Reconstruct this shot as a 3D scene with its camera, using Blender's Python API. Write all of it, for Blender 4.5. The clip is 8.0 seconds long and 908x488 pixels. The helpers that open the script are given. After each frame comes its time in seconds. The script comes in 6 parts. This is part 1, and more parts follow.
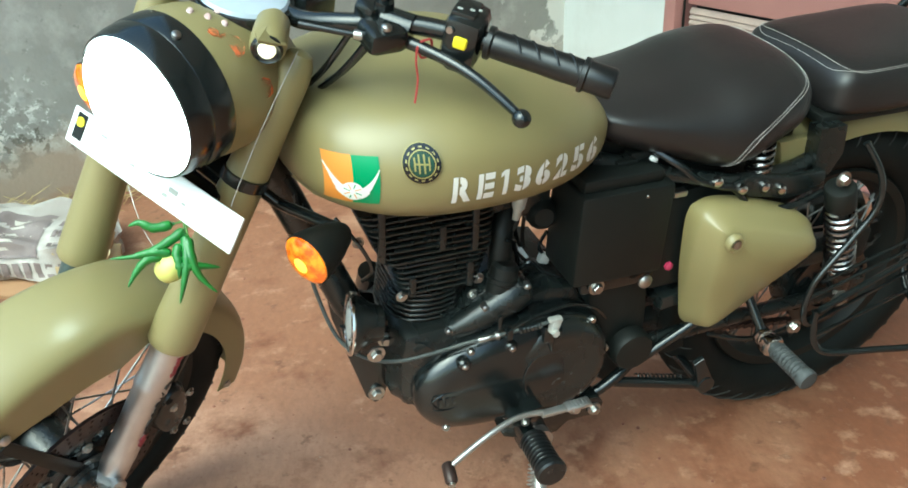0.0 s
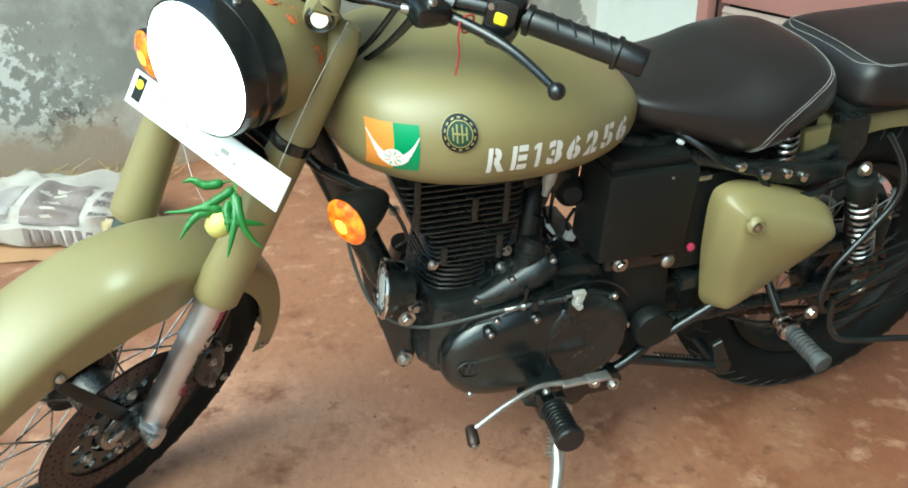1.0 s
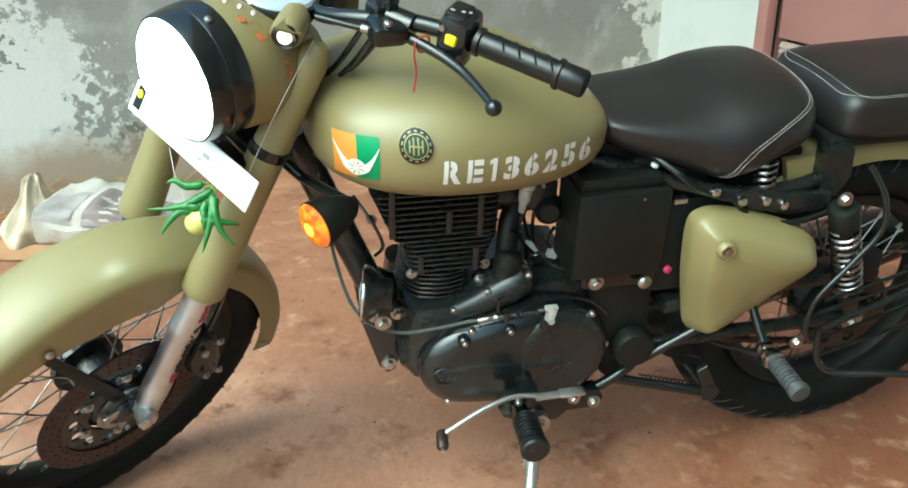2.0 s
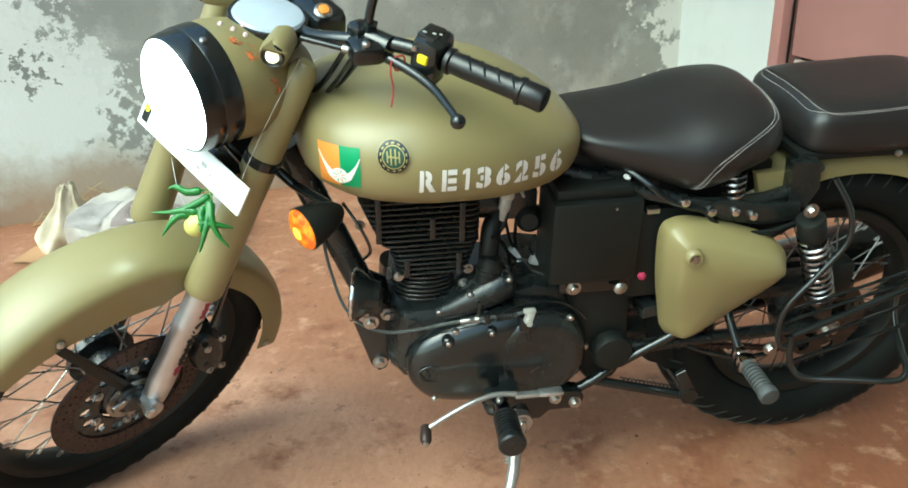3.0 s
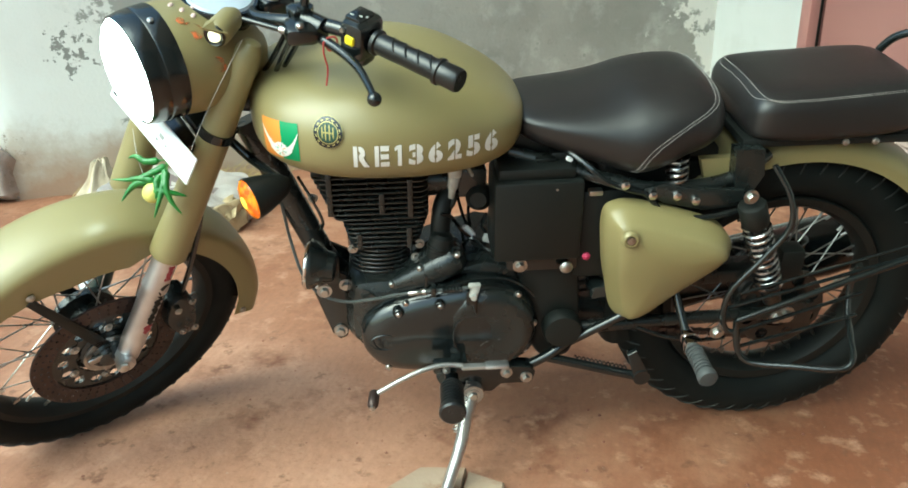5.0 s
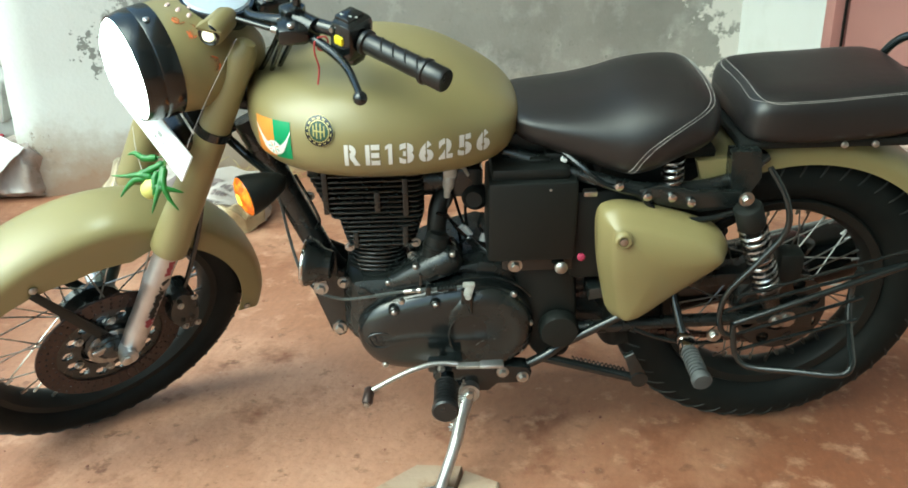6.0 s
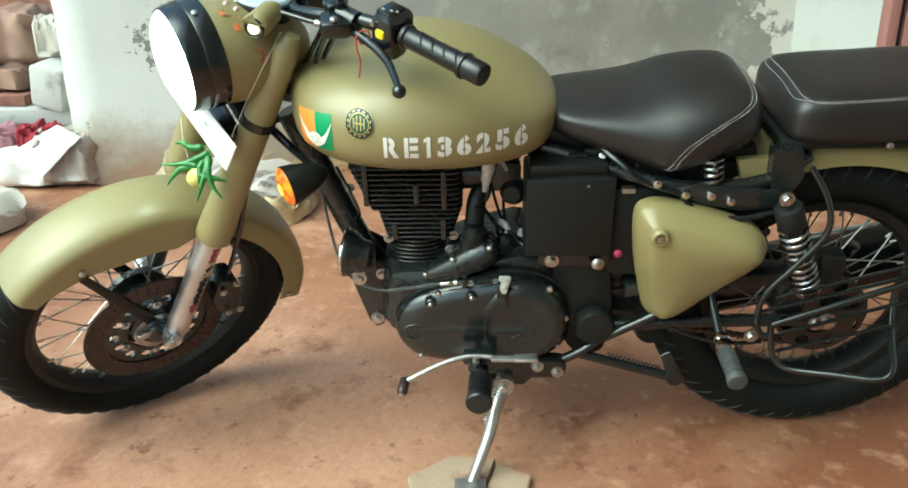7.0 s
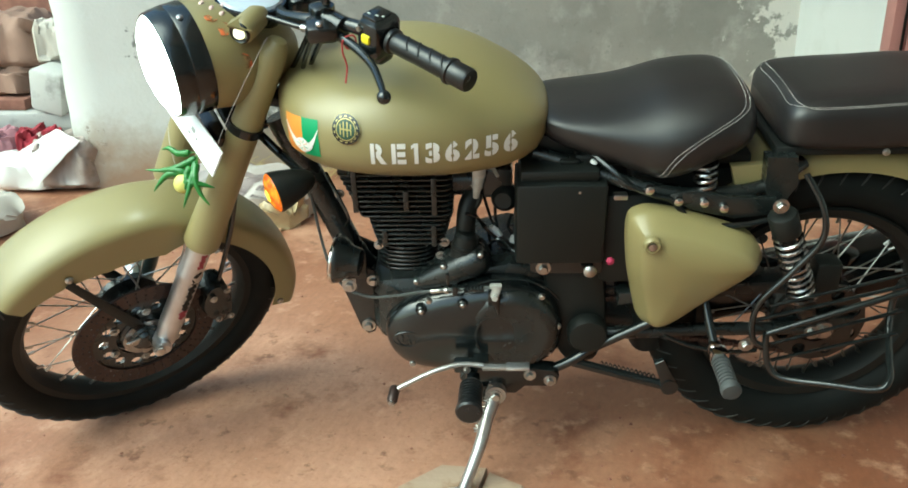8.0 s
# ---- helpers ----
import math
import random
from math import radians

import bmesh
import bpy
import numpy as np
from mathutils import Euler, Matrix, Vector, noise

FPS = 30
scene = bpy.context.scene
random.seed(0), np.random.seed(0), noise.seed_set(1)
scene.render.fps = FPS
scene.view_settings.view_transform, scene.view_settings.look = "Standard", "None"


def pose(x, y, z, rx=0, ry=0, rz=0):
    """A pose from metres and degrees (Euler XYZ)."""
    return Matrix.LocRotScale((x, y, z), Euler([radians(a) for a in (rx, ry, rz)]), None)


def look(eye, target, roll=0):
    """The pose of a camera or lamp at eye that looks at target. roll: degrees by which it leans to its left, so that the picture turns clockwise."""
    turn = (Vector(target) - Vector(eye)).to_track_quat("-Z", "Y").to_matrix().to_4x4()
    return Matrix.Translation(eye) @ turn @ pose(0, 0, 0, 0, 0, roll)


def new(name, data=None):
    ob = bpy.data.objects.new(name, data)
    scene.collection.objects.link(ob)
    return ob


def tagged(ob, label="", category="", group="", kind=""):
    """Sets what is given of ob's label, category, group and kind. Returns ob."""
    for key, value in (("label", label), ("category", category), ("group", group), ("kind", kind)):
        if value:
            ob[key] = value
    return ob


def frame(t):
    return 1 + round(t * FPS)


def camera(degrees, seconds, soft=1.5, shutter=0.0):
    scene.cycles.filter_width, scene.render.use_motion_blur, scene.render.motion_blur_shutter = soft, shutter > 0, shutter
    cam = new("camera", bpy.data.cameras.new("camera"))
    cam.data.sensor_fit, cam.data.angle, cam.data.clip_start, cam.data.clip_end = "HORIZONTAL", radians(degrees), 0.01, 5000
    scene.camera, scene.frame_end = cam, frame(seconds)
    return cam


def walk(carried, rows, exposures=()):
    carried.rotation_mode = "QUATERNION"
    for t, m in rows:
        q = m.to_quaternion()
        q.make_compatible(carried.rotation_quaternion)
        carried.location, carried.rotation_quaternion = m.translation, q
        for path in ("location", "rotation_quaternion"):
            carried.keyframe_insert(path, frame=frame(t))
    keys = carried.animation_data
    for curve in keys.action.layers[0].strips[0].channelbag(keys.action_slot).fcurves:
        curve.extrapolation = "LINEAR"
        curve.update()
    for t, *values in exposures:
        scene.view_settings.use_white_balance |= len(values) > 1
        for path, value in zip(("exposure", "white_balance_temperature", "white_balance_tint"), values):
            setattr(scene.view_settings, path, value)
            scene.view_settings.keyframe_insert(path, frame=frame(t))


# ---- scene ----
cam = camera(55.1, 8.0, soft=1.7)
ROWS = [
    (0, -0.4704, -1.2463, 1.0706, 65.448, 1.519, -21.299),
    (0.5, -0.4822, -1.2703, 1.0646, 65.529, 1.189, -19.909),
    (1, -0.5066, -1.3061, 1.0601, 65.276, 0.143, -19.045),
    (1.5, -0.4791, -1.3686, 1.0675, 65.769, -0.264, -16.717),
    (2, -0.3542, -1.4249, 1.0582, 67.318, 0.097, -12.482),
    (2.2, -0.3040, -1.4488, 1.0532, 68.321, 0.608, -11.233),
    (3.3, -0.2695, -1.5625, 1.0830, 68.299, 0.384, -9.666),
    (3.5, -0.2537, -1.5827, 1.0768, 68.187, 0.102, -9.715),
    (4, -0.2166, -1.6049, 1.0854, 67.697, 0.049, -9.449),
    (5.5, -0.0201, -1.6387, 1.0742, 67.828, 0.750, -2.749),
    (6, -0.0042, -1.6451, 1.0753, 67.870, 0.739, -2.288),
    (6.5, 0.0047, -1.6611, 1.0726, 67.805, 0.705, -0.463),
    (7, 0.0140, -1.6615, 1.0746, 67.725, 0.714, 1.090),
    (7.5, 0.0259, -1.6605, 1.0790, 67.800, 0.805, 1.576),
    (8, 0.0448, -1.6410, 1.0736, 67.931, 0.810, 1.606),
]
walk(cam, [(t, pose(x, y, z, rx, ry, rz)) for t, x, y, z, rx, ry, rz in ROWS],
     exposures=[(0.0, 1.25, 5370, -19), (4.0, 1.27, 5570, -19), (6.5, 1.31, 5650, -19), (8.0, 1.17, 5690, -19)])

# ---- light ----
world = bpy.data.worlds.new("sky")
scene.world = world
world.use_nodes = True
wn = world.node_tree.nodes
sky = wn.new("ShaderNodeTexSky")
sky.sky_type, sky.sun_disc = "NISHITA", False
sky.sun_elevation, sky.sun_rotation = radians(48.5), radians(234.5)
sky.dust_density = 4.0
wn["Background"].inputs[1].default_value = 0.15
world.node_tree.links.new(sky.outputs[0], wn["Background"].inputs[0])
sun = new("sun", bpy.data.lights.new("sun", "SUN"))
sun.data.energy, sun.data.angle, sun.data.color = 1.15, radians(55), (1.0, 0.99, 0.94)
sun.matrix_basis = look((-4.9, -3.5, 6.8), (0, 0, 0))


# ---- materials ----
def pbr(name, color, rough=0.5, metal=0.0, color2=None, scale=12.0, var=0.5, bump=0.0, bscale=300.0, rvar=0.1, coat=0.0, detail=6.0):
    """Two-scale procedural surface: a broad stain between color and color2, fine grain in colour, gloss and relief."""
    m = bpy.data.materials.new(name)
    m.use_nodes = True
    nt = m.node_tree
    b = nt.nodes["Principled BSDF"]
    tc = nt.nodes.new("ShaderNodeTexCoord")
    n1, n2 = nt.nodes.new("ShaderNodeTexNoise"), nt.nodes.new("ShaderNodeTexNoise")
    n1.inputs["Scale"].default_value, n1.inputs["Detail"].default_value = scale, detail
    n2.inputs["Scale"].default_value, n2.inputs["Detail"].default_value = bscale, 3.0
    ramp = nt.nodes.new("ShaderNodeValToRGB")
    ramp.color_ramp.elements[0].position, ramp.color_ramp.elements[1].position = 0.5 - var / 2, 0.5 + var / 2
    c2 = color2 or tuple(c * 0.82 for c in color)
    ramp.color_ramp.elements[0].color, ramp.color_ramp.elements[1].color = (*c2, 1), (*color, 1)
    mr = nt.nodes.new("ShaderNodeMapRange")
    mr.inputs["To Min"].default_value, mr.inputs["To Max"].default_value = max(0.02, rough - rvar), min(1, rough + rvar)
    for n in (n1, n2):
        nt.links.new(tc.outputs["Object"], n.inputs["Vector"])
    nt.links.new(n1.outputs["Fac"], ramp.inputs["Fac"])
    nt.links.new(ramp.outputs["Color"], b.inputs["Base Color"])
    nt.links.new(n1.outputs["Fac"], mr.inputs["Value"])
    nt.links.new(mr.outputs["Result"], b.inputs["Roughness"])
    b.inputs["Metallic"].default_value = metal
    b.inputs["Coat Weight"].default_value = coat
    if bump:
        bp = nt.nodes.new("ShaderNodeBump")
        bp.inputs["Strength"].default_value, bp.inputs["Distance"].default_value = bump, 0.002
        nt.links.new(n2.outputs["Fac"], bp.inputs["Height"])
        nt.links.new(bp.outputs["Normal"], b.inputs["Normal"])
    return m


def glow(name, color, strength, base=(0.8, 0.8, 0.8)):
    m = pbr(name, base, 0.15)
    b = m.node_tree.nodes["Principled BSDF"]
    b.inputs["Emission Color"].default_value, b.inputs["Emission Strength"].default_value = (*color, 1), strength
    return m


OLIVE = pbr("olive_paint", (0.235, 0.197, 0.085), 0.44, 0, (0.225, 0.187, 0.080), 5, 0.6, 0.03, 900, 0.05, 0.28)
OLIVE.node_tree.nodes["Principled BSDF"].inputs["Coat Roughness"].default_value = 0.20
BLACK = pbr("black_paint", (0.0062, 0.0082, 0.0084), 0.17, 0, (0.0092, 0.0114, 0.0112), 20, 0.5, 0.10, 350, 0.06)
SATIN = pbr("black_satin", (0.0092, 0.0120, 0.0114), 0.27, 0, (0.0132, 0.0156, 0.0148), 25, 0.5, 0.12, 700, 0.1)
MATT = pbr("black_plastic", (0.0064, 0.0078, 0.0070), 0.48, 0, (0.0090, 0.0102, 0.0090), 14, 0.5, 0.12, 900, 0.08)
MATT.node_tree.nodes["Principled BSDF"].inputs["Specular IOR Level"].default_value = 0.28
BLACK.node_tree.nodes["Principled BSDF"].inputs["Specular IOR Level"].default_value = 0.65
SATIN.node_tree.nodes["Principled BSDF"].inputs["Specular IOR Level"].default_value = 0.60
RUBBER = pbr("tyre_rubber", (0.0060, 0.0078, 0.0074), 0.60, 0, (0.0095, 0.0108, 0.0100), 18, 0.5, 0.15, 400, 0.1)
DUSTY = pbr("dusty_rubber", (0.034, 0.035, 0.031), 0.7, 0, (0.008, 0.0085, 0.008), 14, 0.4, 0.15, 400, 0.1)
GRIP = pbr("grip_rubber", (0.0032, 0.0046, 0.0052), 0.3, 0, (0.012, 0.012, 0.012), 40, 0.5, 0.1, 600, 0.08)
RUBBER.node_tree.nodes["Principled BSDF"].inputs["Specular IOR Level"].default_value = 0.12
STANDM = pbr("worn_stand_steel", (0.52, 0.51, 0.49), 0.38, 0.85, (0.34, 0.32, 0.30), 30, 0.5, 0.1, 500, 0.1)
GREYRUB = pbr("dust_greyed_rubber", (0.060, 0.064, 0.064), 0.6, 0, (0.030, 0.033, 0.034), 40, 0.5, 0.2, 400, 0.1)
GREYCAB = pbr("scuffed_grey_cable", (0.075, 0.085, 0.08), 0.4, 0, (0.04, 0.045, 0.045), 60, 0.5)
CHROME = pbr("chrome", (0.75, 0.75, 0.74), 0.14, 1, (0.6, 0.58, 0.55), 30, 0.5, 0, 300, 0.06)
SPOKE = pbr("dull_spoke_steel", (0.60, 0.59, 0.56), 0.30, 1, (0.34, 0.32, 0.30), 40, 0.5, 0, 300, 0.1)
# rear spokes: a darker steel than the front ones, lighter in stretches
DARKSP = pbr("dark_spoke_steel", (0.10, 0.10, 0.095), 0.34, 1, (0.30, 0.29, 0.27), 5, 0.3, 0, 300, 0.1)
# far fork leg: same silver metal, its shade put into a darker colour
SHADELEG = pbr("shaded_dull_alloy", (0.10, 0.13, 0.12), 0.35, 0.6, (0.05, 0.07, 0.065), 30, 0.5, 0.1, 500, 0.1)
SPRING = pbr("grey_chrome_spring", (0.42, 0.42, 0.42), 0.25, 1, (0.25, 0.24, 0.24), 30, 0.5, 0, 300, 0.08)
STEEL = pbr("zinc_steel", (0.55, 0.55, 0.53), 0.32, 1, (0.38, 0.36, 0.33), 60, 0.5, 0.1, 900, 0.1)
ALU = pbr("cast_aluminium", (0.62, 0.62, 0.62), 0.42, 1, (0.46, 0.45, 0.45), 25, 0.5, 0.1, 700, 0.1)
DISC = pbr("rusty_disc_steel", (0.060, 0.036, 0.030), 0.42, 0.5, (0.030, 0.020, 0.017), 40, 0.5, 0.1, 500, 0.1)
LEATHER = pbr("dark_brown_leatherette", (0.0165, 0.0150, 0.0148), 0.34, 0, (0.0125, 0.0116, 0.0116), 8, 0.5, 0.25, 700, 0.06)
THREAD = pbr("white_stitching", (0.48, 0.46, 0.43), 0.8)
WHITE = pbr("white_plate", (0.85, 0.86, 0.84), 0.4)
DECALW = pbr("white_decal", (0.78, 0.77, 0.72), 0.45)
GREEN = pbr("green_decal", (0.02, 0.26, 0.09), 0.4)
ORANGE = pbr("orange_decal", (0.72, 0.27, 0.04), 0.4)
GREENB = pbr("dark_green_enamel", (0.01, 0.05, 0.03), 0.35)
GOLD = pbr("gold_badge", (0.42, 0.36, 0.13), 0.35, 0.5)
AMBER = pbr("amber_lens", (0.80, 0.24, 0.012), 0.12, 0, (0.42, 0.025, 0.003), 75, 0.22, 0, 300, 0.04, 0.5)
AMBER.node_tree.nodes["Principled BSDF"].inputs["Emission Color"].default_value = (1.0, 0.22, 0.006, 1)
AMBER.node_tree.nodes["Principled BSDF"].inputs["Emission Strength"].default_value = 0.26
LAMP = glow("lit_headlamp", (1.0, 0.99, 0.93), 9.0)
YELLOW = pbr("yellow_switch", (0.85, 0.72, 0.02), 0.4)
BOOT = pbr("crimson_rubber", (0.34, 0.02, 0.07), 0.5)
REDT = pbr("red_thread", (0.38, 0.04, 0.04), 0.8)
CHILLI = pbr("green_chilli", (0.018, 0.105, 0.016), 0.3, 0, (0.04, 0.17, 0.028), 30, 0.5)
REDD = pbr("worn_red_print", (0.30, 0.04, 0.06), 0.6)
SCUFF = pbr("rubbed_black_paint", (0.075, 0.075, 0.07), 0.5, 0, (0.02, 0.02, 0.02), 300, 0.5)
GREYM = pbr("faded_grey_print", (0.35, 0.36, 0.33), 0.6)
POWDER = pbr("orange_powder", (0.62, 0.11, 0.025), 0.9, 0, (0.44, 0.15, 0.045), 60, 0.5)
pn = POWDER.node_tree
pa, pm, pc = pn.nodes.new("ShaderNodeTexNoise"), pn.nodes.new("ShaderNodeMapRange"), pn.nodes.new("ShaderNodeTexCoord")
pa.inputs["Scale"].default_value, pa.inputs["Detail"].default_value = 70.0, 8.0
pm.inputs["From Min"].default_value, pm.inputs["From Max"].default_value, pm.inputs["To Max"].default_value = 0.40, 0.62, 0.9
pn.links.new(pc.outputs["Object"], pa.inputs["Vector"])
pn.links.new(pa.outputs["Fac"], pm.inputs["Value"])
pn.links.new(pm.outputs["Result"], pn.nodes["Principled BSDF"].inputs["Alpha"])
PETAL = pbr("pale_petal", (0.62, 0.50, 0.46), 0.8, 0, (0.55, 0.36, 0.34), 80, 0.5)
PILOT = glow("lit_pilot_bulb", (1.0, 0.82, 0.5), 0.8)
DIALGLASS = pbr("pale_dial_glass", (0.42, 0.46, 0.52), 0.12, 0, (0.36, 0.4, 0.46), 20)
AMBERL = glow("amber_rib", (1.0, 0.30, 0.02), 0.15, (0.85, 0.25, 0.02))
BULB = glow("lit_amber_bulb", (1.0, 0.50, 0.05), 0.75, (0.9, 0.45, 0.05))
TAPM = pbr("weathered_zinc", (0.50, 0.50, 0.46), 0.5, 0.2, (0.32, 0.31, 0.28), 60, 0.5, 0.2, 400)
GREYP = pbr("grey_plastic", (0.45, 0.45, 0.43), 0.5)
STALK = pbr("chilli_stalk", (0.12, 0.22, 0.05), 0.6)
LEMON = pbr("yellow_lemon", (0.60, 0.56, 0.15), 0.45, 0, (0.50, 0.50, 0.14), 20, 0.5, 0.2, 200)


# ---- mesh building ----
class Geo:
    """Points and faces that become one mesh."""

    def __init__(self):
        self.v, self.f = [], []

    def add(self, v, f):
        k = len(self.v)
        self.v += [tuple(p) for p in v]
        self.f += [tuple(i + k for i in face) for face in f]
        return self

    def join(self, other):
        return self.add(other.v, other.f)

    def moved(self, m):
        self.v = [tuple(m @ Vector(p)) for p in self.v]
        return self


def loft(rings, ends=True, loop=False):
    g, n, k = Geo(), len(rings[0]), len(rings)
    f = []
    for i in range(k if loop else k - 1):
        for j in range(n):
            a, b = i * n, ((i + 1) % k) * n
            f.append((a + j, a + (j + 1) % n, b + (j + 1) % n, b + j))
    if ends and not loop:
        f += [tuple(range(n - 1, -1, -1)), tuple((k - 1) * n + j for j in range(n))]
    return g.add([p for r in rings for p in r], f)


def spline(pts, n=6, closed=False):
    """A smooth curve through the points."""
    p = [Vector(q) for q in pts]
    k, out = len(p), []
    for i in range(k if closed else k - 1):
        if closed:
            a, b, c, d = p[i - 1], p[i], p[(i + 1) % k], p[(i + 2) % k]
        else:
            a, b, c, d = p[max(i - 1, 0)], p[i], p[i + 1], p[min(i + 2, k - 1)]
        for s in range(n):
            t = s / n
            out.append(0.5 * (2 * b + (c - a) * t + (2 * a - 5 * b + 4 * c - d) * t * t + (3 * b - a - 3 * c + d) * t ** 3))
    if not closed:
        out.append(p[-1])
    return out


def tube(pts, r, seg=10, loop=False, ends=True):
    """A round bar along the points; r is one radius or one a point."""
    p = [Vector(q) for q in pts]
    k = len(p)
    rs = r if isinstance(r, (list, tuple)) else [r] * k
    t0 = (p[1] - p[0]).normalized()
    up = t0.orthogonal().normalized()
    rings, last = [], t0
    for i in range(k):
        t = (p[(i + 1) % k] - p[i - 1]) if loop else (p[min(i + 1, k - 1)] - p[max(i - 1, 0)])
        t.normalize()
        up = (last.rotation_difference(t) @ up)
        up = (up - t * up.dot(t)).normalized()
        side, last = t.cross(up), t
        rings.append([p[i] + rs[i] * (math.cos(2 * math.pi * j / seg) * up + math.sin(2 * math.pi * j / seg) * side) for j in range(seg)])
    return loft(rings, ends, loop)


def axes(d):
    d = Vector(d).normalized()
    a = d.orthogonal().normalized()
    return a, d.cross(a), d


def lathe(profile, at=(0, 0, 0), axis=(0, 0, 1), seg=24, ends=True, squash=1.0):
    """Turns (radius, height) pairs about an axis."""
    a, b, d = axes(axis)
    o = Vector(at)
    return loft([[o + d * h + r * (math.cos(2 * math.pi * j / seg) * a + squash * math.sin(2 * math.pi * j / seg) * b) for j in range(seg)] for r, h in profile], ends)


def ring_y(profile, at, seg=64):
    """Turns a closed profile of (radius, y) about the y axis through at."""
    o = Vector(at)
    return loft([[o + Vector((r * math.cos(2 * math.pi * j / seg), y, r * math.sin(2 * math.pi * j / seg))) for r, y in profile] for j in range(seg)], False, True)


def inset(outline, d):
    """Moves a closed outline in the x-z plane inwards by d."""
    c = outline
    n = len(c)
    area = sum(c[i][0] * c[(i + 1) % n][1] - c[(i + 1) % n][0] * c[i][1] for i in range(n))
    s = 1 if area > 0 else -1
    out = []
    for i in range(n):
        e1 = Vector((c[i][0] - c[i - 1][0], c[i][1] - c[i - 1][1])).normalized()
        e2 = Vector((c[(i + 1) % n][0] - c[i][0], c[(i + 1) % n][1] - c[i][1])).normalized()
        nn = Vector((-(e1.y + e2.y), e1.x + e2.x))
        nn = nn.normalized() * s if nn.length > 1e-9 else Vector((-e1.y, e1.x)) * s
        out.append((c[i][0] + nn.x * d, c[i][1] + nn.y * d))
    return out


def plate(outline, y0, y1, bevel=0.004, dome=0.0):
    """A thick plate with an outline in the x-z plane between y0 (near side) and y1, its near edge rounded; dome bulges the near face."""
    s = 1 if y1 > y0 else -1
    rings = []
    if dome:
        cx, cz = sum(p[0] for p in outline) / len(outline), sum(p[1] for p in outline) / len(outline)
        for k in (0.25, 0.5, 0.72, 0.88):
            rings.append([(cx + (x - cx) * k, y0 - s * dome * (1 - k ** 3), cz + (z - cz) * k) for x, z in inset(outline, bevel)])
    for d, y in ((bevel, 0), (bevel * 0.35, bevel * 0.3), (0, bevel)):
        rings.append([(x, y0 + s * y, z) for x, z in inset(outline, d)])
    rings.append([(x, y1, z) for x, z in outline])
    return loft(rings)


def rbox(c, size, b=0.004, m=None):
    """A box with bevelled edges."""
    g = Geo()
    bm = bmesh.new()
    bmesh.ops.create_cube(bm, size=1.0, matrix=Matrix.Diagonal((*size, 1)))
    if b:
        bmesh.ops.bevel(bm, geom=bm.edges[:], offset=b, segments=2, affect="EDGES", profile=0.5)
    bm.verts.ensure_lookup_table()
    mm = Matrix.Translation(c) @ (m or Matrix())
    g.add([mm @ v.co for v in bm.verts], [[v.index for v in f.verts] for f in bm.faces])
    bm.free()
    return g


def bolt(at, axis, r=0.008, h=0.006):
    """A hexagon bolt head on a washer."""
    return lathe([(r * 1.5, 0), (r * 1.5, h * 0.3)], at, axis, 16).join(lathe([(r, h * 0.3), (r, h * 0.9), (r * 0.8, h * 1.1)], at, axis, 6))


def mesh_of(name, g, material, flat=False):
    me = bpy.data.meshes.new(name)
    me.from_pydata([tuple(p) for p in g.v], [], g.f)
    me.validate()
    bm = bmesh.new()
    bm.from_mesh(me)
    bmesh.ops.remove_doubles(bm, verts=bm.verts[:], dist=1e-6)
    bmesh.ops.recalc_face_normals(bm, faces=bm.faces)
    bm.to_mesh(me)
    bm.free()
    if not flat:
        me.polygons.foreach_set("use_smooth", [True] * len(me.polygons))
        me.set_sharp_from_angle(angle=radians(38))
    me.materials.append(material)
    return me


def part(name, g, material, parent=None, label="", m=None, flat=False):
    """One mesh object, under a thing or a part where parent is given."""
    ob = new(name, mesh_of(name, g, material, flat) if isinstance(g, Geo) else g)
    if parent:
        ob.parent = parent
    if m is not None:
        ob.matrix_basis = m
    if label:
        tagged(ob, label)
    return ob


def thing(name, g, material, label, category, group="", kind="", m=None):
    return tagged(part(name, g, material, None, "", m), label, category, group, kind)


def root(name, label, category, m=None, group="", kind=""):
    ob = tagged(new(name), label, category, group, kind)
    if m is not None:
        ob.matrix_basis = m
    return ob


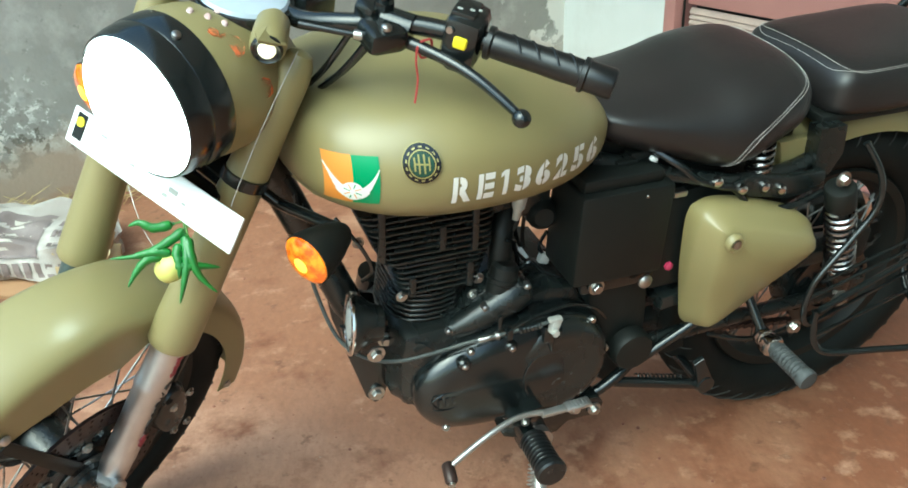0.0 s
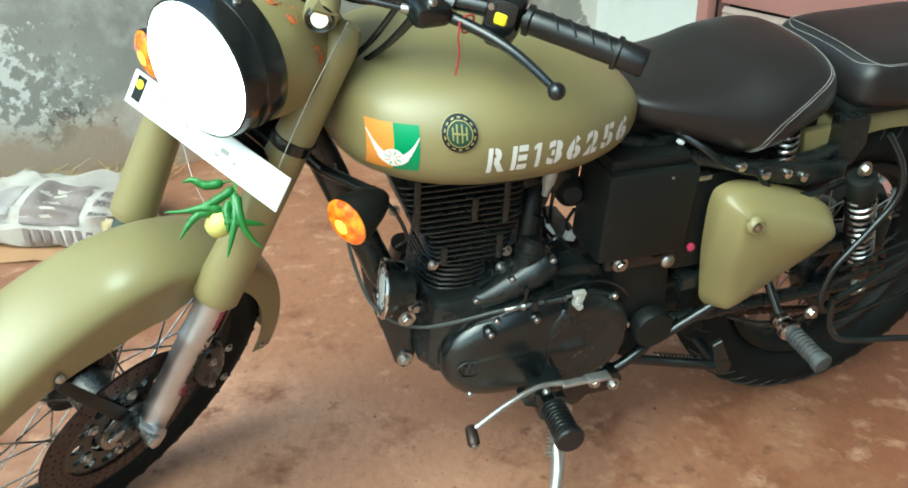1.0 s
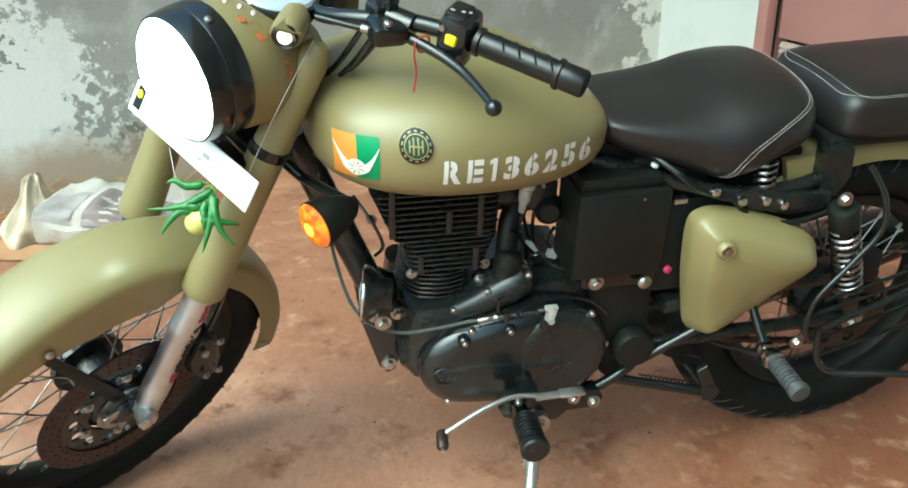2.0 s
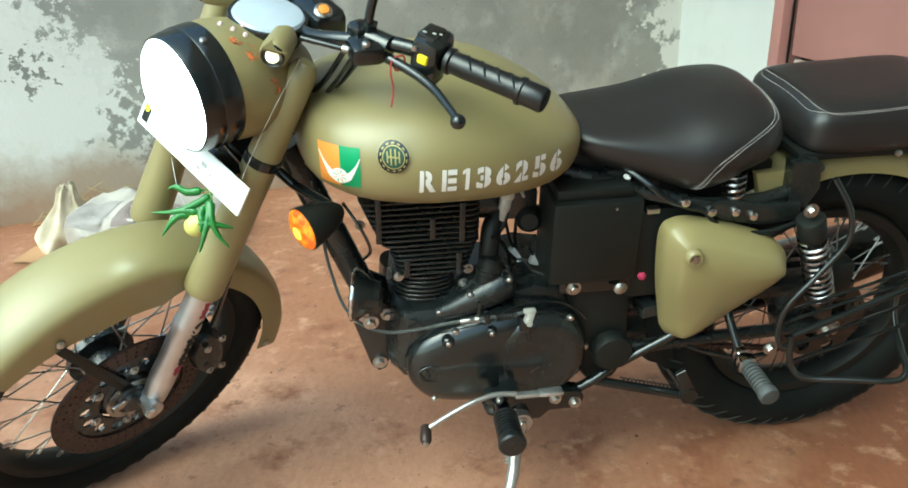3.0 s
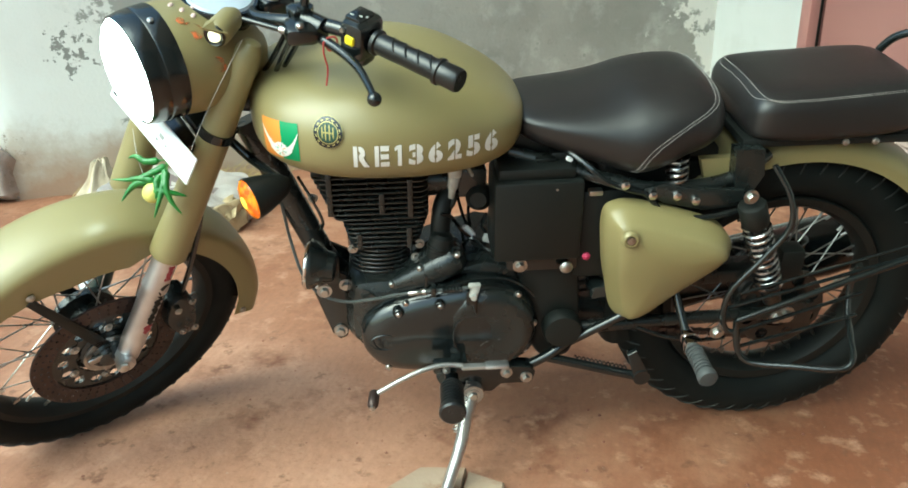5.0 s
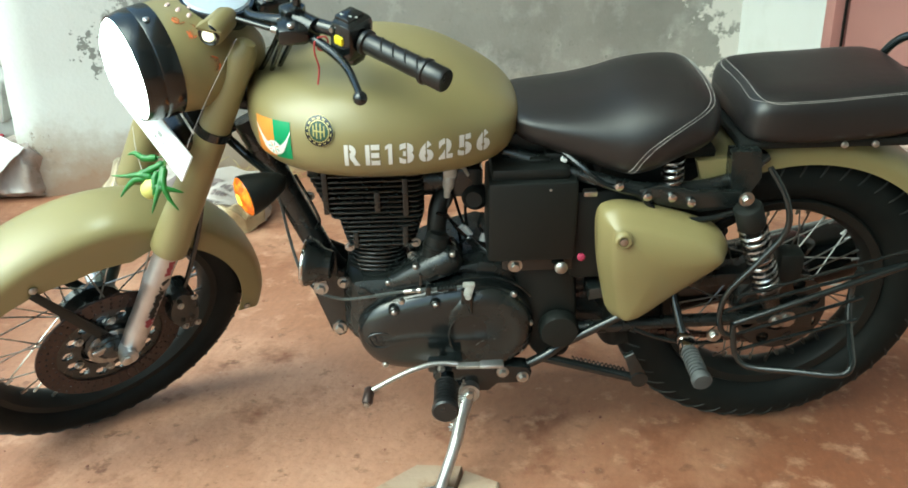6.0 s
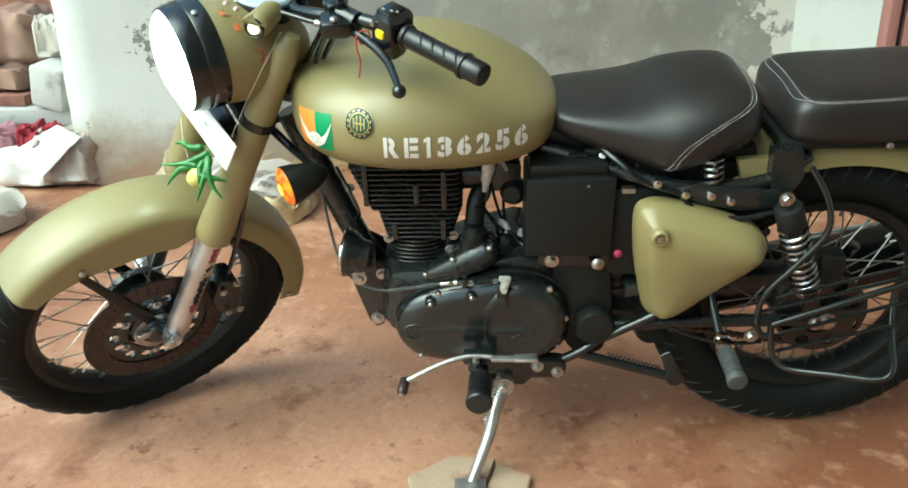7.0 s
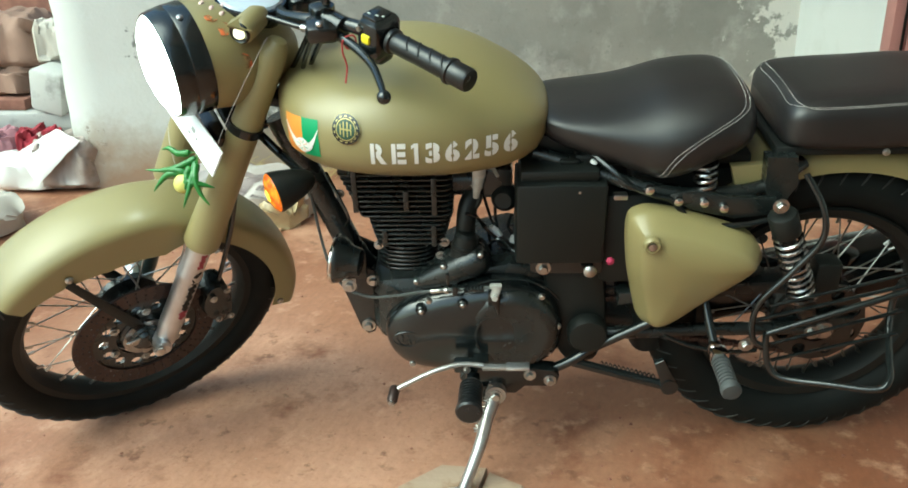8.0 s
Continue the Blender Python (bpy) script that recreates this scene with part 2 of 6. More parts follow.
# ---- setting ----
def paint_layers(name, base, layers, rough=0.85, bump=0.4, bscale=90.0):
    """Plaster with layers of stains and broad tone: each layer is (colour, noise scale, from, to, height low, height
    high).
    """
    m = pbr(name, base, rough, 0, tuple(c * 0.86 for c in base), 2.2, 0.6, bump, bscale, 0.06)
    nt = m.node_tree
    b = nt.nodes["Principled BSDF"]
    src = b.inputs["Base Color"].links[0].from_socket
    tc = nt.nodes.new("ShaderNodeTexCoord")
    sep = nt.nodes.new("ShaderNodeSeparateXYZ")
    nt.links.new(tc.outputs["Object"], sep.inputs[0])
    for color, scale, lo, hi, axis, a0, a1, *centre in layers:
        n = nt.nodes.new("ShaderNodeTexNoise")
        n.inputs["Scale"].default_value, n.inputs["Detail"].default_value, n.inputs["Roughness"].default_value = scale, 8, 0.62
        nt.links.new(tc.outputs["Object"], n.inputs["Vector"])
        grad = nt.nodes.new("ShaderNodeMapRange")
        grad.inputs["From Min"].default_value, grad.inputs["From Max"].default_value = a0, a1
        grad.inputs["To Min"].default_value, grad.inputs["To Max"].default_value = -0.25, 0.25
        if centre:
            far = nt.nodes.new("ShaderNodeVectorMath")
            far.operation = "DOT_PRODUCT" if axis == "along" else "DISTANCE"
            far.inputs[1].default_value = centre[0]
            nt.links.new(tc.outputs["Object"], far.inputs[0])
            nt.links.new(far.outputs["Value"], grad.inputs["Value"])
        else:
            nt.links.new(sep.outputs[axis], grad.inputs["Value"])
        add = nt.nodes.new("ShaderNodeMath")
        nt.links.new(n.outputs["Fac"], add.inputs[0])
        nt.links.new(grad.outputs["Result"], add.inputs[1])
        mask = nt.nodes.new("ShaderNodeMapRange")
        mask.inputs["From Min"].default_value, mask.inputs["From Max"].default_value = lo, hi
        nt.links.new(add.outputs[0], mask.inputs["Value"])
        mix = nt.nodes.new("ShaderNodeMix")
        mix.data_type = "RGBA"
        nt.links.new(mask.outputs["Result"], mix.inputs["Factor"])
        nt.links.new(src, mix.inputs["A"])
        mix.inputs["B"].default_value = (*color, 1)
        src = mix.outputs["Result"]
    nt.links.new(src, b.inputs["Base Color"])
    return m


FLOOR = paint_layers("red_cement_floor", (0.290, 0.130, 0.070), [
    ((0.200, 0.078, 0.038), 1.2, 0.47, 0.60, 0, -90, 90), ((0.39, 0.212, 0.130), 2.3, 0.52, 0.64, 0, -90, 90),
    # broad tone: paler round (-0.45, -0.35), deeper red round (1.10, -0.35)
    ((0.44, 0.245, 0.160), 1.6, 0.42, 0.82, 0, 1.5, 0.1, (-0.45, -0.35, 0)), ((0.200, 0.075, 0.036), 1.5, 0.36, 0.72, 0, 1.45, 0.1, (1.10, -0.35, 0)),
    ((0.170, 0.064, 0.031), 6.0, 0.54, 0.68, 0, -90, 90), ((0.42, 0.235, 0.150), 13.0, 0.56, 0.70, 0, -90, 90), ((0.165, 0.072, 0.038), 17.0, 0.60, 0.68, 0, -90, 90), ((0.23, 0.105, 0.058), 70.0, 0.56, 0.80, 0, -90, 90), ((0.14, 0.062, 0.038), 22.0, 0.69, 0.76, 0, -90, 90), ((0.46, 0.30, 0.21), 34.0, 0.66, 0.74, 0, -90, 90)], 0.6, 1.0, 48)


def brushed(m, angle, stretch, dark, light):
    """Fine strokes drawn along one direction over a surface, in colour and relief."""
    nt = m.node_tree
    b = nt.nodes["Principled BSDF"]
    src = b.inputs["Base Color"].links[0].from_socket
    tc, turn, mp, n, r, mix = [nt.nodes.new("ShaderNode" + k) for k in ("TexCoord", "Mapping", "Mapping", "TexNoise", "MapRange", "Mix")]
    turn.inputs["Rotation"].default_value, mp.inputs["Scale"].default_value = (0, 0, radians(-angle)), (stretch, 1, 1)
    n.inputs["Scale"].default_value, n.inputs["Detail"].default_value, n.inputs["Roughness"].default_value = 70.0, 6.0, 0.65
    r.inputs["From Min"].default_value, r.inputs["From Max"].default_value, r.inputs["To Min"].default_value, r.inputs["To Max"].default_value = 0.33, 0.67, dark, light
    nt.links.new(tc.outputs["Object"], turn.inputs["Vector"])
    nt.links.new(turn.outputs["Vector"], mp.inputs["Vector"])
    nt.links.new(mp.outputs["Vector"], n.inputs["Vector"])
    nt.links.new(n.outputs["Fac"], r.inputs["Value"])
    mix.data_type, mix.blend_type = "RGBA", "MULTIPLY"
    mix.inputs["Factor"].default_value = 1.0
    nt.links.new(src, mix.inputs["A"])
    nt.links.new(r.outputs["Result"], mix.inputs["B"])
    nt.links.new(mix.outputs["Result"], b.inputs["Base Color"])


brushed(FLOOR, 72, 0.45, 0.90, 1.08)
PLASTER = paint_layers("stained_cement_plaster", (0.312, 0.308, 0.278), [
    ((0.222, 0.222, 0.202), 1.7, 0.46, 0.64, 0, -90, 90), ((0.43, 0.425, 0.395), 4.5, 0.52, 0.70, 0, -90, 90), ((0.22, 0.22, 0.20), 30.0, 0.61, 0.69, 0, -90, 90), ((0.27, 0.27, 0.25), 11.0, 0.60, 0.66, 0, -90, 90),
    ((0.57, 0.572, 0.535), 10.0, 0.48, 0.525, "along", 1.36, 0.70, (1.0, 0.0, 0.85)), ((0.60, 0.60, 0.56), 28.0, 0.535, 0.575, "along", 1.38, 0.72, (1.0, 0.0, 0.85)),
    ((0.64, 0.65, 0.615), 3.0, 0.45, 0.75, 0, 0.55, -0.15), ((0.47, 0.445, 0.39), 3.2, 0.42, 0.62, 2, 0.40, 0.10), ((0.66, 0.65, 0.60), 8.0, 0.56, 0.60, 0, 2.45, 3.25),
    ((0.20, 0.20, 0.18), 26.0, 0.745, 0.775, 0, 0.34, 0.04, (0.34, 0, 0.54)), ((0.24, 0.235, 0.21), 20.0, 0.66, 0.72, 0, 0.45, 0.05, (0.68, 0, 0.30)),
    ((0.13, 0.12, 0.10), 22.0, 0.71, 0.75, 0, 0.42, 0.04, (0.76, 0, 0.15)), ((0.17, 0.14, 0.12), 22.0, 0.70, 0.77, 0, 0.32, 0.02, (0.06, 0, 0.15)),
    ((0.35, 0.275, 0.205), 4.0, 0.42, 0.66, 2, 0.36, 0.05), ((0.32, 0.215, 0.145), 7.0, 0.55, 0.72, 2, 0.20, 0.0)], 0.9, 0.6, 70)
LIME = paint_layers("white_limewash", (0.60, 0.625, 0.60), [((0.50, 0.515, 0.485), 3.0, 0.5, 0.7, 0, -90, 90), ((0.42, 0.42, 0.39), 9.0, 0.70, 0.78, 0, -90, 90)], 0.85, 0.3, 60)
DOORP = pbr("faded_pink_door_paint", (0.40, 0.205, 0.18), 0.5, 0, (0.33, 0.165, 0.148), 3, 0.6, 0.15, 120)
CONCRETE = paint_layers("grey_concrete", (0.42, 0.41, 0.38), [((0.24, 0.23, 0.21), 8.0, 0.52, 0.66, 0, -90, 90)], 0.9, 0.6, 50)

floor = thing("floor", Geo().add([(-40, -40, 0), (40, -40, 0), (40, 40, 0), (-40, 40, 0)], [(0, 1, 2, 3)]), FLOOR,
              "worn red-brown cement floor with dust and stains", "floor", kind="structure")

WALL_M = pose(-1.53, 1.578, 0, 0, 0, 14.85)
WALL_L = 3.095


def wall_sheet(length, height, thick, rough=0.004, left_round=0.0):
    """A wall with slightly uneven plaster, along x from 0, its face at y = 0, with a ragged rounded left end."""
    nx, nz = int(length / 0.06), int(height / 0.06)
    v, f = [], []
    for k in range(nz + 1):
        for i in range(nx + 1):
            x, z = length * i / nx, height * k / nz
            d = rough * (noise.noise((x * 3, z * 3, 1.0)) + 0.6 * noise.noise((x * 9, z * 9, 4.0)))
            if left_round:
                e = max(0.0, 1 - x / left_round)
                d += left_round * 0.55 * e * e
                x += 0.012 * e * noise.noise((z * 7, 3.0, 0.0)) + 0.05 * e * max(0, 0.3 - z)
            v.append((x, d, z))
    w = nx + 1
    for k in range(nz):
        for i in range(nx):
            a = k * w + i
            f.append((a, a + 1, a + w + 1, a + w))
    n0 = len(v)
    v += [(p[0], thick, p[2]) for p in v[:]]
    f += [tuple(reversed([i + n0 for i in q])) for q in f[:]]
    for k in range(nz):
        for i in (0, nx):
            a, b = k * w + i, (k + 1) * w + i
            f.append((a, b, b + n0, a + n0))
    for i in range(nx):
        for k in (0, nz):
            a = k * w + i
            f.append((a, a + 1, a + 1 + n0, a + n0))
    return Geo().add(v, f)


wall_north = thing("wall_north", wall_sheet(WALL_L, 2.9, 0.22, 0.006, 0.06), PLASTER,
                   "grey cement wall with peeling whitewash and dark mould", "wall", kind="structure", m=WALL_M)
EAST_M = pose(1.461, 2.371, 0, 0, 0, -82.0)
wall_east = thing("wall_east", wall_sheet(0.69, 2.9, 0.2, 0.004), LIME, "white limewashed side wall beside a pink door", "wall", kind="structure", m=EAST_M)
door = root("door_1", "faded pink wooden door with louvred slats below, closed", "door", EAST_M, kind="structure")
part("door_frame", rbox((0.725, 0.03, 1.05), (0.06, 0.12, 2.1), 0.004).join(rbox((1.74, 0.03, 1.05), (0.06, 0.12, 2.1), 0.004)).join(rbox((1.23, 0.03, 2.13), (1.07, 0.12, 0.06), 0.004)), DOORP, door)
part("door_leaf", rbox((1.233, 0.04, 1.29), (0.93, 0.035, 1.58), 0.003), DOORP, door)
part("bottom_rail", rbox((1.233, 0.04, 0.07), (0.93, 0.035, 0.12), 0.003), DOORP, door)
part("edge_strip", rbox((0.7615, 0.012, 1.05), (0.005, 0.010, 2.05), 0.001), MATT, door)
slat = mesh_of("slat", rbox((0, 0, 0), (0.93, 0.006, 0.026), 0.0015, pose(0, 0, 0, -32)), pbr("slat_paint", (0.50, 0.40, 0.34), 0.6, 0, (0.36, 0.27, 0.23), 6, 0.6, 0.1, 100))
for i in range(18):
    part("slat", slat, None, door, m=Matrix.Translation((1.233, 0.04, 0.142 + i * 0.0195)))
part("louvre_back", rbox((1.233, 0.075, 0.31), (0.93, 0.01, 0.37), 0), MATT, door)
thing("wall_east_2", wall_sheet(1.09, 0.74, 0.2, 0.003), LIME, "white limewashed wall above the pink door", "wall", kind="structure", m=EAST_M @ Matrix.Translation((0.69, 0, 2.16)))
# unseen extension of the side wall, added so light enters mainly from the left
thing("blocker_wall_east", wall_sheet(3.6, 2.9, 0.2, 0.004), CONCRETE, "unseen grey side wall added beyond the door to hold light back", "wall", kind="structure", m=EAST_M @ Matrix.Translation((1.78, 0, 0)))

# unseen wall behind the camera, added to keep light off the right side
blocker_wall_south = thing("blocker_wall_south", wall_sheet(2.5, 2.9, 0.2, 0.004), CONCRETE, "unseen grey wall added to block light from the south", "wall", kind="structure", m=pose(2.55, -2.7, 0, 0, 0, 180))
# unseen slab overhead, added: its edges and pale underside steer the daylight
ceiling = thing("ceiling", rbox((2.25, 0.2, 2.98), (4.9, 5.8, 0.14), 0.01), LIME, "unseen pale roof slab added to shape the light", "ceiling", kind="structure")


# ---- motorcycle ----
# Built upright: x to the rear, y to its right side, z up, wheel centres at x = -0.685 and 0.685; then leaned on its stand.
LEAN, STEER = radians(9.457), radians(33.67)
BIKE_M = Matrix.Translation((0, 0, -0.003)) @ Matrix.Rotation(LEAN, 4, "X") @ Matrix.Rotation(radians(-0.319), 4, "Y")
PIVOT = Vector((-0.79, 0, 0))
HEAD_AXIS = Vector((math.sin(radians(27)), 0, math.cos(radians(27))))
TURNED = Matrix.Translation(PIVOT) @ Matrix.Rotation(STEER, 4, HEAD_AXIS) @ Matrix.Translation(-PIVOT)
# the front wheel and its mudguard sit a little further round than the yokes
TURNED_WHEEL = Matrix.Translation(PIVOT + Vector((0.014, 0.035, -0.012))) @ Matrix.Rotation(radians(2.67), 4, "X") @ Matrix.Rotation(radians(38.35), 4, Vector((math.sin(radians(28.7)), 0, math.cos(radians(28.7))))) @ Matrix.Translation(-PIVOT)
bike = root("motorcycle", "olive-green and black motorcycle with lit headlamp leaning on its stand", "motorcycle", BIKE_M)


def bp(name, g, material, label="", turned=False, parent=None, flat=False):
    """A part of the motorcycle; turned parts swing with the fork."""
    return part(name, g, material, parent or bike, label, (TURNED_WHEEL if turned == 2 else TURNED) if turned and not parent else None, flat)


def wheel(at, name, r_major, r_w, r_h, rim_r, turned, spoke_n=36, tread=0.004, spoke_m=None):
    """A spoked wheel: tyre with tread blocks, rim, hub, spokes and nipples."""
    w = new(name)
    w.parent = bike
    w.matrix_basis = (TURNED_WHEEL if turned else Matrix()) @ Matrix.Translation(at)
    o = (0, 0, 0)
    prof = []
    for j in range(28):
        a = 2 * math.pi * j / 28
        prof.append((r_major + r_h * math.cos(a) * (1.0 if math.cos(a) > 0 else 0.86), r_w * math.copysign(abs(math.sin(a)) ** 0.82, math.sin(a))))
    t, tread_bars = ring_y(prof, o, 96), Geo()
    n = 46
    for side in (-1, 1):
        g = Geo()
        for k in range(n):
            a0 = 2 * math.pi * k / n + (0 if side < 0 else math.pi / n)
            pts = []
            for s in range(6):
                th = radians(18 + 58 * s / 5)
                rr = r_major + (r_h + 0.0005) * math.cos(th)
                yy = side * r_w * (math.sin(th) ** 0.82)
                aa = a0 + 0.09 * (s / 5) ** 1.3
                pts.append((rr * math.cos(aa), yy, rr * math.sin(aa)))
            g.join(tube(pts, [tread * 0.8, tread, tread * 1.1, tread * 1.1, tread, tread * 0.6], 5))
        tread_bars.join(g)
    tyre = part("tyre", t, RUBBER, w, "black rubber tyre with dusty tread")
    tagged(part("tread", tread_bars, DUSTY, tyre, "dusty grey tread bars"), kind="stuff")
    lip = r_w * 0.66
    part("rim", ring_y([(rim_r + dr, lip * y) for dr, y in ((0.012, -1), (0.016, -0.86), (0.004, -0.72), (-0.006, -0.28), (-0.008, 0), (-0.006, 0.28), (0.004, 0.72), (0.016, 0.86), (0.012, 1),
                                                            (-0.004, 0.92), (-0.014, 0.5), (-0.018, 0), (-0.014, -0.5), (-0.004, -0.92))], o, 72), MATT, w, "black rim")
    part("hub", lathe([(0.03, -0.075), (0.034, -0.07), (0.034, -0.05), (0.062, -0.047), (0.062, -0.036), (0.036, -0.03), (0.036, 0.03), (0.062, 0.036), (0.062, 0.05), (0.03, 0.055), (0.02, 0.075)], o, (0, 1, 0), 32), SATIN, w)
    sp = {}
    for k in range(spoke_n):
        side = -1 if k % 2 else 1
        lead = 0.62 if (k // 2) % 2 else -0.62
        if (side, lead) not in sp:
            a = lead
            g = tube([(0.056 * math.cos(a), side * 0.043, 0.056 * math.sin(a)), (rim_r - 0.010, side * 0.004, 0)], 0.0017, 6)
            g.join(tube([(rim_r - 0.03, side * 0.0072, 0.0015), (rim_r - 0.008, side * 0.004, 0)], 0.0032, 6))
            sp[side, lead] = mesh_of("spoke", g, spoke_m or SPOKE)
        part("spoke", sp[side, lead], None, w, m=Matrix.Rotation(-2 * math.pi * k / spoke_n, 4, "Y"))
    return w


front_wheel = wheel((-0.685, 0, 0.323), "front_wheel", 0.268, 0.045, 0.043, 0.229, True, 36, 0.0024)
rear_wheel = wheel((0.684, -0.014, 0.326), "rear_wheel", 0.265, 0.056, 0.056, 0.206, False, 40, 0.0021, DARKSP)


def body_ring(x, w, zt, zb, zc, n=40, et=0.9, eb=0.7, ew=0.75):
    """A rounded cross-section in the y-z plane, widest at zc."""
    r = []
    for j in range(n):
        a = 2 * math.pi * j / n
        c, s = math.cos(a), math.sin(a)
        y = w * math.copysign(abs(c) ** ew, c)
        z = zc + ((zt - zc) * abs(s) ** et if s > 0 else -(zc - zb) * abs(s) ** eb)
        r.append((x, y, z))
    return r


def station(rows, x):
    """Values between rows (x, ...) at x, smoothly."""
    for i in range(len(rows) - 1):
        if rows[i][0] <= x <= rows[i + 1][0]:
            p0, p1, p2, p3 = rows[max(i - 1, 0)], rows[i], rows[i + 1], rows[min(i + 2, len(rows) - 1)]
            t = (x - p1[0]) / (p2[0] - p1[0])
            out = []
            for k in range(1, len(p1)):
                m1 = (p2[k] - p0[k]) / max(p2[0] - p0[0], 1e-6) * (p2[0] - p1[0])
                m2 = (p3[k] - p1[k]) / max(p3[0] - p1[0], 1e-6) * (p2[0] - p1[0])
                out.append((2 * t ** 3 - 3 * t * t + 1) * p1[k] + (t ** 3 - 2 * t * t + t) * m1 + (3 * t * t - 2 * t ** 3) * p2[k] + (t ** 3 - t * t) * m2)
            return out
    return list(rows[-1][1:])


# x, half width, top, bottom, height of the widest line
TANK = [(-0.300, 0.02, 0.775, 0.745, 0.758), (-0.297, 0.05, 0.795, 0.728, 0.760), (-0.288, 0.090, 0.818, 0.712, 0.760), (-0.262, 0.150, 0.835, 0.692, 0.759), (-0.21, 0.192, 0.846, 0.672, 0.758), (-0.14, 0.214, 0.858, 0.662, 0.757), (-0.06, 0.214, 0.861, 0.657, 0.756), (0.02, 0.198, 0.845, 0.655, 0.753), (0.09, 0.165, 0.813, 0.659, 0.748), (0.135, 0.130, 0.784, 0.675, 0.744), (0.157, 0.092, 0.764, 0.698, 0.742), (0.166, 0.05, 0.752, 0.717, 0.742), (0.169, 0.0133, 0.742, 0.734, 0.741)]


def tank_xs():
    return [-0.300, -0.2993, -0.298, -0.296, -0.2925, -0.288, -0.281, -0.272] + [-0.262 + 0.018 * i for i in range(22)] + [0.133, 0.142, 0.149, 0.155, 0.160, 0.164, 0.167, 0.169]


tank = bp("fuel_tank", loft([body_ring(x, *station(TANK, x), n=64, et=0.92, eb=0.80, ew=0.74) for x in tank_xs()]), OLIVE, "matt olive-green fuel tank with stencilled number")


def tank_point(x, z, lift=0.0008):
    """The point on the tank's left side at x, z, with its outward normal."""
    def y_at(x, z):
        w, zt, zb, zc = station(TANK, x)
        if z > zc:
            s = min(1, max(0, (z - zc) / (zt - zc))) ** (1 / 0.92)
        else:
            s = min(1, max(0, (zc - z) / (zc - zb))) ** (1 / 0.80)
        return -w * max(0.0, 1 - s * s) ** (0.5 * 0.74)
    y = y_at(x, z)
    e = 0.002
    nx, nz = (y_at(x + e, z) - y_at(x - e, z)) / (2 * e), (y_at(x, z + e) - y_at(x, z - e)) / (2 * e)
    nv = Vector((nx, -1, nz)).normalized()
    return Vector((x, y, z)) + nv * lift


SEAT = [(0.152, 0.0705, 0.7469, 0.7202, 0.736), (0.1621, 0.0952, 0.7521, 0.6971, 0.737), (0.2146, 0.1192, 0.7573, 0.6748, 0.729), (0.2799, 0.1386, 0.7656, 0.6542, 0.718), (0.3271, 0.152, 0.7777, 0.6395, 0.706), (0.358, 0.159, 0.7879, 0.6347, 0.704), (0.3985, 0.159, 0.7945, 0.6445, 0.716), (0.4327, 0.1525, 0.7972, 0.6619, 0.728), (0.475, 0.139, 0.7945, 0.675, 0.738), (0.500, 0.112, 0.778, 0.6955, 0.732), (0.514, 0.067, 0.7525, 0.714, 0.724)]
seat = bp("rider_seat", loft([body_ring(x, *station(SEAT, x), n=64, et=0.90, eb=0.75, ew=0.72) for x in [0.152, 0.155, 0.159] + [0.1645 + 0.0145 * i for i in range(23)] + [0.4905, 0.497, 0.503, 0.508, 0.512, 0.514]]), LEATHER, "dark brown leatherette rider seat with white stitching")
PILL = [(0.546, 0.085, 0.736, 0.712, 0.735), (0.552, 0.108, 0.758, 0.70, 0.733), (0.567, 0.122, 0.776, 0.692, 0.732), (0.61, 0.128, 0.784, 0.687, 0.732), (0.7, 0.128, 0.789, 0.687, 0.732), (0.8, 0.124, 0.794, 0.692, 0.740), (0.845, 0.115, 0.790, 0.70, 0.745), (0.865, 0.095, 0.774, 0.713, 0.748), (0.872, 0.07, 0.756, 0.723, 0.748)]
pillion = bp("pillion_seat", loft([body_ring(x, *station(PILL, x), n=48, et=0.5, eb=0.5, ew=0.42) for x in [0.546, 0.5485, 0.552, 0.558, 0.566] + [0.577 + 0.019 * i for i in range(15)] + [0.85, 0.858, 0.865, 0.87, 0.872]]), LEATHER, "dark brown leatherette pillion seat with white stitching")


def fender(center, r, a0, a1, w, skirt, n=60, thick=0.0025, crown=0.036, ex=0.7, tail=0.0):
    """A mudguard: an arch of radius r about the wheel centre; skirt(a) is how far its sides reach towards the hub at angle a."""
    rings = []
    for i in range(n + 1):
        a = radians(a0 + (a1 - a0) * i / n)
        s = skirt(math.degrees(a))
        pts = [(-w, -s), (-w, -s * 0.66), (-w * 0.995, -s * 0.33)]
        for k in range(13):
            b = math.pi * k / 12
            pts.append((-w * math.copysign(abs(math.cos(b)) ** ex, math.cos(b)), crown * abs(math.sin(b)) ** 0.95))
        pts += [(w * 0.995, -s * 0.33), (w, -s * 0.66), (w, -s)]
        full = pts + [(y * (1 - thick / w), h - (thick if abs(y) < w * 0.9 else 0)) for y, h in reversed(pts)]
        ca, sa = math.cos(a), math.sin(a)
        rr = r + tail * min(1.0, max(0.0, (62 - math.degrees(a)) / 70)) ** 1.5
        rings.append([(center[0] + (rr + h) * ca, y, center[2] + (rr + h) * sa) for y, h in full])
    return loft(rings)


FWC, RWC = Vector((-0.685, 0, 0.323)), Vector((0.685, 0, 0.328))


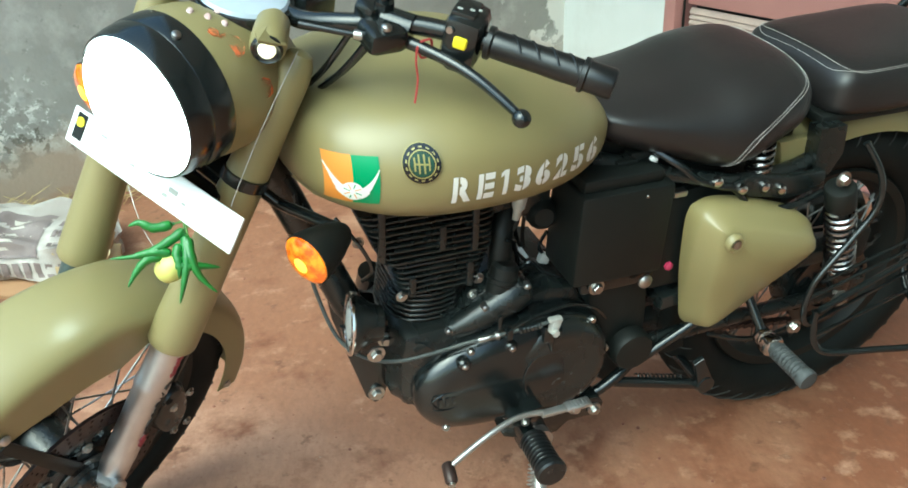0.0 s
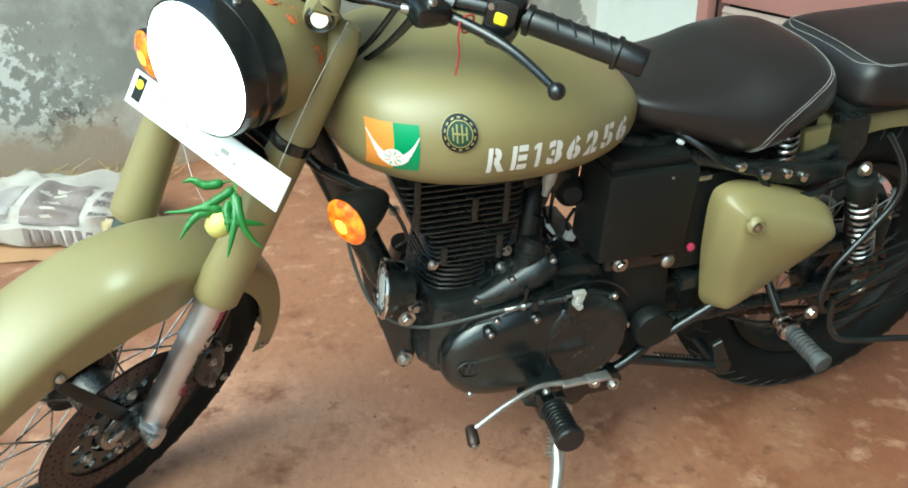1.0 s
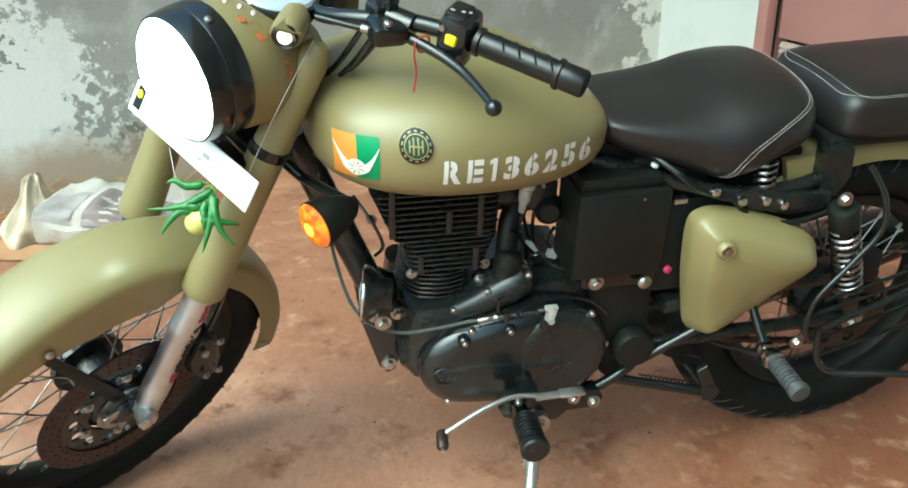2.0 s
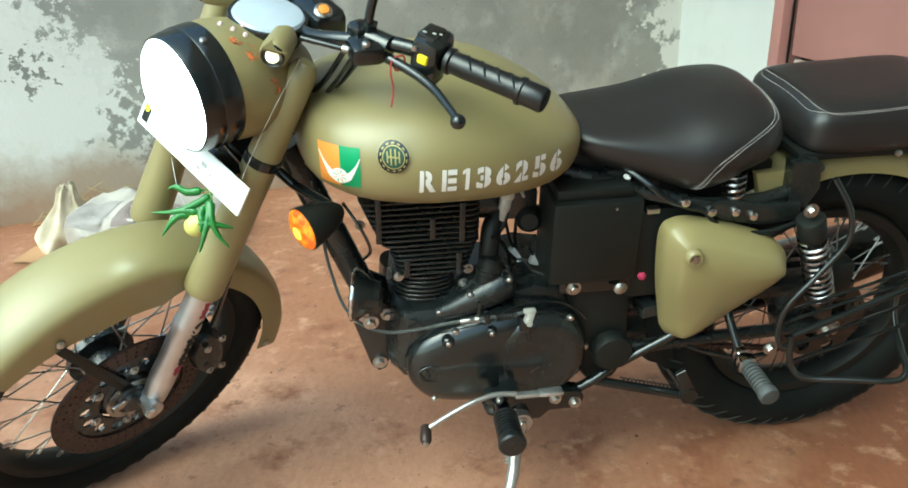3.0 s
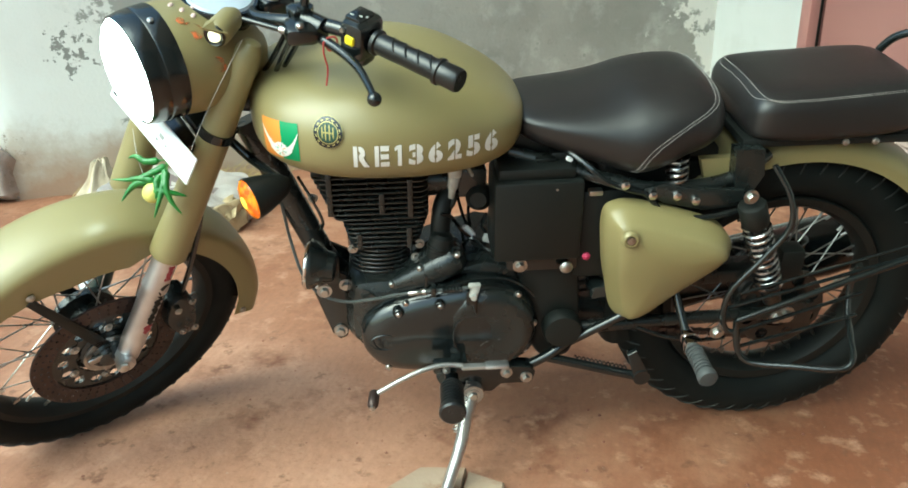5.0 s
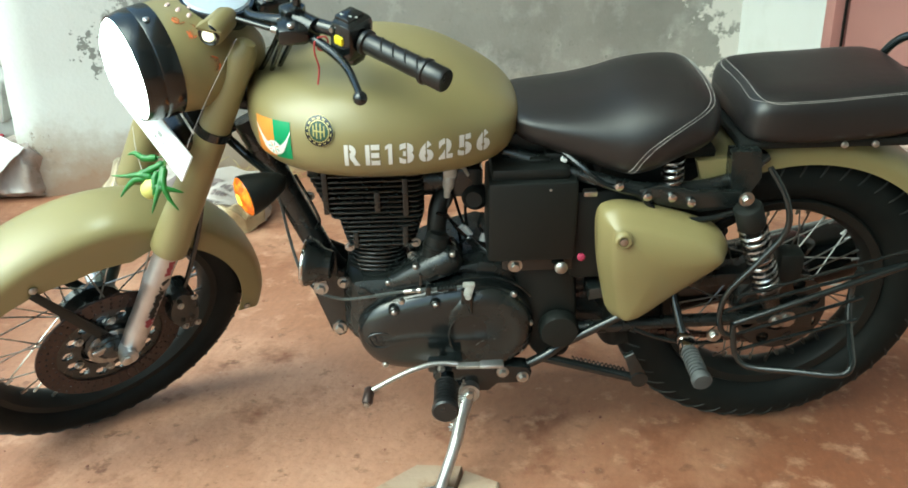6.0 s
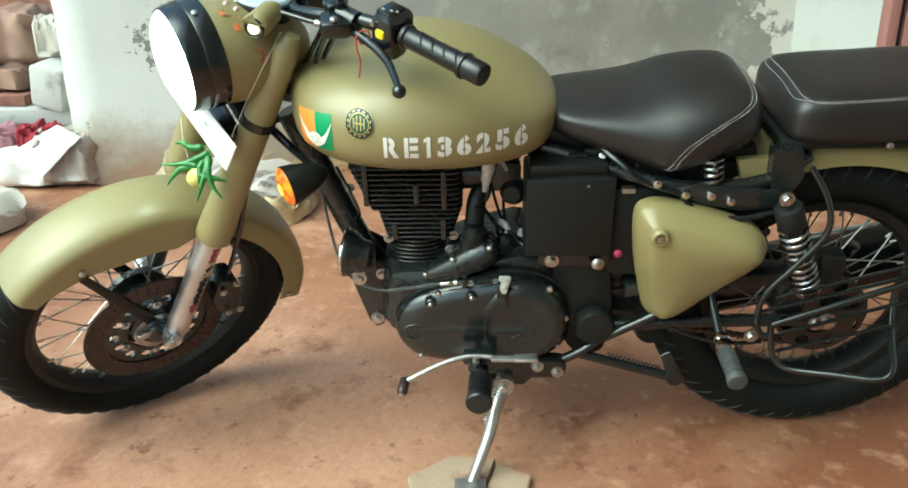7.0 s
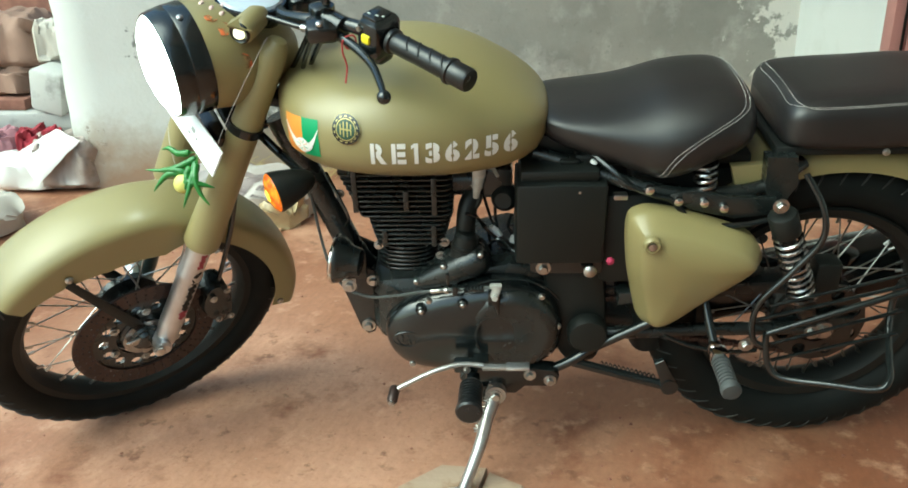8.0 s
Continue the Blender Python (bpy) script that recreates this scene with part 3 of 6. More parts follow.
def front_skirt(a):
    if a < 58:
        return 0.034 + 0.004 * max(0.0, (4 - a) / 24)
    if a < 68:
        return 0.034 + 0.034 * (a - 58) / 10
    return 0.068 - 0.044 * max(0.0, (a - 95) / 39)


bp("front_fender", fender(FWC, 0.291, -19, 132, 0.063, front_skirt, 90, tail=0.026, crown=0.027, ex=0.88), OLIVE, "olive-green front mudguard", 2)
bp("rear_fender", fender(RWC, 0.327, -2, 128, 0.088, lambda a: 0.016, 60), OLIVE, "olive-green rear mudguard")
bp("inner_mudguard", fender(RWC, 0.318, 126, 196, 0.074, lambda a: 0.02, 30), MATT, "black inner mudguard")


def fork_x(z):
    return -0.364 - (0.853 - z) * 0.478


for s in (-1, 1):
    y = s * 0.100
    d = Vector((fork_x(0.3) - fork_x(0.9), -s * 0.027, -0.6)).normalized()
    top = Vector((fork_x(0.93), s * 0.118, 0.93))
    at = lambda z: (z - 0.93) / d.z
    bp("fork_shroud", lathe([(0.006, at(0.926)), (0.014, at(0.923)), (0.0205, at(0.912)), (0.0232, at(0.895)), (0.0240, at(0.86)), (0.0268, at(0.78)), (0.0285, at(0.70)), (0.0335, at(0.545)), (0.0335, at(0.532)), (0.031, at(0.528)), (0.024, at(0.527))], top, d, 32), OLIVE, "olive-green fork cover", True)
    # the far leg takes the darker alloy that stands for shade
    leg = bp("fork_leg", lathe([(0.0230, at(0.53)), (0.0228, at(0.47)), (0.0245, at(0.465)), (0.0245, at(0.455)), (0.0228, at(0.45)), (0.0222, at(0.38)), (0.0230, at(0.34)), (0.021, at(0.30)), (0.016, at(0.287))], top, d, 24), ALU if s < 0 else SHADELEG, "dull silver fork leg with worn sticker" if s < 0 else "dull silver fork leg with shade in its colour", True)
    bp("fork_clamp_band", lathe([(0.0265, at(0.776)), (0.0300, at(0.775)), (0.0300, at(0.762)), (0.0265, at(0.761))], top, d, 28).join(rbox(top + d * at(0.757) + Vector((0.036, -s * 0.01, 0)), (0.02, 0.018, 0.014), 0.003)), BLACK, "", True)
    bp("axle_clamp", lathe([(0.012, -0.022), (0.017, -0.018), (0.017, 0.018), (0.012, 0.022)], (-0.640, y, 0.300), (0, 1, 0), 20), ALU, "", True)
    # worn lettering on the leg: dark and red bars that cannot be read
    if s < 0:
        side = Vector((0.26, -0.965, 0)).normalized()
        for k in range(11):
            p = top + d * (at(0.470) + 0.0112 * k) + side * 0.0230
            m = Matrix.Translation(p) @ side.to_track_quat("Z", "X").to_matrix().to_4x4()
            part("sticker_mark", rbox((0, 0.0015 * (k % 2), 0), (0.0072 + 0.002 * ((k * 7) % 3), 0.017 - 0.003 * (k % 3), 0.0014), 0, pose(0, 0, 0, 0, 0, 24 - 17 * (k % 2))), REDD if k > 8 else MATT, leg, m=m)
        for k in range(5):
            p = top + d * (at(0.510) + 0.007 * k) + side * 0.0234
            m = Matrix.Translation(p) @ side.to_track_quat("Z", "X").to_matrix().to_4x4()
            part("sticker_mark", rbox((0.003, 0, 0), (0.006, 0.012 - 0.003 * (k % 2), 0.0012), 0, pose(0, 0, 0, 0, 0, -15 + 20 * (k % 2))), REDD, leg, m=m)
bp("front_axle", lathe([(0.009, -0.125), (0.009, 0.125)], (-0.648, 0, 0.304), (0, 1, 0), 16).join(lathe([(0.012, 0), (0.012, 0.008), (0.010, 0.010), (0.010, 0.02)], (-0.648, -0.122, 0.304), (0, 1, 0), 16)).join(lathe([(0.008, 0), (0.011, 0.002), (0.011, 0.008)], (-0.648, -0.130, 0.304), (0, 1, 0), 6)), SPOKE, "zinc axle nut and spacer", True)


def holed_ring(r0, r1, cols, rows, hole, thick, stagger=0.0, seg=8):
    """A flat ring in the x-z plane, pierced by rows of round holes."""
    g = Geo()
    for j in range(rows):
        ra, rb = r0 + (r1 - r0) * j / rows, r0 + (r1 - r0) * (j + 1) / rows
        for i in range(cols):
            a0, a1 = 2 * math.pi * (i + stagger * j) / cols, 2 * math.pi * (i + 1 + stagger * j) / cols
            am, rm = (a0 + a1) / 2, (ra + rb) / 2
            outer = [(rb, a0), (rb, am), (rb, a1), (rm, a1), (ra, a1), (ra, am), (ra, a0), (rm, a0)]
            c = Vector((rm * math.cos(am), 0, rm * math.sin(am)))
            er, et = Vector((math.cos(am), 0, math.sin(am))), Vector((-math.sin(am), 0, math.cos(am)))
            v = []
            for y in (-thick / 2, thick / 2):
                v += [(r * math.cos(a), y, r * math.sin(a)) for r, a in outer]
                for rr, tt in ((1, -1), (1, 0), (1, 1), (0, 1), (-1, 1), (-1, 0), (-1, -1), (0, -1)):
                    u = er * rr + et * tt
                    p = c + u.normalized() * hole
                    v.append((p.x, y, p.z))
            f = []
            for k in range(8):
                n = (k + 1) % 8
                f += [(k, n, 8 + n, 8 + k), (16 + n, 16 + k, 24 + k, 24 + n), (8 + k, 8 + n, 24 + n, 24 + k)]
                if k in (0, 1) and j == rows - 1 or k in (4, 5) and j == 0:
                    f.append((n, k, 16 + k, 16 + n))
            g.add(v, f)
    return g


part("brake_disc", holed_ring(0.104, 0.142, 44, 3, 0.0026, 0.005), DISC, front_wheel, "rust-brown drilled brake disc", Matrix.Translation((0, -0.062, 0)))
part("disc_carrier", holed_ring(0.058, 0.106, 14, 1, 0.0112, 0.006), SATIN, front_wheel, "", Matrix.Translation((0, -0.058, 0)))
for k in range(6):
    a = math.pi * 2 * k / 6 + 0.3
    part("disc_bolt", bolt((0.071 * math.cos(a), -0.062, 0.071 * math.sin(a)), (0, -1, 0), 0.006, 0.006), STEEL, front_wheel)
part("hub_cap", lathe([(0.05, 0), (0.046, 0.006), (0.028, 0.012), (0.022, 0.026), (0.016, 0.030)], (0, -0.056, 0), (0, -1, 0), 28), SATIN, front_wheel)
part("sensor_ring", holed_ring(0.034, 0.047, 40, 1, 0.0014, 0.003), STEEL, front_wheel, "slotted grey sensor ring", Matrix.Translation((0, -0.068, 0)))
part("sensor_bracket", rbox((-0.026, -0.078, 0.012), (0.030, 0.008, 0.016), 0.003).join(rbox((-0.012, -0.078, -0.018), (0.014, 0.008, 0.030), 0.003)), SPOKE, front_wheel, "dull steel sensor bracket")
cal = bp("brake_caliper", plate([(p.x, p.y) for p in spline([(-0.570, 0.34), (-0.558, 0.39), (-0.535, 0.405), (-0.512, 0.39), (-0.505, 0.33), (-0.520, 0.285), (-0.55, 0.29)], 4, True)], -0.088, -0.035, 0.014), SATIN, "black brake caliper", 2)
for x, z in ((-0.545, 0.385), (-0.515, 0.395), (-0.52, 0.31), (-0.545, 0.315)):
    part("caliper_bolt", bolt((x, -0.095, z), (0, -1, 0), 0.005, 0.005), SPOKE, cal)
bp("brake_hose", tube(spline([(-0.525, -0.07, 0.40), (-0.505, -0.075, 0.46), (-0.472, -0.07, 0.55), (-0.44, -0.06, 0.66), (-0.40, -0.05, 0.78)], 6), 0.005, 8), BLACK, "", 2)
for s in (-1, 1):
    y = s * 0.068
    bp("fender_stay", plate([(-0.780, 0.555), (-0.767, 0.564), (-0.655, 0.312), (-0.660, 0.296), (-0.678, 0.300)], y - 0.0015, y + 0.0015, 0.0006), MATT, "", 2)
    bp("fender_bolt", lathe([(0.0075, 0), (0.0075, 0.002), (0.005, 0.005), (0.002, 0.006)], (-0.769, s * 0.0655, 0.568), (0, s, 0), 16), STEEL, "", 2)
bp("fender_end_bolt", lathe([(0.007, 0), (0.007, 0.003), (0.003, 0.006)], (-0.402, -0.0635, 0.238), (0, -1, 0), 14), STEEL, "", 2)
bp("lower_yoke", rbox((fork_x(0.755) + 0.012, 0, 0.757), (0.06, 0.20, 0.028), 0.008).join(lathe([(0.026, -0.03), (0.026, 0.19)], (-0.385, 0, 0.74), HEAD_AXIS, 20)), BLACK, "", True)

# headlamp, casing and dials
HD = Vector((-1, -0.099, 0.019)).normalized()
HC = Vector((-0.4533, -0.0492, 0.8857))
rings = []
for k, ry, rz, dz in ((-0.012, 0.0845, 0.0845, 0), (0.0, 0.0870, 0.0870, 0), (0.02, 0.0895, 0.089, -0.002), (0.045, 0.089, 0.088, -0.006), (0.075, 0.084, 0.084, -0.010), (0.105, 0.075, 0.075, -0.014), (0.135, 0.062, 0.060, -0.018), (0.16, 0.046, 0.042, -0.022), (0.175, 0.02, 0.022, -0.025)):
    c = HC - HD * k
    sidev = HD.cross(Vector((0, 0, 1))).normalized()
    rings.append([c + sidev * ry * math.copysign(abs(math.cos(2 * math.pi * j / 48)) ** 0.9, math.cos(2 * math.pi * j / 48)) + Vector((0, 0, dz + rz * math.sin(2 * math.pi * j / 48))) for j in range(48)])
casing = bp("headlamp_casing", loft(rings), OLIVE, "olive-green headlamp casing with orange powder marks", True)
hood = bp("headlamp_hood", lathe([(0.086, -0.002), (0.0893, -0.002), (0.0898, 0.001), (0.0892, 0.026), (0.0884, 0.0275), (0.0888, 0.029), (0.0872, 0.042), (0.0852, 0.052), (0.0838, 0.0562), (0.0815, 0.0575), (0.0800, 0.0560), (0.0795, 0.050), (0.078, 0.042), (0.02, 0.02)], HC, HD, 72), BLACK, "glossy black headlamp cover", True)
part("hood_screw", lathe([(0.005, 0), (0.005, 0.003), (0.002, 0.004)], HC + HD * 0.013 + Vector((0, -0.022, 0.0868)), (0, -0.25, 0.97), 12), STEEL, hood)
bp("headlamp_lens", lathe([(0.0798, 0.048), (0.0797, 0.0545), (0.077, 0.060), (0.062, 0.069), (0.035, 0.076), (0.004, 0.079)], HC, HD, 56), LAMP, "lit white headlamp lens", True)
for c, r, nv in ((HC - HD * 0.040 + Vector((0, -0.050, 0.069)), 0.016, Vector((0, -0.58, 0.8))), (HC - HD * 0.062 + Vector((0, -0.0815, 0.020)), 0.013, Vector((0.08, -1, 0.3))), (HC - HD * 0.028 + Vector((0, -0.034, 0.081)), 0.006, Vector((0, -0.38, 0.92)))):
    nv.normalize()
    a, b, _ = axes(nv)
    pts = [c + nv * 0.002 + r * (0.8 + 0.3 * noise.noise((j * 0.9, r * 50, 0))) * (math.cos(2 * math.pi * j / 12) * a + 1.3 * math.sin(2 * math.pi * j / 12) * b) for j in range(12)]
    part("powder_mark", loft([[p - nv * 0.006 for p in pts], pts, [c + nv * 0.0026 + (p - c - nv * 0.002) * 0.5 for p in pts]]), POWDER, casing, "dabbed orange powder mark")
for k, (dx, dy, dz) in enumerate(((0.040, -0.012, 0.083), (0.052, -0.026, 0.078), (0.030, 0.006, 0.0855), (0.062, -0.004, 0.078))):
    c = HC - HD * dx + Vector((0, dy, dz))
    part("petal", lathe([(0.001, -0.002), (0.0065, 0.0), (0.0045, 0.0016), (0.001, 0.002)], c, (0.1 * k - 0.1, -0.25 + 0.1 * k, 1), 9, True, 0.6), PETAL, casing, "pale flower petal stuck on")
for s in (-1, 1):
    c0 = Vector((-0.374, -0.028 + s * 0.084, 0.958))
    dv = Vector((-0.72, s * 0.62, 0.02)).normalized()
    pod = bp("pilot_lamp", lathe([(0.010, -0.045), (0.0190, -0.028), (0.0205, 0.004), (0.0200, 0.020), (0.017, 0.024)], c0, dv, 28), OLIVE, "small pilot lamp with olive eyelid", True)
    part("lamp_ring", lathe([(0.0175, 0.018), (0.0175, 0.026), (0.015, 0.029), (0.011, 0.026)], c0, dv, 28), BLACK, pod)
    part("lamp_lens", lathe([(0.0105, 0.024), (0.009, 0.029), (0.006, 0.033), (0.002, 0.034)], c0, dv, 24), PILOT, pod, "lit warm pilot bulb behind clear lens")
    up = Vector((0, 0, 1))
    tip = c0 + dv * 0.050 + up * 0.022 + Vector((0, -s * 0.010, 0))
    e1, e2 = c0 + dv * 0.020 + up * 0.018 + dv.cross(up) * s * -0.014, c0 + dv * 0.022 + up * 0.007 + dv.cross(up) * s * 0.0205
    back = c0 + dv * -0.004 + up * 0.0195
    part("eyelid", Geo().add([tip, e1, e2, back, tip - up * 0.003, e1 - up * 0.004, e2 - up * 0.004, back - up * 0.004], [(0, 1, 3), (0, 3, 2), (4, 7, 5), (4, 6, 7), (0, 4, 5, 1), (1, 5, 7, 3), (3, 7, 6, 2), (2, 6, 4, 0)]), OLIVE, pod)
dial = bp("speedometer", lathe([(0.05, -0.03), (0.059, -0.01), (0.060, 0.0), (0.058, 0.006), (0.054, 0.006)], (-0.343, -0.032, 0.952), (0.10, 0, 1), 40), BLACK, "black speedometer with pale glass", True)
part("dial_glass", lathe([(0.0545, 0.004), (0.05, 0.010), (0.03, 0.014), (0.002, 0.016)], (-0.343, -0.032, 0.952), (0.10, 0, 1), 40), DIALGLASS, dial, "pale reflecting dial glass")
keyb = bp("ignition_housing", rbox((-0.262, -0.035, 0.935), (0.06, 0.09, 0.05), 0.014), BLACK, "black ignition housing", True)
part("warning_light", lathe([(0.014, 0), (0.014, 0.004), (0.011, 0.007)], (-0.268, -0.062, 0.958), (-0.1, -0.4, 1), 20), STEEL, keyb)
part("warning_lens", lathe([(0.010, 0.005), (0.008, 0.009), (0.002, 0.010)], (-0.268, -0.062, 0.958), (-0.1, -0.4, 1), 20), ORANGE, keyb)

# front number plate: marks that may not be read stay bare
PU = Vector((0.021, -0.289, 0.007)).normalized()
PV = Vector((0.024, 0.005, 0.042))
PV = (PV - PU * PV.dot(PU)).normalized()
PM = Matrix.Translation((-0.4855, -0.0355, 0.7605)) @ Matrix((-PU, PV, (-PU).cross(PV))).transposed().to_4x4()
plate_ob = bp("number_plate", rbox((0, 0, 0), (0.288, 0.048, 0.004), 0.0018, None).moved(PM), WHITE, "blank white front number plate with a small sticker", True)
part("plate_sticker", rbox((0.126, 0.003, -0.0026), (0.016, 0.034, 0.001), 0).moved(PM), MATT, plate_ob)
part("sticker_emblem", lathe([(0.0065, 0), (0.0065, 0.001)], (0.126, 0.009, -0.0032), (0, 0, -1), 16).moved(PM), YELLOW, plate_ob)
for u, v, w, h in ((0.085, 0.010, 0.010, 0.003), (-0.060, -0.004, 0.006, 0.003), (-0.040, 0.002, 0.014, 0.006), (-0.030, -0.008, 0.008, 0.004), (0.030, 0.0, 0.007, 0.003)):
    part("plate_mark", rbox((u, v, -0.0024), (w, h, 0.0008), 0).moved(PM), GREYM, plate_ob)
bp("plate_bracket", rbox((-0.448, -0.05, 0.748), (0.03, 0.12, 0.018), 0.004), BLACK, "", True)

# handlebar
GU = Vector((0.36, -0.933, 0.012)).normalized()
G0, G1 = Vector((-0.209, -0.288, 0.986)), Vector((-0.153, -0.433, 0.988))
BARPTS = [(-0.30, -0.03, 0.94), (-0.312, -0.09, 0.948), (-0.293, -0.15, 0.968), (-0.25, -0.21, 0.982), G0, G0.lerp(G1, 0.6)]
bar = bp("handlebar", tube(spline(BARPTS, 6), 0.0112, 14).join(tube(spline([(x, -0.06 - y, z) for x, y, z in BARPTS], 6), 0.0112, 14)), BLACK, "black handlebar", True)
prof = [(0.012, -0.004), (0.0190, -0.004), (0.0190, 0.002), (0.0155, 0.004)]
for k in range(22):
    h = 0.008 + k * 0.0043
    prof += [(0.0160 + 0.0002 * math.sin(k * 0.45), h)]
prof += [(0.0160, 0.106), (0.0200, 0.107), (0.0200, 0.112), (0.0175, 0.114), (0.0178, 0.142), (0.0160, 0.145), (0.003, 0.146)]
grip = bp("grip", lathe(prof, G0, GU, 28), GRIP, "black ribbed rubber grip", True)
for k in range(4):
    hs = [0.008 + k * 0.022 + 0.030 * i / 6 for i in range(7)]
    a, b, dd = axes(GU)
    pts = [G0 + GU * h + 0.0161 * (math.cos(2.0 + 3.0 * i / 6) * a + math.sin(2.0 + 3.0 * i / 6) * b) for i, h in enumerate(hs)]
    part("grip_ridge", tube(pts, 0.0017, 7), GRIP, grip)
SWM = Matrix.Translation(G0 - GU * 0.030) @ Matrix((GU, Vector((0, 0, 1)).cross(GU).normalized(), Vector((0, 0, 1)))).transposed().to_4x4()
switch = bp("switch_housing", rbox((0, 0, 0), (0.044, 0.058, 0.062), 0.012).join(rbox((0.0, 0.0, -0.030), (0.034, 0.034, 0.028), 0.008)).join(rbox((-0.004, 0.0, 0.031), (0.028, 0.036, 0.008), 0.003)).moved(SWM), BLACK, "black left switch housing", True)
part("yellow_switch", rbox((0.002, -0.0295, 0.006), (0.016, 0.008, 0.014), 0.003).moved(SWM), YELLOW, switch, "yellow rocker switch")
for k, (u, w) in enumerate(((-0.010, 0.006), (0.003, 0.005), (0.011, 0.004))):
    part("switch_mark", rbox((u, -0.010 + 0.004 * k, 0.0355), (w, 0.003, 0.001), 0).moved(SWM), GREYM, switch)
part("housing_screw", lathe([(0.004, 0), (0.004, 0.003)], (-0.012, -0.029, 0.018), (0, -1, 0), 10).moved(SWM), STEEL, switch)
perch = bp("lever_perch", rbox((-0.285, -0.195, 0.974), (0.050, 0.045, 0.030), 0.010, pose(0, 0, 0, 0, 0, -20)).join(lathe([(0.017, -0.018), (0.017, 0.018)], (-0.262, -0.196, 0.979), (0.36, -0.93, 0), 20)).join(rbox((-0.275, -0.165, 0.985), (0.03, 0.03, 0.026), 0.008)), BLACK, "black clutch lever perch", True)
part("perch_bolt", lathe([(0.006, 0), (0.006, 0.004), (0.003, 0.006)], (-0.292, -0.205, 0.989), (0, 0, 1), 12), STEEL, perch)
LEV = spline([(-0.287, -0.168, 0.970), (-0.266, -0.211, 0.968), (-0.254, -0.262, 0.968), (-0.2525, -0.306, 0.968), (-0.261, -0.349, 0.969), (-0.268, -0.374, 0.970)], 6)
lever = bp("clutch_lever", tube(LEV, [0.0085 - 0.0035 * i / (len(LEV) - 1) for i in range(len(LEV))], 10).join(lathe([(0.0008, -0.0105), (0.004, -0.0097), (0.0074, -0.0074), (0.0097, -0.004), (0.0105, 0), (0.0097, 0.004), (0.0074, 0.0074), (0.004, 0.0097), (0.0008, 0.0105)], (-0.271, -0.383, 0.970), (0.3, -0.9, 0.1), 18)), BLACK, "black clutch lever with ball end", True)
cend = bp("clutch_cable_end", tube([(-0.345, -0.125, 0.972), (-0.318, -0.165, 0.973), (-0.298, -0.19, 0.973)], 0.0042, 10), BLACK, "", True)
part("cable_ferrule", lathe([(0.0052, 0), (0.0058, 0.003), (0.0058, 0.014), (0.004, 0.016)], (-0.310, -0.175, 0.973), (0.6, -0.75, 0), 12), STEEL, cend)
bp("mirror_stem", tube(spline([(-0.268, -0.178, 0.985), (-0.268, -0.176, 1.01), (-0.262, -0.178, 1.05), (-0.25, -0.19, 1.14)], 5), 0.0068, 12).join(lathe([(0.012, 0), (0.012, 0.018)], (-0.268, -0.178, 0.985), (0, 0, 1), 6)), BLACK, "black mirror stem", True)
for k, (p0, p1, p2) in enumerate((((-0.292, -0.185, 0.968), (-0.30, -0.15, 0.90), (-0.285, -0.07, 0.80)), ((-0.27, -0.18, 0.965), (-0.283, -0.14, 0.89), (-0.27, -0.06, 0.80)), ((-0.28, -0.15, 0.96), (-0.305, -0.12, 0.88), (-0.30, -0.04, 0.79)))):
    bp("control_cable", tube(spline([p0, p1, p2], 8), 0.0042, 8), BLACK, "", True)
bp("red_thread", tube(spline([(-0.263, -0.232, 0.977), (-0.250, -0.236, 0.977), (-0.249, -0.238, 0.960), (-0.262, -0.236, 0.958), (-0.267, -0.232, 0.972), (-0.270, -0.236, 0.955), (-0.266, -0.240, 0.93), (-0.272, -0.246, 0.905)], 6), 0.0014, 6), REDT, "red thread tied round the lever", True)

# turn signals
def signal(at, nv, turned):
    nv = Vector(nv).normalized()
    body = bp("turn_signal", lathe([(0.010, 0.070), (0.018, 0.061), (0.026, 0.041), (0.0325, 0.018), (0.0352, 0.004), (0.0352, -0.002), (0.033, -0.002)], at, -nv, 32), MATT, "black turn signal with amber lens", turned)
    a, b, _ = axes(nv)
    part("amber_lens", lathe([(0.0345, -0.001), (0.0335, 0.004), (0.027, 0.009), (0.015, 0.012), (0.002, 0.013)], at, nv, 32), AMBER, body, "ribbed amber lens")
    part("lens_centre", lathe([(0.0135, 0.0105), (0.009, 0.0135), (0.002, 0.0145)], Vector(at) + Vector((0, 0, -0.002)), nv, 20), BULB, body, "bright lens centre over the bulb")
    for k in range(6):
        a0 = math.pi * k / 6
        part("lens_rib", tube([Vector(at) + nv * 0.0135 + (a * math.cos(a0) + b * math.sin(a0)) * r * 0.024 - nv * 0.006 * abs(r) for r in (-1, -0.5, 0, 0.5, 1)], 0.0011, 5), AMBERL, body)
    return body


ls = Vector((-0.401, -0.222, 0.709))
signal(ls, (-0.975, -0.06, -0.05), True)
bp("signal_stem", tube([ls + Vector((0.055, 0.012, 0.012)), (-0.355, -0.12, 0.70), (-0.395, -0.06, 0.75)], 0.008, 10), BLACK, "", True)
rs_ = Vector((-0.447, 0.136, 0.770))
signal(rs_, (-0.97, 0.1, -0.05), True)
bp("signal_stem", tube([rs_ + Vector((0.055, -0.005, 0.008)), (-0.38, 0.09, 0.765), (-0.40, 0.05, 0.76)], 0.008, 10), BLACK, "", True)

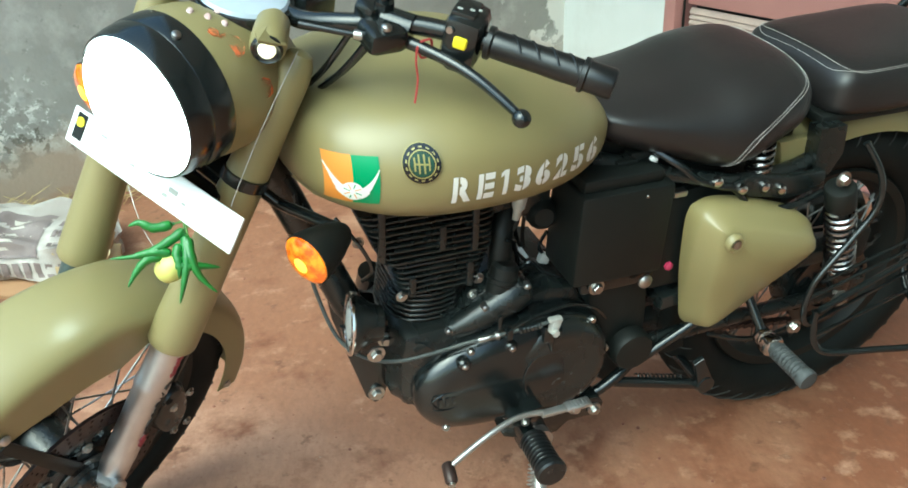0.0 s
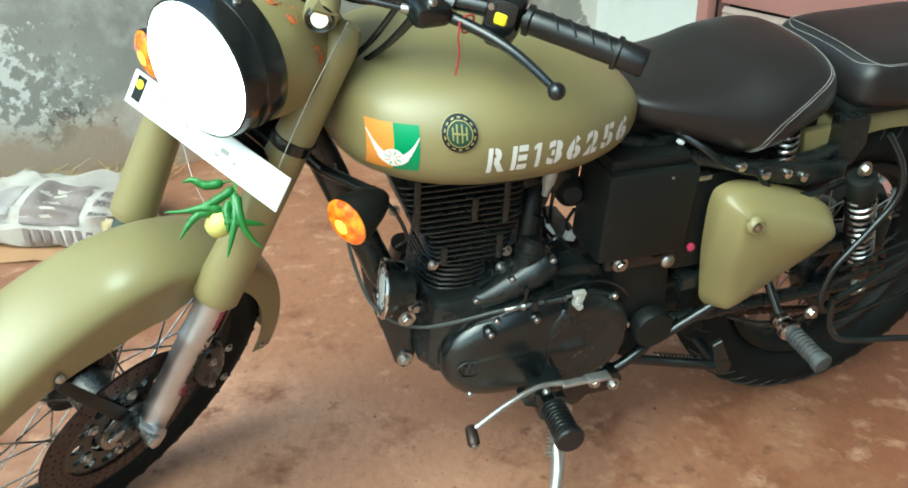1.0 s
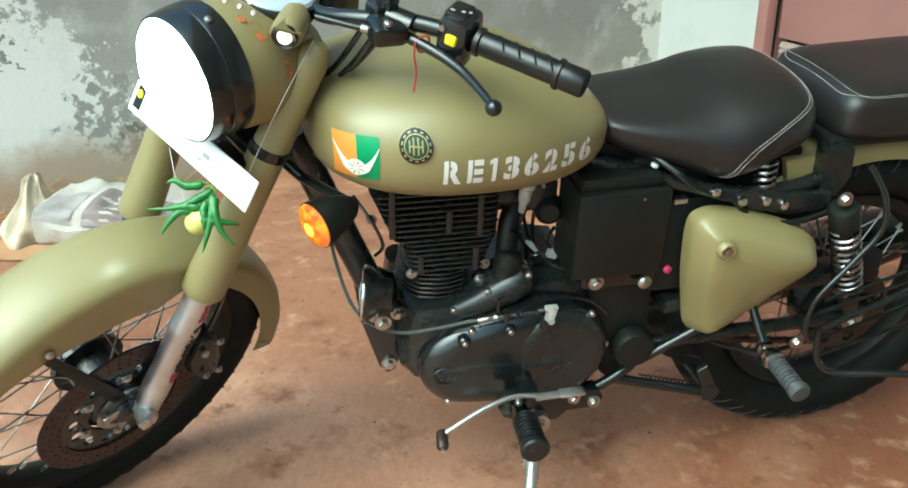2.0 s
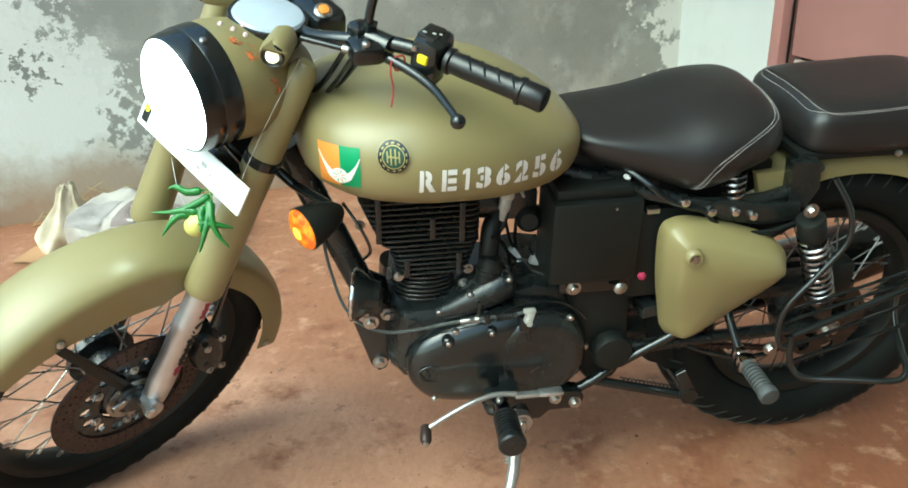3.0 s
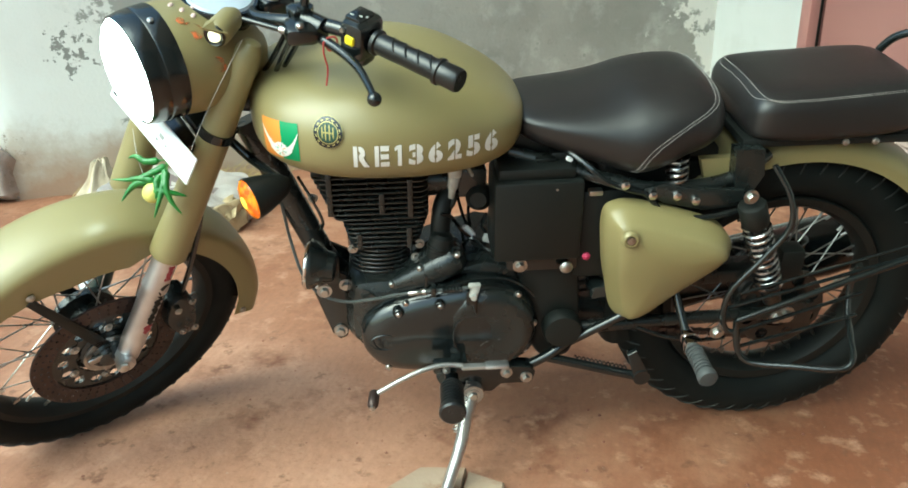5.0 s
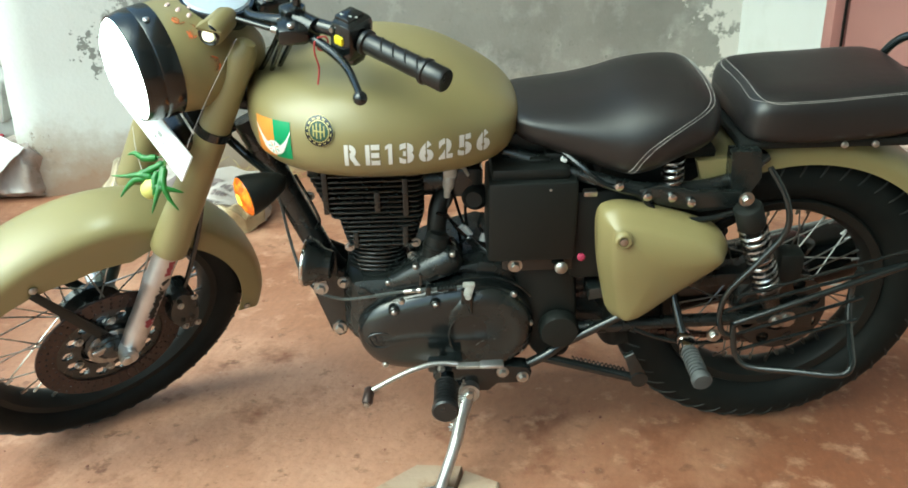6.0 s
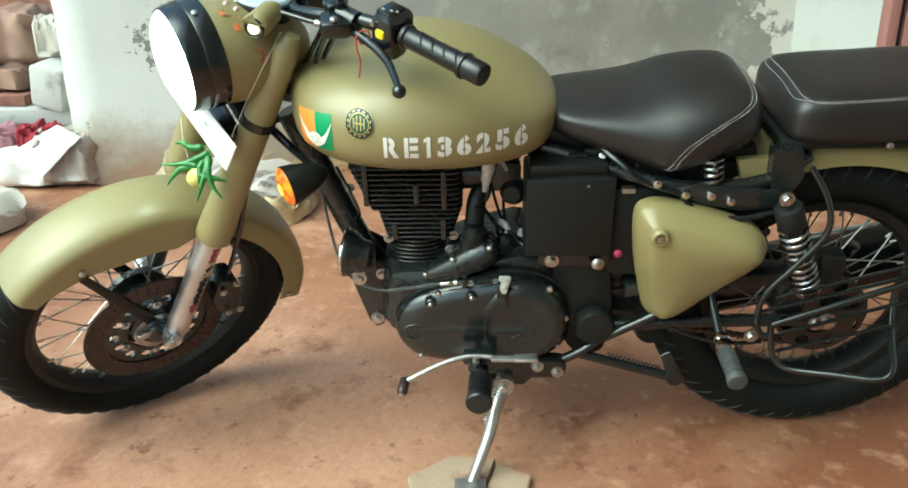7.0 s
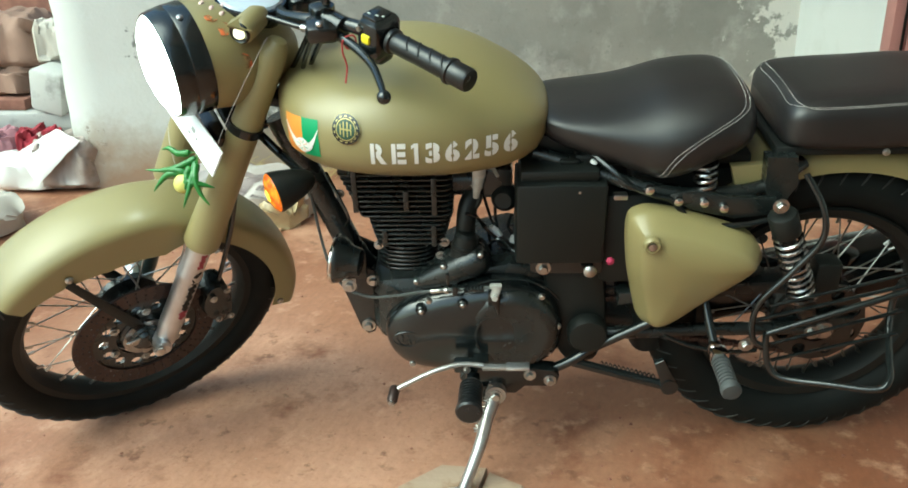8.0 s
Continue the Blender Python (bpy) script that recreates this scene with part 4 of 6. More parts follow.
# ---- engine ----
def fin(x0, x1, hw, z, th=0.0036, r=0.018):
    """One cooling fin: a thin plate with rounded corners."""
    cx, hx = (x0 + x1) / 2, (x1 - x0) / 2
    pts = []
    for sx, sy, a0 in ((1, 1, 0), (-1, 1, 90), (-1, -1, 180), (1, -1, 270)):
        for k in range(4):
            a = radians(a0 + 30 * k)
            pts.append((cx + sx * (hx - r) + r * math.cos(a), sy * (hw - r) + r * math.sin(a)))
    e = 0.0009
    def ringz(d, zz):
        return [(cx + (x - cx) * (1 - d / hx), y * (1 - d / hw), zz) for x, y in pts]
    return loft([ringz(e, z - th / 2), ringz(0, z - th / 2 + e), ringz(0, z + th / 2 - e), ringz(e, z + th / 2)])


def lerp(a, b, t):
    return a + (b - a) * t


engine = bp("engine", plate([(-0.150, 0.30), (-0.156, 0.345), (-0.148, 0.385), (-0.138, 0.400), (-0.035, 0.415), (0.02, 0.44), (0.10, 0.46), (0.15, 0.45), (0.2, 0.36), (0.17, 0.275), (-0.1, 0.262), (-0.14, 0.275)], -0.088, 0.10, 0.018)
            .join(rbox((-0.093, 0, 0.45), (0.085, 0.10, 0.09), 0.012)).join(rbox((-0.082, 0, 0.53), (0.11, 0.115, 0.09), 0.008)).join(rbox((-0.10, 0, 0.61), (0.16, 0.125, 0.09), 0.010))
            .join(rbox((-0.10, 0, 0.655), (0.15, 0.10, 0.03), 0.010)), SATIN, "black single-cylinder engine with cooling fins")
for k in range(9):
    t = k / 8
    part("cooling_fin", fin(lerp(-0.172, -0.206, t), -0.002, 0.090, 0.560 + 0.0103 * k), SATIN, engine)
for k in range(6):
    t = k / 5
    part("cooling_fin", fin(lerp(-0.146, -0.158, t), lerp(-0.020, -0.005, t), 0.084, 0.499 + 0.0098 * k), SATIN, engine)
for k in range(8):
    part("cooling_fin", fin(-0.146 - 0.0012 * (7 - k), -0.034, 0.078, 0.422 + 0.0090 * k, 0.0042, 0.046), SATIN, engine)
for x, z, h in ((-0.175, 0.612, 0.085), (-0.085, 0.592, 0.040), (-0.035, 0.600, 0.075), (-0.128, 0.512, 0.034), (-0.038, 0.516, 0.044)):
    part("fin_post", rbox((x, -0.089 if z > 0.55 else -0.083, z), (0.010, 0.008, h), 0.002), SATIN, engine)
for x, z in ((-0.142, 0.492), (-0.020, 0.497), (-0.028, 0.468), (0.045, 0.487), (-0.205, 0.600)):
    part("stud_nut", bolt((x, -0.074, z), (0, -1, 0), 0.006, 0.007), STEEL, engine)
part("inlet_rubber", tube(spline([(0.018, -0.066, 0.500), (0.020, -0.062, 0.535), (0.026, -0.050, 0.565), (0.045, -0.030, 0.590)], 5), 0.018, 20), MATT, engine, "dull black inlet rubber")
part("crankcase_shoulder", plate([(p.x, p.y) for p in spline([(-0.150, 0.285), (-0.162, 0.340), (-0.157, 0.405), (-0.143, 0.436), (-0.060, 0.442), (0.010, 0.436), (0.060, 0.400), (0.03, 0.32), (-0.06, 0.27)], 5, True)], -0.104, -0.02, 0.040, 0.004), SATIN, engine, "rounded black crankcase")
part("starter_case", tube(spline([(-0.092, -0.070, 0.405), (-0.078, -0.082, 0.413), (-0.050, -0.088, 0.425), (-0.015, -0.090, 0.443), (0.022, -0.090, 0.462), (0.044, -0.087, 0.472), (0.058, -0.083, 0.478)], 4), [lerp(a, b, k / 4) for a, b in ((0.006, 0.013), (0.013, 0.020), (0.020, 0.0265), (0.0265, 0.031), (0.031, 0.030), (0.030, 0.012)) for k in range(4)] + [0.012], 28), SATIN, engine, "satin black starter housing")
part("starter_flange", plate([(p.x, p.y) for p in spline([(-0.012, 0.482), (0.034, 0.500), (0.058, 0.480), (0.062, 0.440), (0.0, 0.405), (-0.090, 0.398), (-0.096, 0.412), (-0.055, 0.442)], 4, True)], -0.088, -0.05, 0.010, 0.004), SATIN, engine)
part("starter_motor", lathe([(0.018, -0.030), (0.0225, -0.026), (0.0225, 0.016), (0.0245, 0.018), (0.0245, 0.024), (0.0225, 0.026), (0.0215, 0.042), (0.016, 0.048), (0.004, 0.050)], (0.012, -0.086, 0.474), (0.22, 0.10, 1), 28), MATT, engine, "black starter motor barrel")
for x, y, z in ((-0.074, -0.094, 0.424), (-0.022, -0.108, 0.466), (0.046, -0.108, 0.490)):
    part("starter_screw", lathe([(0.0055, -0.006), (0.0055, 0.005), (0.003, 0.007)], (x, y, z), (0, -1, 0), 10), SPOKE, engine)
CVO = [(p.x, p.y) for p in spline([(-0.136, 0.322), (-0.127, 0.362), (-0.092, 0.395), (-0.047, 0.413), (0.0, 0.425), (0.07, 0.437), (0.132, 0.430), (0.176, 0.400), (0.198, 0.346), (0.193, 0.284), (0.154, 0.250), (0.086, 0.238), (-0.005, 0.234), (-0.086, 0.247), (-0.124, 0.280)], 6, True)]
rings = [[(x, y, z) for x, z in inset(CVO, d_)] for d_, y in ((0, -0.062), (0, -0.110), (0.0015, -0.117), (0.006, -0.126), (0.013, -0.133), (0.022, -0.138), (0.032, -0.142))]
base_in = inset(CVO, 0.032)
rings += [[(0.03 + (x - 0.03) * k, -0.142 - 0.006 * (1 - k ** 2), 0.335 + (z - 0.335) * k) for x, z in base_in] for k in (0.9, 0.75, 0.55, 0.3, 0.08)]
cover = bp("primary_cover", loft(rings), BLACK, "black engine primary cover with scuffs")
part("cover_joint", plate(inset(CVO, -0.003), -0.088, -0.080, 0.001), MATT, cover)
part("clutch_bulge", lathe([(0.094, -0.030), (0.091, -0.016), (0.085, -0.006), (0.077, -0.001), (0.069, 0.0010), (0.064, 0.0008), (0.058, -0.0004), (0.045, -0.0008), (0.02, -0.0006), (0.003, -0.0004)], (0.101, -0.1465, 0.335), (0, -1, 0), 64), SATIN, cover, "satin black clutch dome with a dished face")
part("clutch_lip", tube([(0.101 + 0.065 * math.cos(a), -0.1485, 0.335 + 0.065 * math.sin(a)) for a in [math.pi * (0.80 + 0.45 * k / 16) for k in range(17)]], [0.0006] + [0.0018] * 15 + [0.0006], 8), BLACK, cover)
part("lever_rib", tube(spline([(0.073, -0.140, 0.436), (0.074, -0.147, 0.410), (0.078, -0.149, 0.385)], 5), [0.011, 0.0105, 0.010, 0.009, 0.008, 0.007, 0.006, 0.005, 0.004, 0.003, 0.002], 12), BLACK, cover)
for x, z, l, a in ((0.080, 0.352, 0.010, 35), (0.090, 0.312, 0.009, 50), (0.099, 0.318, 0.006, 15), (0.110, 0.306, 0.005, 65), (0.122, 0.322, 0.004, 20)):
    part("scuff", rbox((x, -0.1462, z), (l, 0.0012, 0.0020), 0.0004, pose(0, 0, 0, 0, -a)), SCUFF, cover, "worn bare scuff")
part("emblem_rim", tube([(-0.092 + 0.027 * math.cos(a), -0.1432, 0.325 + 0.017 * math.sin(a)) for a in [2 * math.pi * k / 28 for k in range(28)]], 0.0014, 6, True), BLACK, cover)
for k in range(3):
    part("emblem_bar", rbox((-0.103 + 0.011 * k, -0.1432, 0.325), (0.006, 0.003, 0.017), 0.001), BLACK, cover)
part("casting_ridge", tube(spline([(-0.112, -0.126, 0.345), (-0.060, -0.133, 0.376), (0.000, -0.135, 0.397), (0.05, -0.136, 0.408)], 6), [0.0015] + [0.0035] * 17 + [0.0015], 8), BLACK, cover)
for x, z in ((-0.114, 0.340), (-0.050, 0.403), (0.158, 0.411), (0.190, 0.344), (0.173, 0.282), (0.02, 0.243), (-0.087, 0.256)):
    part("cover_screw", lathe([(0.0062, 0), (0.0062, 0.005), (0.0042, 0.008), (0.002, 0.008)], (x, -0.126, z), (0, -1, 0), 14), STEEL if x > -0.1 and x != -0.050 else SPOKE, cover)
for x, z in ((-0.064, 0.388), (0.013, 0.402)):
    boss = part("cover_boss", lathe([(0.012, 0), (0.011, 0.010), (0.0075, 0.014)], (x, -0.128, z), (0, -1, 0), 18), BLACK, cover)
    part("boss_screw", lathe([(0.0052, 0), (0.0052, 0.004), (0.003, 0.006)], (x, -0.141, z), (0, -1, 0), 12), SPOKE, boss)
arm = bp("clutch_arm", rbox((0.073, -0.158, 0.443), (0.015, 0.014, 0.026), 0.004, pose(0, 0, 0, 0, 14)).join(rbox((0.073, -0.158, 0.455), (0.022, 0.012, 0.008), 0.003)).join(lathe([(0.006, 0), (0.006, 0.007)], (0.071, -0.164, 0.436), (0, -1, 0), 6)), TAPM, "bright steel clutch release arm")
part("arm_stem", rbox((0.068, -0.150, 0.424), (0.018, 0.012, 0.032), 0.003), BLACK, arm)
cable = bp("clutch_cable", tube(spline([(-0.280, -0.02, 0.66), (-0.268, -0.02, 0.56), (-0.259, -0.03, 0.495), (-0.239, -0.06, 0.430), (-0.206, -0.086, 0.402), (-0.160, -0.105, 0.396), (-0.105, -0.122, 0.411), (-0.062, -0.136, 0.428), (-0.02, -0.147, 0.439), (0.03, -0.153, 0.446), (0.07, -0.157, 0.452)], 6), 0.0030, 8), GREYCAB, "black clutch cable")
part("cable_adjuster", lathe([(0.0046, 0), (0.0046, 0.026), (0.0068, 0.026), (0.0068, 0.032), (0.0038, 0.032), (0.0038, 0.052)], (-0.044, -0.141, 0.433), (0.95, -0.17, 0.19), 12), STEEL, cable)
part("cable_clip", rbox((0.0, -0.150, 0.443), (0.010, 0.018, 0.020), 0.003).join(rbox((-0.013, -0.146, 0.462), (0.006, 0.007, 0.026), 0.002)), BLACK, cable)
prof = [(0.004, 0)]
for k in range(6):
    prof += [(0.0070, 0.003 + k * 0.006), (0.0046, 0.006 + k * 0.006)]
part("cable_bellows", lathe(prof, (0.016, -0.152, 0.444), (1, -0.08, 0.10), 14), BLACK, cable)
part("oil_line", tube(spline([(0.010, -0.134, 0.430), (0.06, -0.134, 0.449), (0.115, -0.131, 0.452), (0.16, -0.126, 0.432), (0.19, -0.118, 0.398)], 6), 0.0026, 8), BLACK, cable)

# frame
frame_ob = bp("frame", tube([(-0.315, 0, 0.72), (-0.205, 0, 0.44), (-0.18, 0, 0.40)], 0.0245, 18).join(tube([(-0.33, 0, 0.76), (0.0, 0, 0.70), (0.18, 0, 0.68)], 0.019, 14)).join(lathe([(0.030, -0.09), (0.030, 0.09)], (-0.345, 0, 0.78), HEAD_AXIS, 20)), SATIN, "black tubular frame")
for s in (-1, 1):
    part("seat_rail", tube(spline([(0.14, s * 0.07, 0.675), (0.24, s * 0.095, 0.650), (0.36, s * 0.125, 0.625), (0.46, s * 0.12, 0.618), (0.54, s * 0.11, 0.63), (0.60, s * 0.085, 0.66)], 5), 0.0125, 12), SATIN, frame_ob)
    part("rear_downtube", tube(spline([(0.20, s * 0.085, 0.66), (0.235, s * 0.09, 0.50), (0.25, s * 0.09, 0.30), (0.235, s * 0.09, 0.24)], 5), 0.014, 12), SATIN, frame_ob)
    part("shock_bracket", plate([(0.522, 0.690), (0.572, 0.690), (0.580, 0.64), (0.562, 0.604), (0.534, 0.606), (0.526, 0.64)], s * 0.10, s * 0.132, 0.005), SATIN, frame_ob)
part("engine_plate", plate([(-0.230, 0.436), (-0.200, 0.440), (-0.152, 0.414), (-0.146, 0.380), (-0.158, 0.300), (-0.166, 0.274), (-0.180, 0.268), (-0.194, 0.284), (-0.222, 0.380)], -0.050, -0.042, 0.002), BLACK, frame_ob)
part("engine_plate", plate([(-0.230, 0.436), (-0.200, 0.440), (-0.152, 0.414), (-0.146, 0.380), (-0.158, 0.300), (-0.166, 0.274), (-0.180, 0.268), (-0.194, 0.284), (-0.222, 0.380)], 0.042, 0.050, 0.002), BLACK, frame_ob)
for x, z, r in ((-0.210, 0.397, 0.010), (-0.162, 0.397, 0.008), (-0.178, 0.290, 0.009)):
    part("plate_bolt", bolt((x, -0.050, z), (0, -1, 0), r, 0.010), STEEL, frame_ob)
part("rear_engine_plate", plate([(p.x, p.y) for p in spline([(0.165, 0.470), (0.262, 0.470), (0.274, 0.435), (0.284, 0.320), (0.272, 0.250), (0.245, 0.236), (0.210, 0.242), (0.180, 0.300), (0.168, 0.40)], 3, True)], -0.104, -0.060, 0.010), MATT, frame_ob)
part("pivot_boss", lathe([(0.038, 0), (0.038, 0.018), (0.034, 0.026), (0.02, 0.028)], (0.246, -0.110, 0.322), (0, -1, 0), 28), MATT, frame_ob)
part("cradle_tube", tube(spline([(0.10, -0.09, 0.235), (0.165, -0.115, 0.228), (0.22, -0.12, 0.255), (0.262, -0.11, 0.28)], 5), 0.010, 12), BLACK, frame_ob)
part("brace_tube", tube([(0.262, -0.125, 0.292), (0.346, -0.13, 0.345), (0.42, -0.13, 0.39)], 0.009, 12), BLACK, frame_ob)
stand2 = bp("centre_stand", tube([(0.222, -0.118, 0.250), (0.32, -0.124, 0.222), (0.412, -0.128, 0.195)], 0.0095, 12).join(tube([(0.41, -0.128, 0.200), (0.41, 0.128, 0.200)], 0.0095, 12)).join(tube([(0.235, 0.118, 0.262), (0.41, 0.128, 0.200)], 0.0095, 12)), BLACK, "folded black centre stand")
part("stand_lug", plate([(0.375, 0.262), (0.392, 0.272), (0.424, 0.212), (0.418, 0.190), (0.398, 0.192), (0.388, 0.225)], -0.142, -0.132, 0.002).join(lathe([(0.017, 0), (0.017, 0.012)], (0.409, -0.132, 0.205), (0, -1, 0), 18)), BLACK, stand2)
part("stand_spring", tube([(0.28 + 0.11 * k / 90, -0.108 + 0.006 * math.cos(k * 0.9), 0.235 - 0.035 * k / 90 + 0.006 * math.sin(k * 0.9)) for k in range(91)], 0.0014, 5), BLACK, stand2)
swing = bp("swingarm", tube([(0.25, -0.095, 0.30), (0.46, -0.105, 0.318), (0.70, -0.115, 0.328)], 0.013, 14).join(tube([(0.25, 0.095, 0.30), (0.46, 0.105, 0.318), (0.70, 0.115, 0.328)], 0.017, 14)).join(rbox((0.70, -0.115, 0.328), (0.08, 0.012, 0.05), 0.004)).join(rbox((0.70, 0.115, 0.328), (0.08, 0.012, 0.05), 0.004)), SATIN, "black swingarm")
part("axle_nut", bolt((0.685, -0.121, 0.328), (0, -1, 0), 0.012, 0.014), STEEL, swing)
part("swing_bolt", bolt((0.652, -0.150, 0.344), (0, -1, 0), 0.009, 0.01), STEEL, swing)
part("peg_hanger_wire", tube(spline([(0.387, -0.14, 0.329), (0.44, -0.145, 0.308), (0.50, -0.15, 0.298), (0.56, -0.145, 0.298)], 5), 0.004, 8), BLACK, swing)

# drive
part("sprocket", holed_ring(0.045, 0.088, 8, 1, 0.013, 0.006), BLACK, rear_wheel, "", Matrix.Translation((0, -0.080, 0)))
part("drum", lathe([(0.082, 0), (0.085, 0.01), (0.085, 0.045), (0.07, 0.052), (0.03, 0.056)], (0, -0.02, 0), (0, -1, 0), 36), SATIN, rear_wheel)
links = Geo()
for k in range(58):
    t = k / 57
    for dz in (0.046, -0.05):
        x = lerp(0.20, 0.685, t)
        z = lerp(0.345 + dz * 0.5, 0.328 + dz * 1.75, t)
        links.join(rbox((x, -0.08, z), (0.0075, 0.010 if k % 2 else 0.014, 0.008), 0))
tagged(bp("drive_chain", links, DISC, "oily drive chain"), kind="stuff")
bp("chain_guard", plate([(0.30, 0.405), (0.46, 0.425), (0.66, 0.432), (0.72, 0.420), (0.72, 0.405), (0.46, 0.398), (0.30, 0.378)], -0.112, -0.062, 0.004), SATIN, "black chain guard")
bp("rear_inner_guard", plate([(0.42, 0.40), (0.47, 0.60), (0.50, 0.61), (0.455, 0.40), (0.44, 0.36), (0.42, 0.36)], -0.07, 0.07, 0.004), MATT, "")
bp("brake_switch_box", rbox((0.660, -0.128, 0.458), (0.046, 0.044, 0.064), 0.008), MATT, "")

# rear suspension
def coil(p0, p1, r, wire, turns, seg=14):
    a, b, d = axes(Vector(p1) - Vector(p0))
    n = int(turns * seg)
    o, l = Vector(p0), (Vector(p1) - Vector(p0))
    return tube([o + l * (k / n) + r * (math.cos(2 * math.pi * k / seg) * a + math.sin(2 * math.pi * k / seg) * b) for k in range(n + 1)], wire, 7)


for s in (-1, 1):
    T, Bt = Vector((0.539, s * 0.178, 0.627)), Vector((0.645, s * 0.158, 0.355))
    d = (Bt - T).normalized()
    sh_ = bp("shock_absorber", lathe([(0.012, 0.03), (0.012, 0.26)], T, d, 18).join(lathe([(0.024, 0.186), (0.020, 0.20), (0.016, 0.255), (0.012, 0.26)], T, d, 20)), SATIN, "black rear shock absorber with chrome spring")
    part("upper_cap", lathe([(0.013, 0.017), (0.0225, 0.019), (0.0245, 0.022), (0.0245, 0.058), (0.023, 0.062), (0.02, 0.064)], T, d, 28), MATT, sh_)
    part("spring", coil(T + d * 0.064, T + d * 0.200, 0.0222, 0.0040, 9.6), SPRING, sh_, "chrome coil spring")
    part("spring_seat", lathe([(0.02, 0.198), (0.027, 0.200), (0.027, 0.206), (0.02, 0.208)], T, d, 24), SPRING, sh_)
    part("upper_nut", bolt(T + Vector((0, s * 0.004, 0)), (0, s, 0), 0.0088, 0.010), STEEL, sh_)
    part("lower_nut", bolt(Bt + Vector((0, s * 0.004, 0)), (0, s, 0), 0.0085, 0.010), STEEL, sh_)

# silencer and drum side on the far flank
exhaust = bp("exhaust", tube(spline([(-0.14, 0.10, 0.42), (-0.13, 0.15, 0.30), (-0.04, 0.16, 0.18), (0.2, 0.16, 0.15), (0.36, 0.165, 0.16)], 6), 0.021, 14), BLACK, "black exhaust pipe")
part("silencer", tube([(0.34, 0.165, 0.160), (0.38, 0.168, 0.176), (0.46, 0.17, 0.200), (0.90, 0.175, 0.290), (0.98, 0.175, 0.305), (0.995, 0.175, 0.308)], [0.022, 0.042, 0.066, 0.070, 0.060, 0.030], 24), BLACK, exhaust, "black silencer")
part("heat_shield", tube([(0.44, 0.13, 0.252), (0.48, 0.13, 0.262), (0.80, 0.135, 0.325), (0.84, 0.135, 0.333)], [0.012, 0.040, 0.040, 0.012], 16), BLACK, exhaust)

# left guard and carrier tubes
guard = bp("leg_guard", tube(spline([(0.573, -0.175, 0.681), (0.603, -0.195, 0.629), (0.611, -0.2, 0.573), (0.575, -0.2, 0.512), (0.530, -0.2, 0.449), (0.522, -0.2, 0.400), (0.532, -0.2, 0.362), (0.552, -0.2, 0.352)], 6), 0.0055, 10), BLACK, "black tubular wheel guard")
part("guard_bar", tube([(0.548, -0.208, 0.385), (0.69, -0.208, 0.442), (0.83, -0.208, 0.498), (0.93, -0.20, 0.54)], 0.006, 10), BLACK, guard)
part("guard_loop", tube(spline([(0.550, -0.200, 0.380), (0.553, -0.203, 0.350), (0.563, -0.208, 0.312), (0.587, -0.222, 0.296), (0.66, -0.252, 0.306), (0.725, -0.277, 0.316), (0.748, -0.270, 0.330), (0.760, -0.230, 0.345), (0.776, -0.170, 0.372), (0.782, -0.150, 0.42), (0.780, -0.165, 0.465)], 6), 0.006, 10), BLACK, guard)
for z0, z1, x0, x1, r in ((0.405, 0.520, 0.53, 0.92, 0.0035), (0.350, 0.425, 0.56, 0.78, 0.0035), (0.315, 0.375, 0.57, 0.78, 0.0035), (0.435, 0.545, 0.55, 0.92, 0.003)):
    part("guard_rod", tube([(x0, -0.195, z0), (x1, -0.195, z1)], r, 8), BLACK, guard)
for x, z in ((0.522, 0.347),):
    part("guard_bolt", bolt((x, -0.189, z), (0, -1, 0), 0.009, 0.01), STEEL, guard)

# footrests, gear lever, side stand
def footrest(p0, p1, name, label, fat=1.0, rubber=None):
    p0, p1 = Vector(p0), Vector(p1)
    d = (p1 - p0)
    n = d.length
    prof = [(0.010, 0.0), (0.0145 * fat, 0.004)]
    k = 0.010
    while k < n - 0.014:
        prof += [(0.0160 * fat, k), (0.0185 * fat, k + 0.0006), (0.0185 * fat, k + 0.0042), (0.0160 * fat, k + 0.0050), (0.0150 * fat, k + 0.0072)]
        k += 0.0078
    prof += [(0.0205 * fat, n - 0.012), (0.0205 * fat, n - 0.003), (0.018 * fat, n), (0.003, n + 0.001)]
    return bp(name, lathe(prof, p0, d, 22), rubber or GRIP, label)


fp = footrest((0.028, -0.200, 0.266), (0.0236, -0.285, 0.2686), "footrest", "black ribbed rubber footrest", 1.20)
part("peg_lug", rbox((0.030, -0.172, 0.254), (0.026, 0.070, 0.026), 0.006), BLACK, fp)
rp = footrest((0.473, -0.205, 0.328), (0.475, -0.294, 0.324), "pillion_footrest", "dusty grey ribbed pillion footrest on chrome lug", 0.88, GREYRUB)
part("peg_lug", rbox((0.475, -0.196, 0.326), (0.032, 0.030, 0.034), 0.007).join(rbox((0.470, -0.178, 0.332), (0.022, 0.022, 0.03), 0.005)), CHROME, rp)
part("peg_bracket", tube([(0.455, -0.13, 0.40), (0.464, -0.16, 0.36), (0.470, -0.18, 0.335)], 0.008, 10), BLACK, rp)
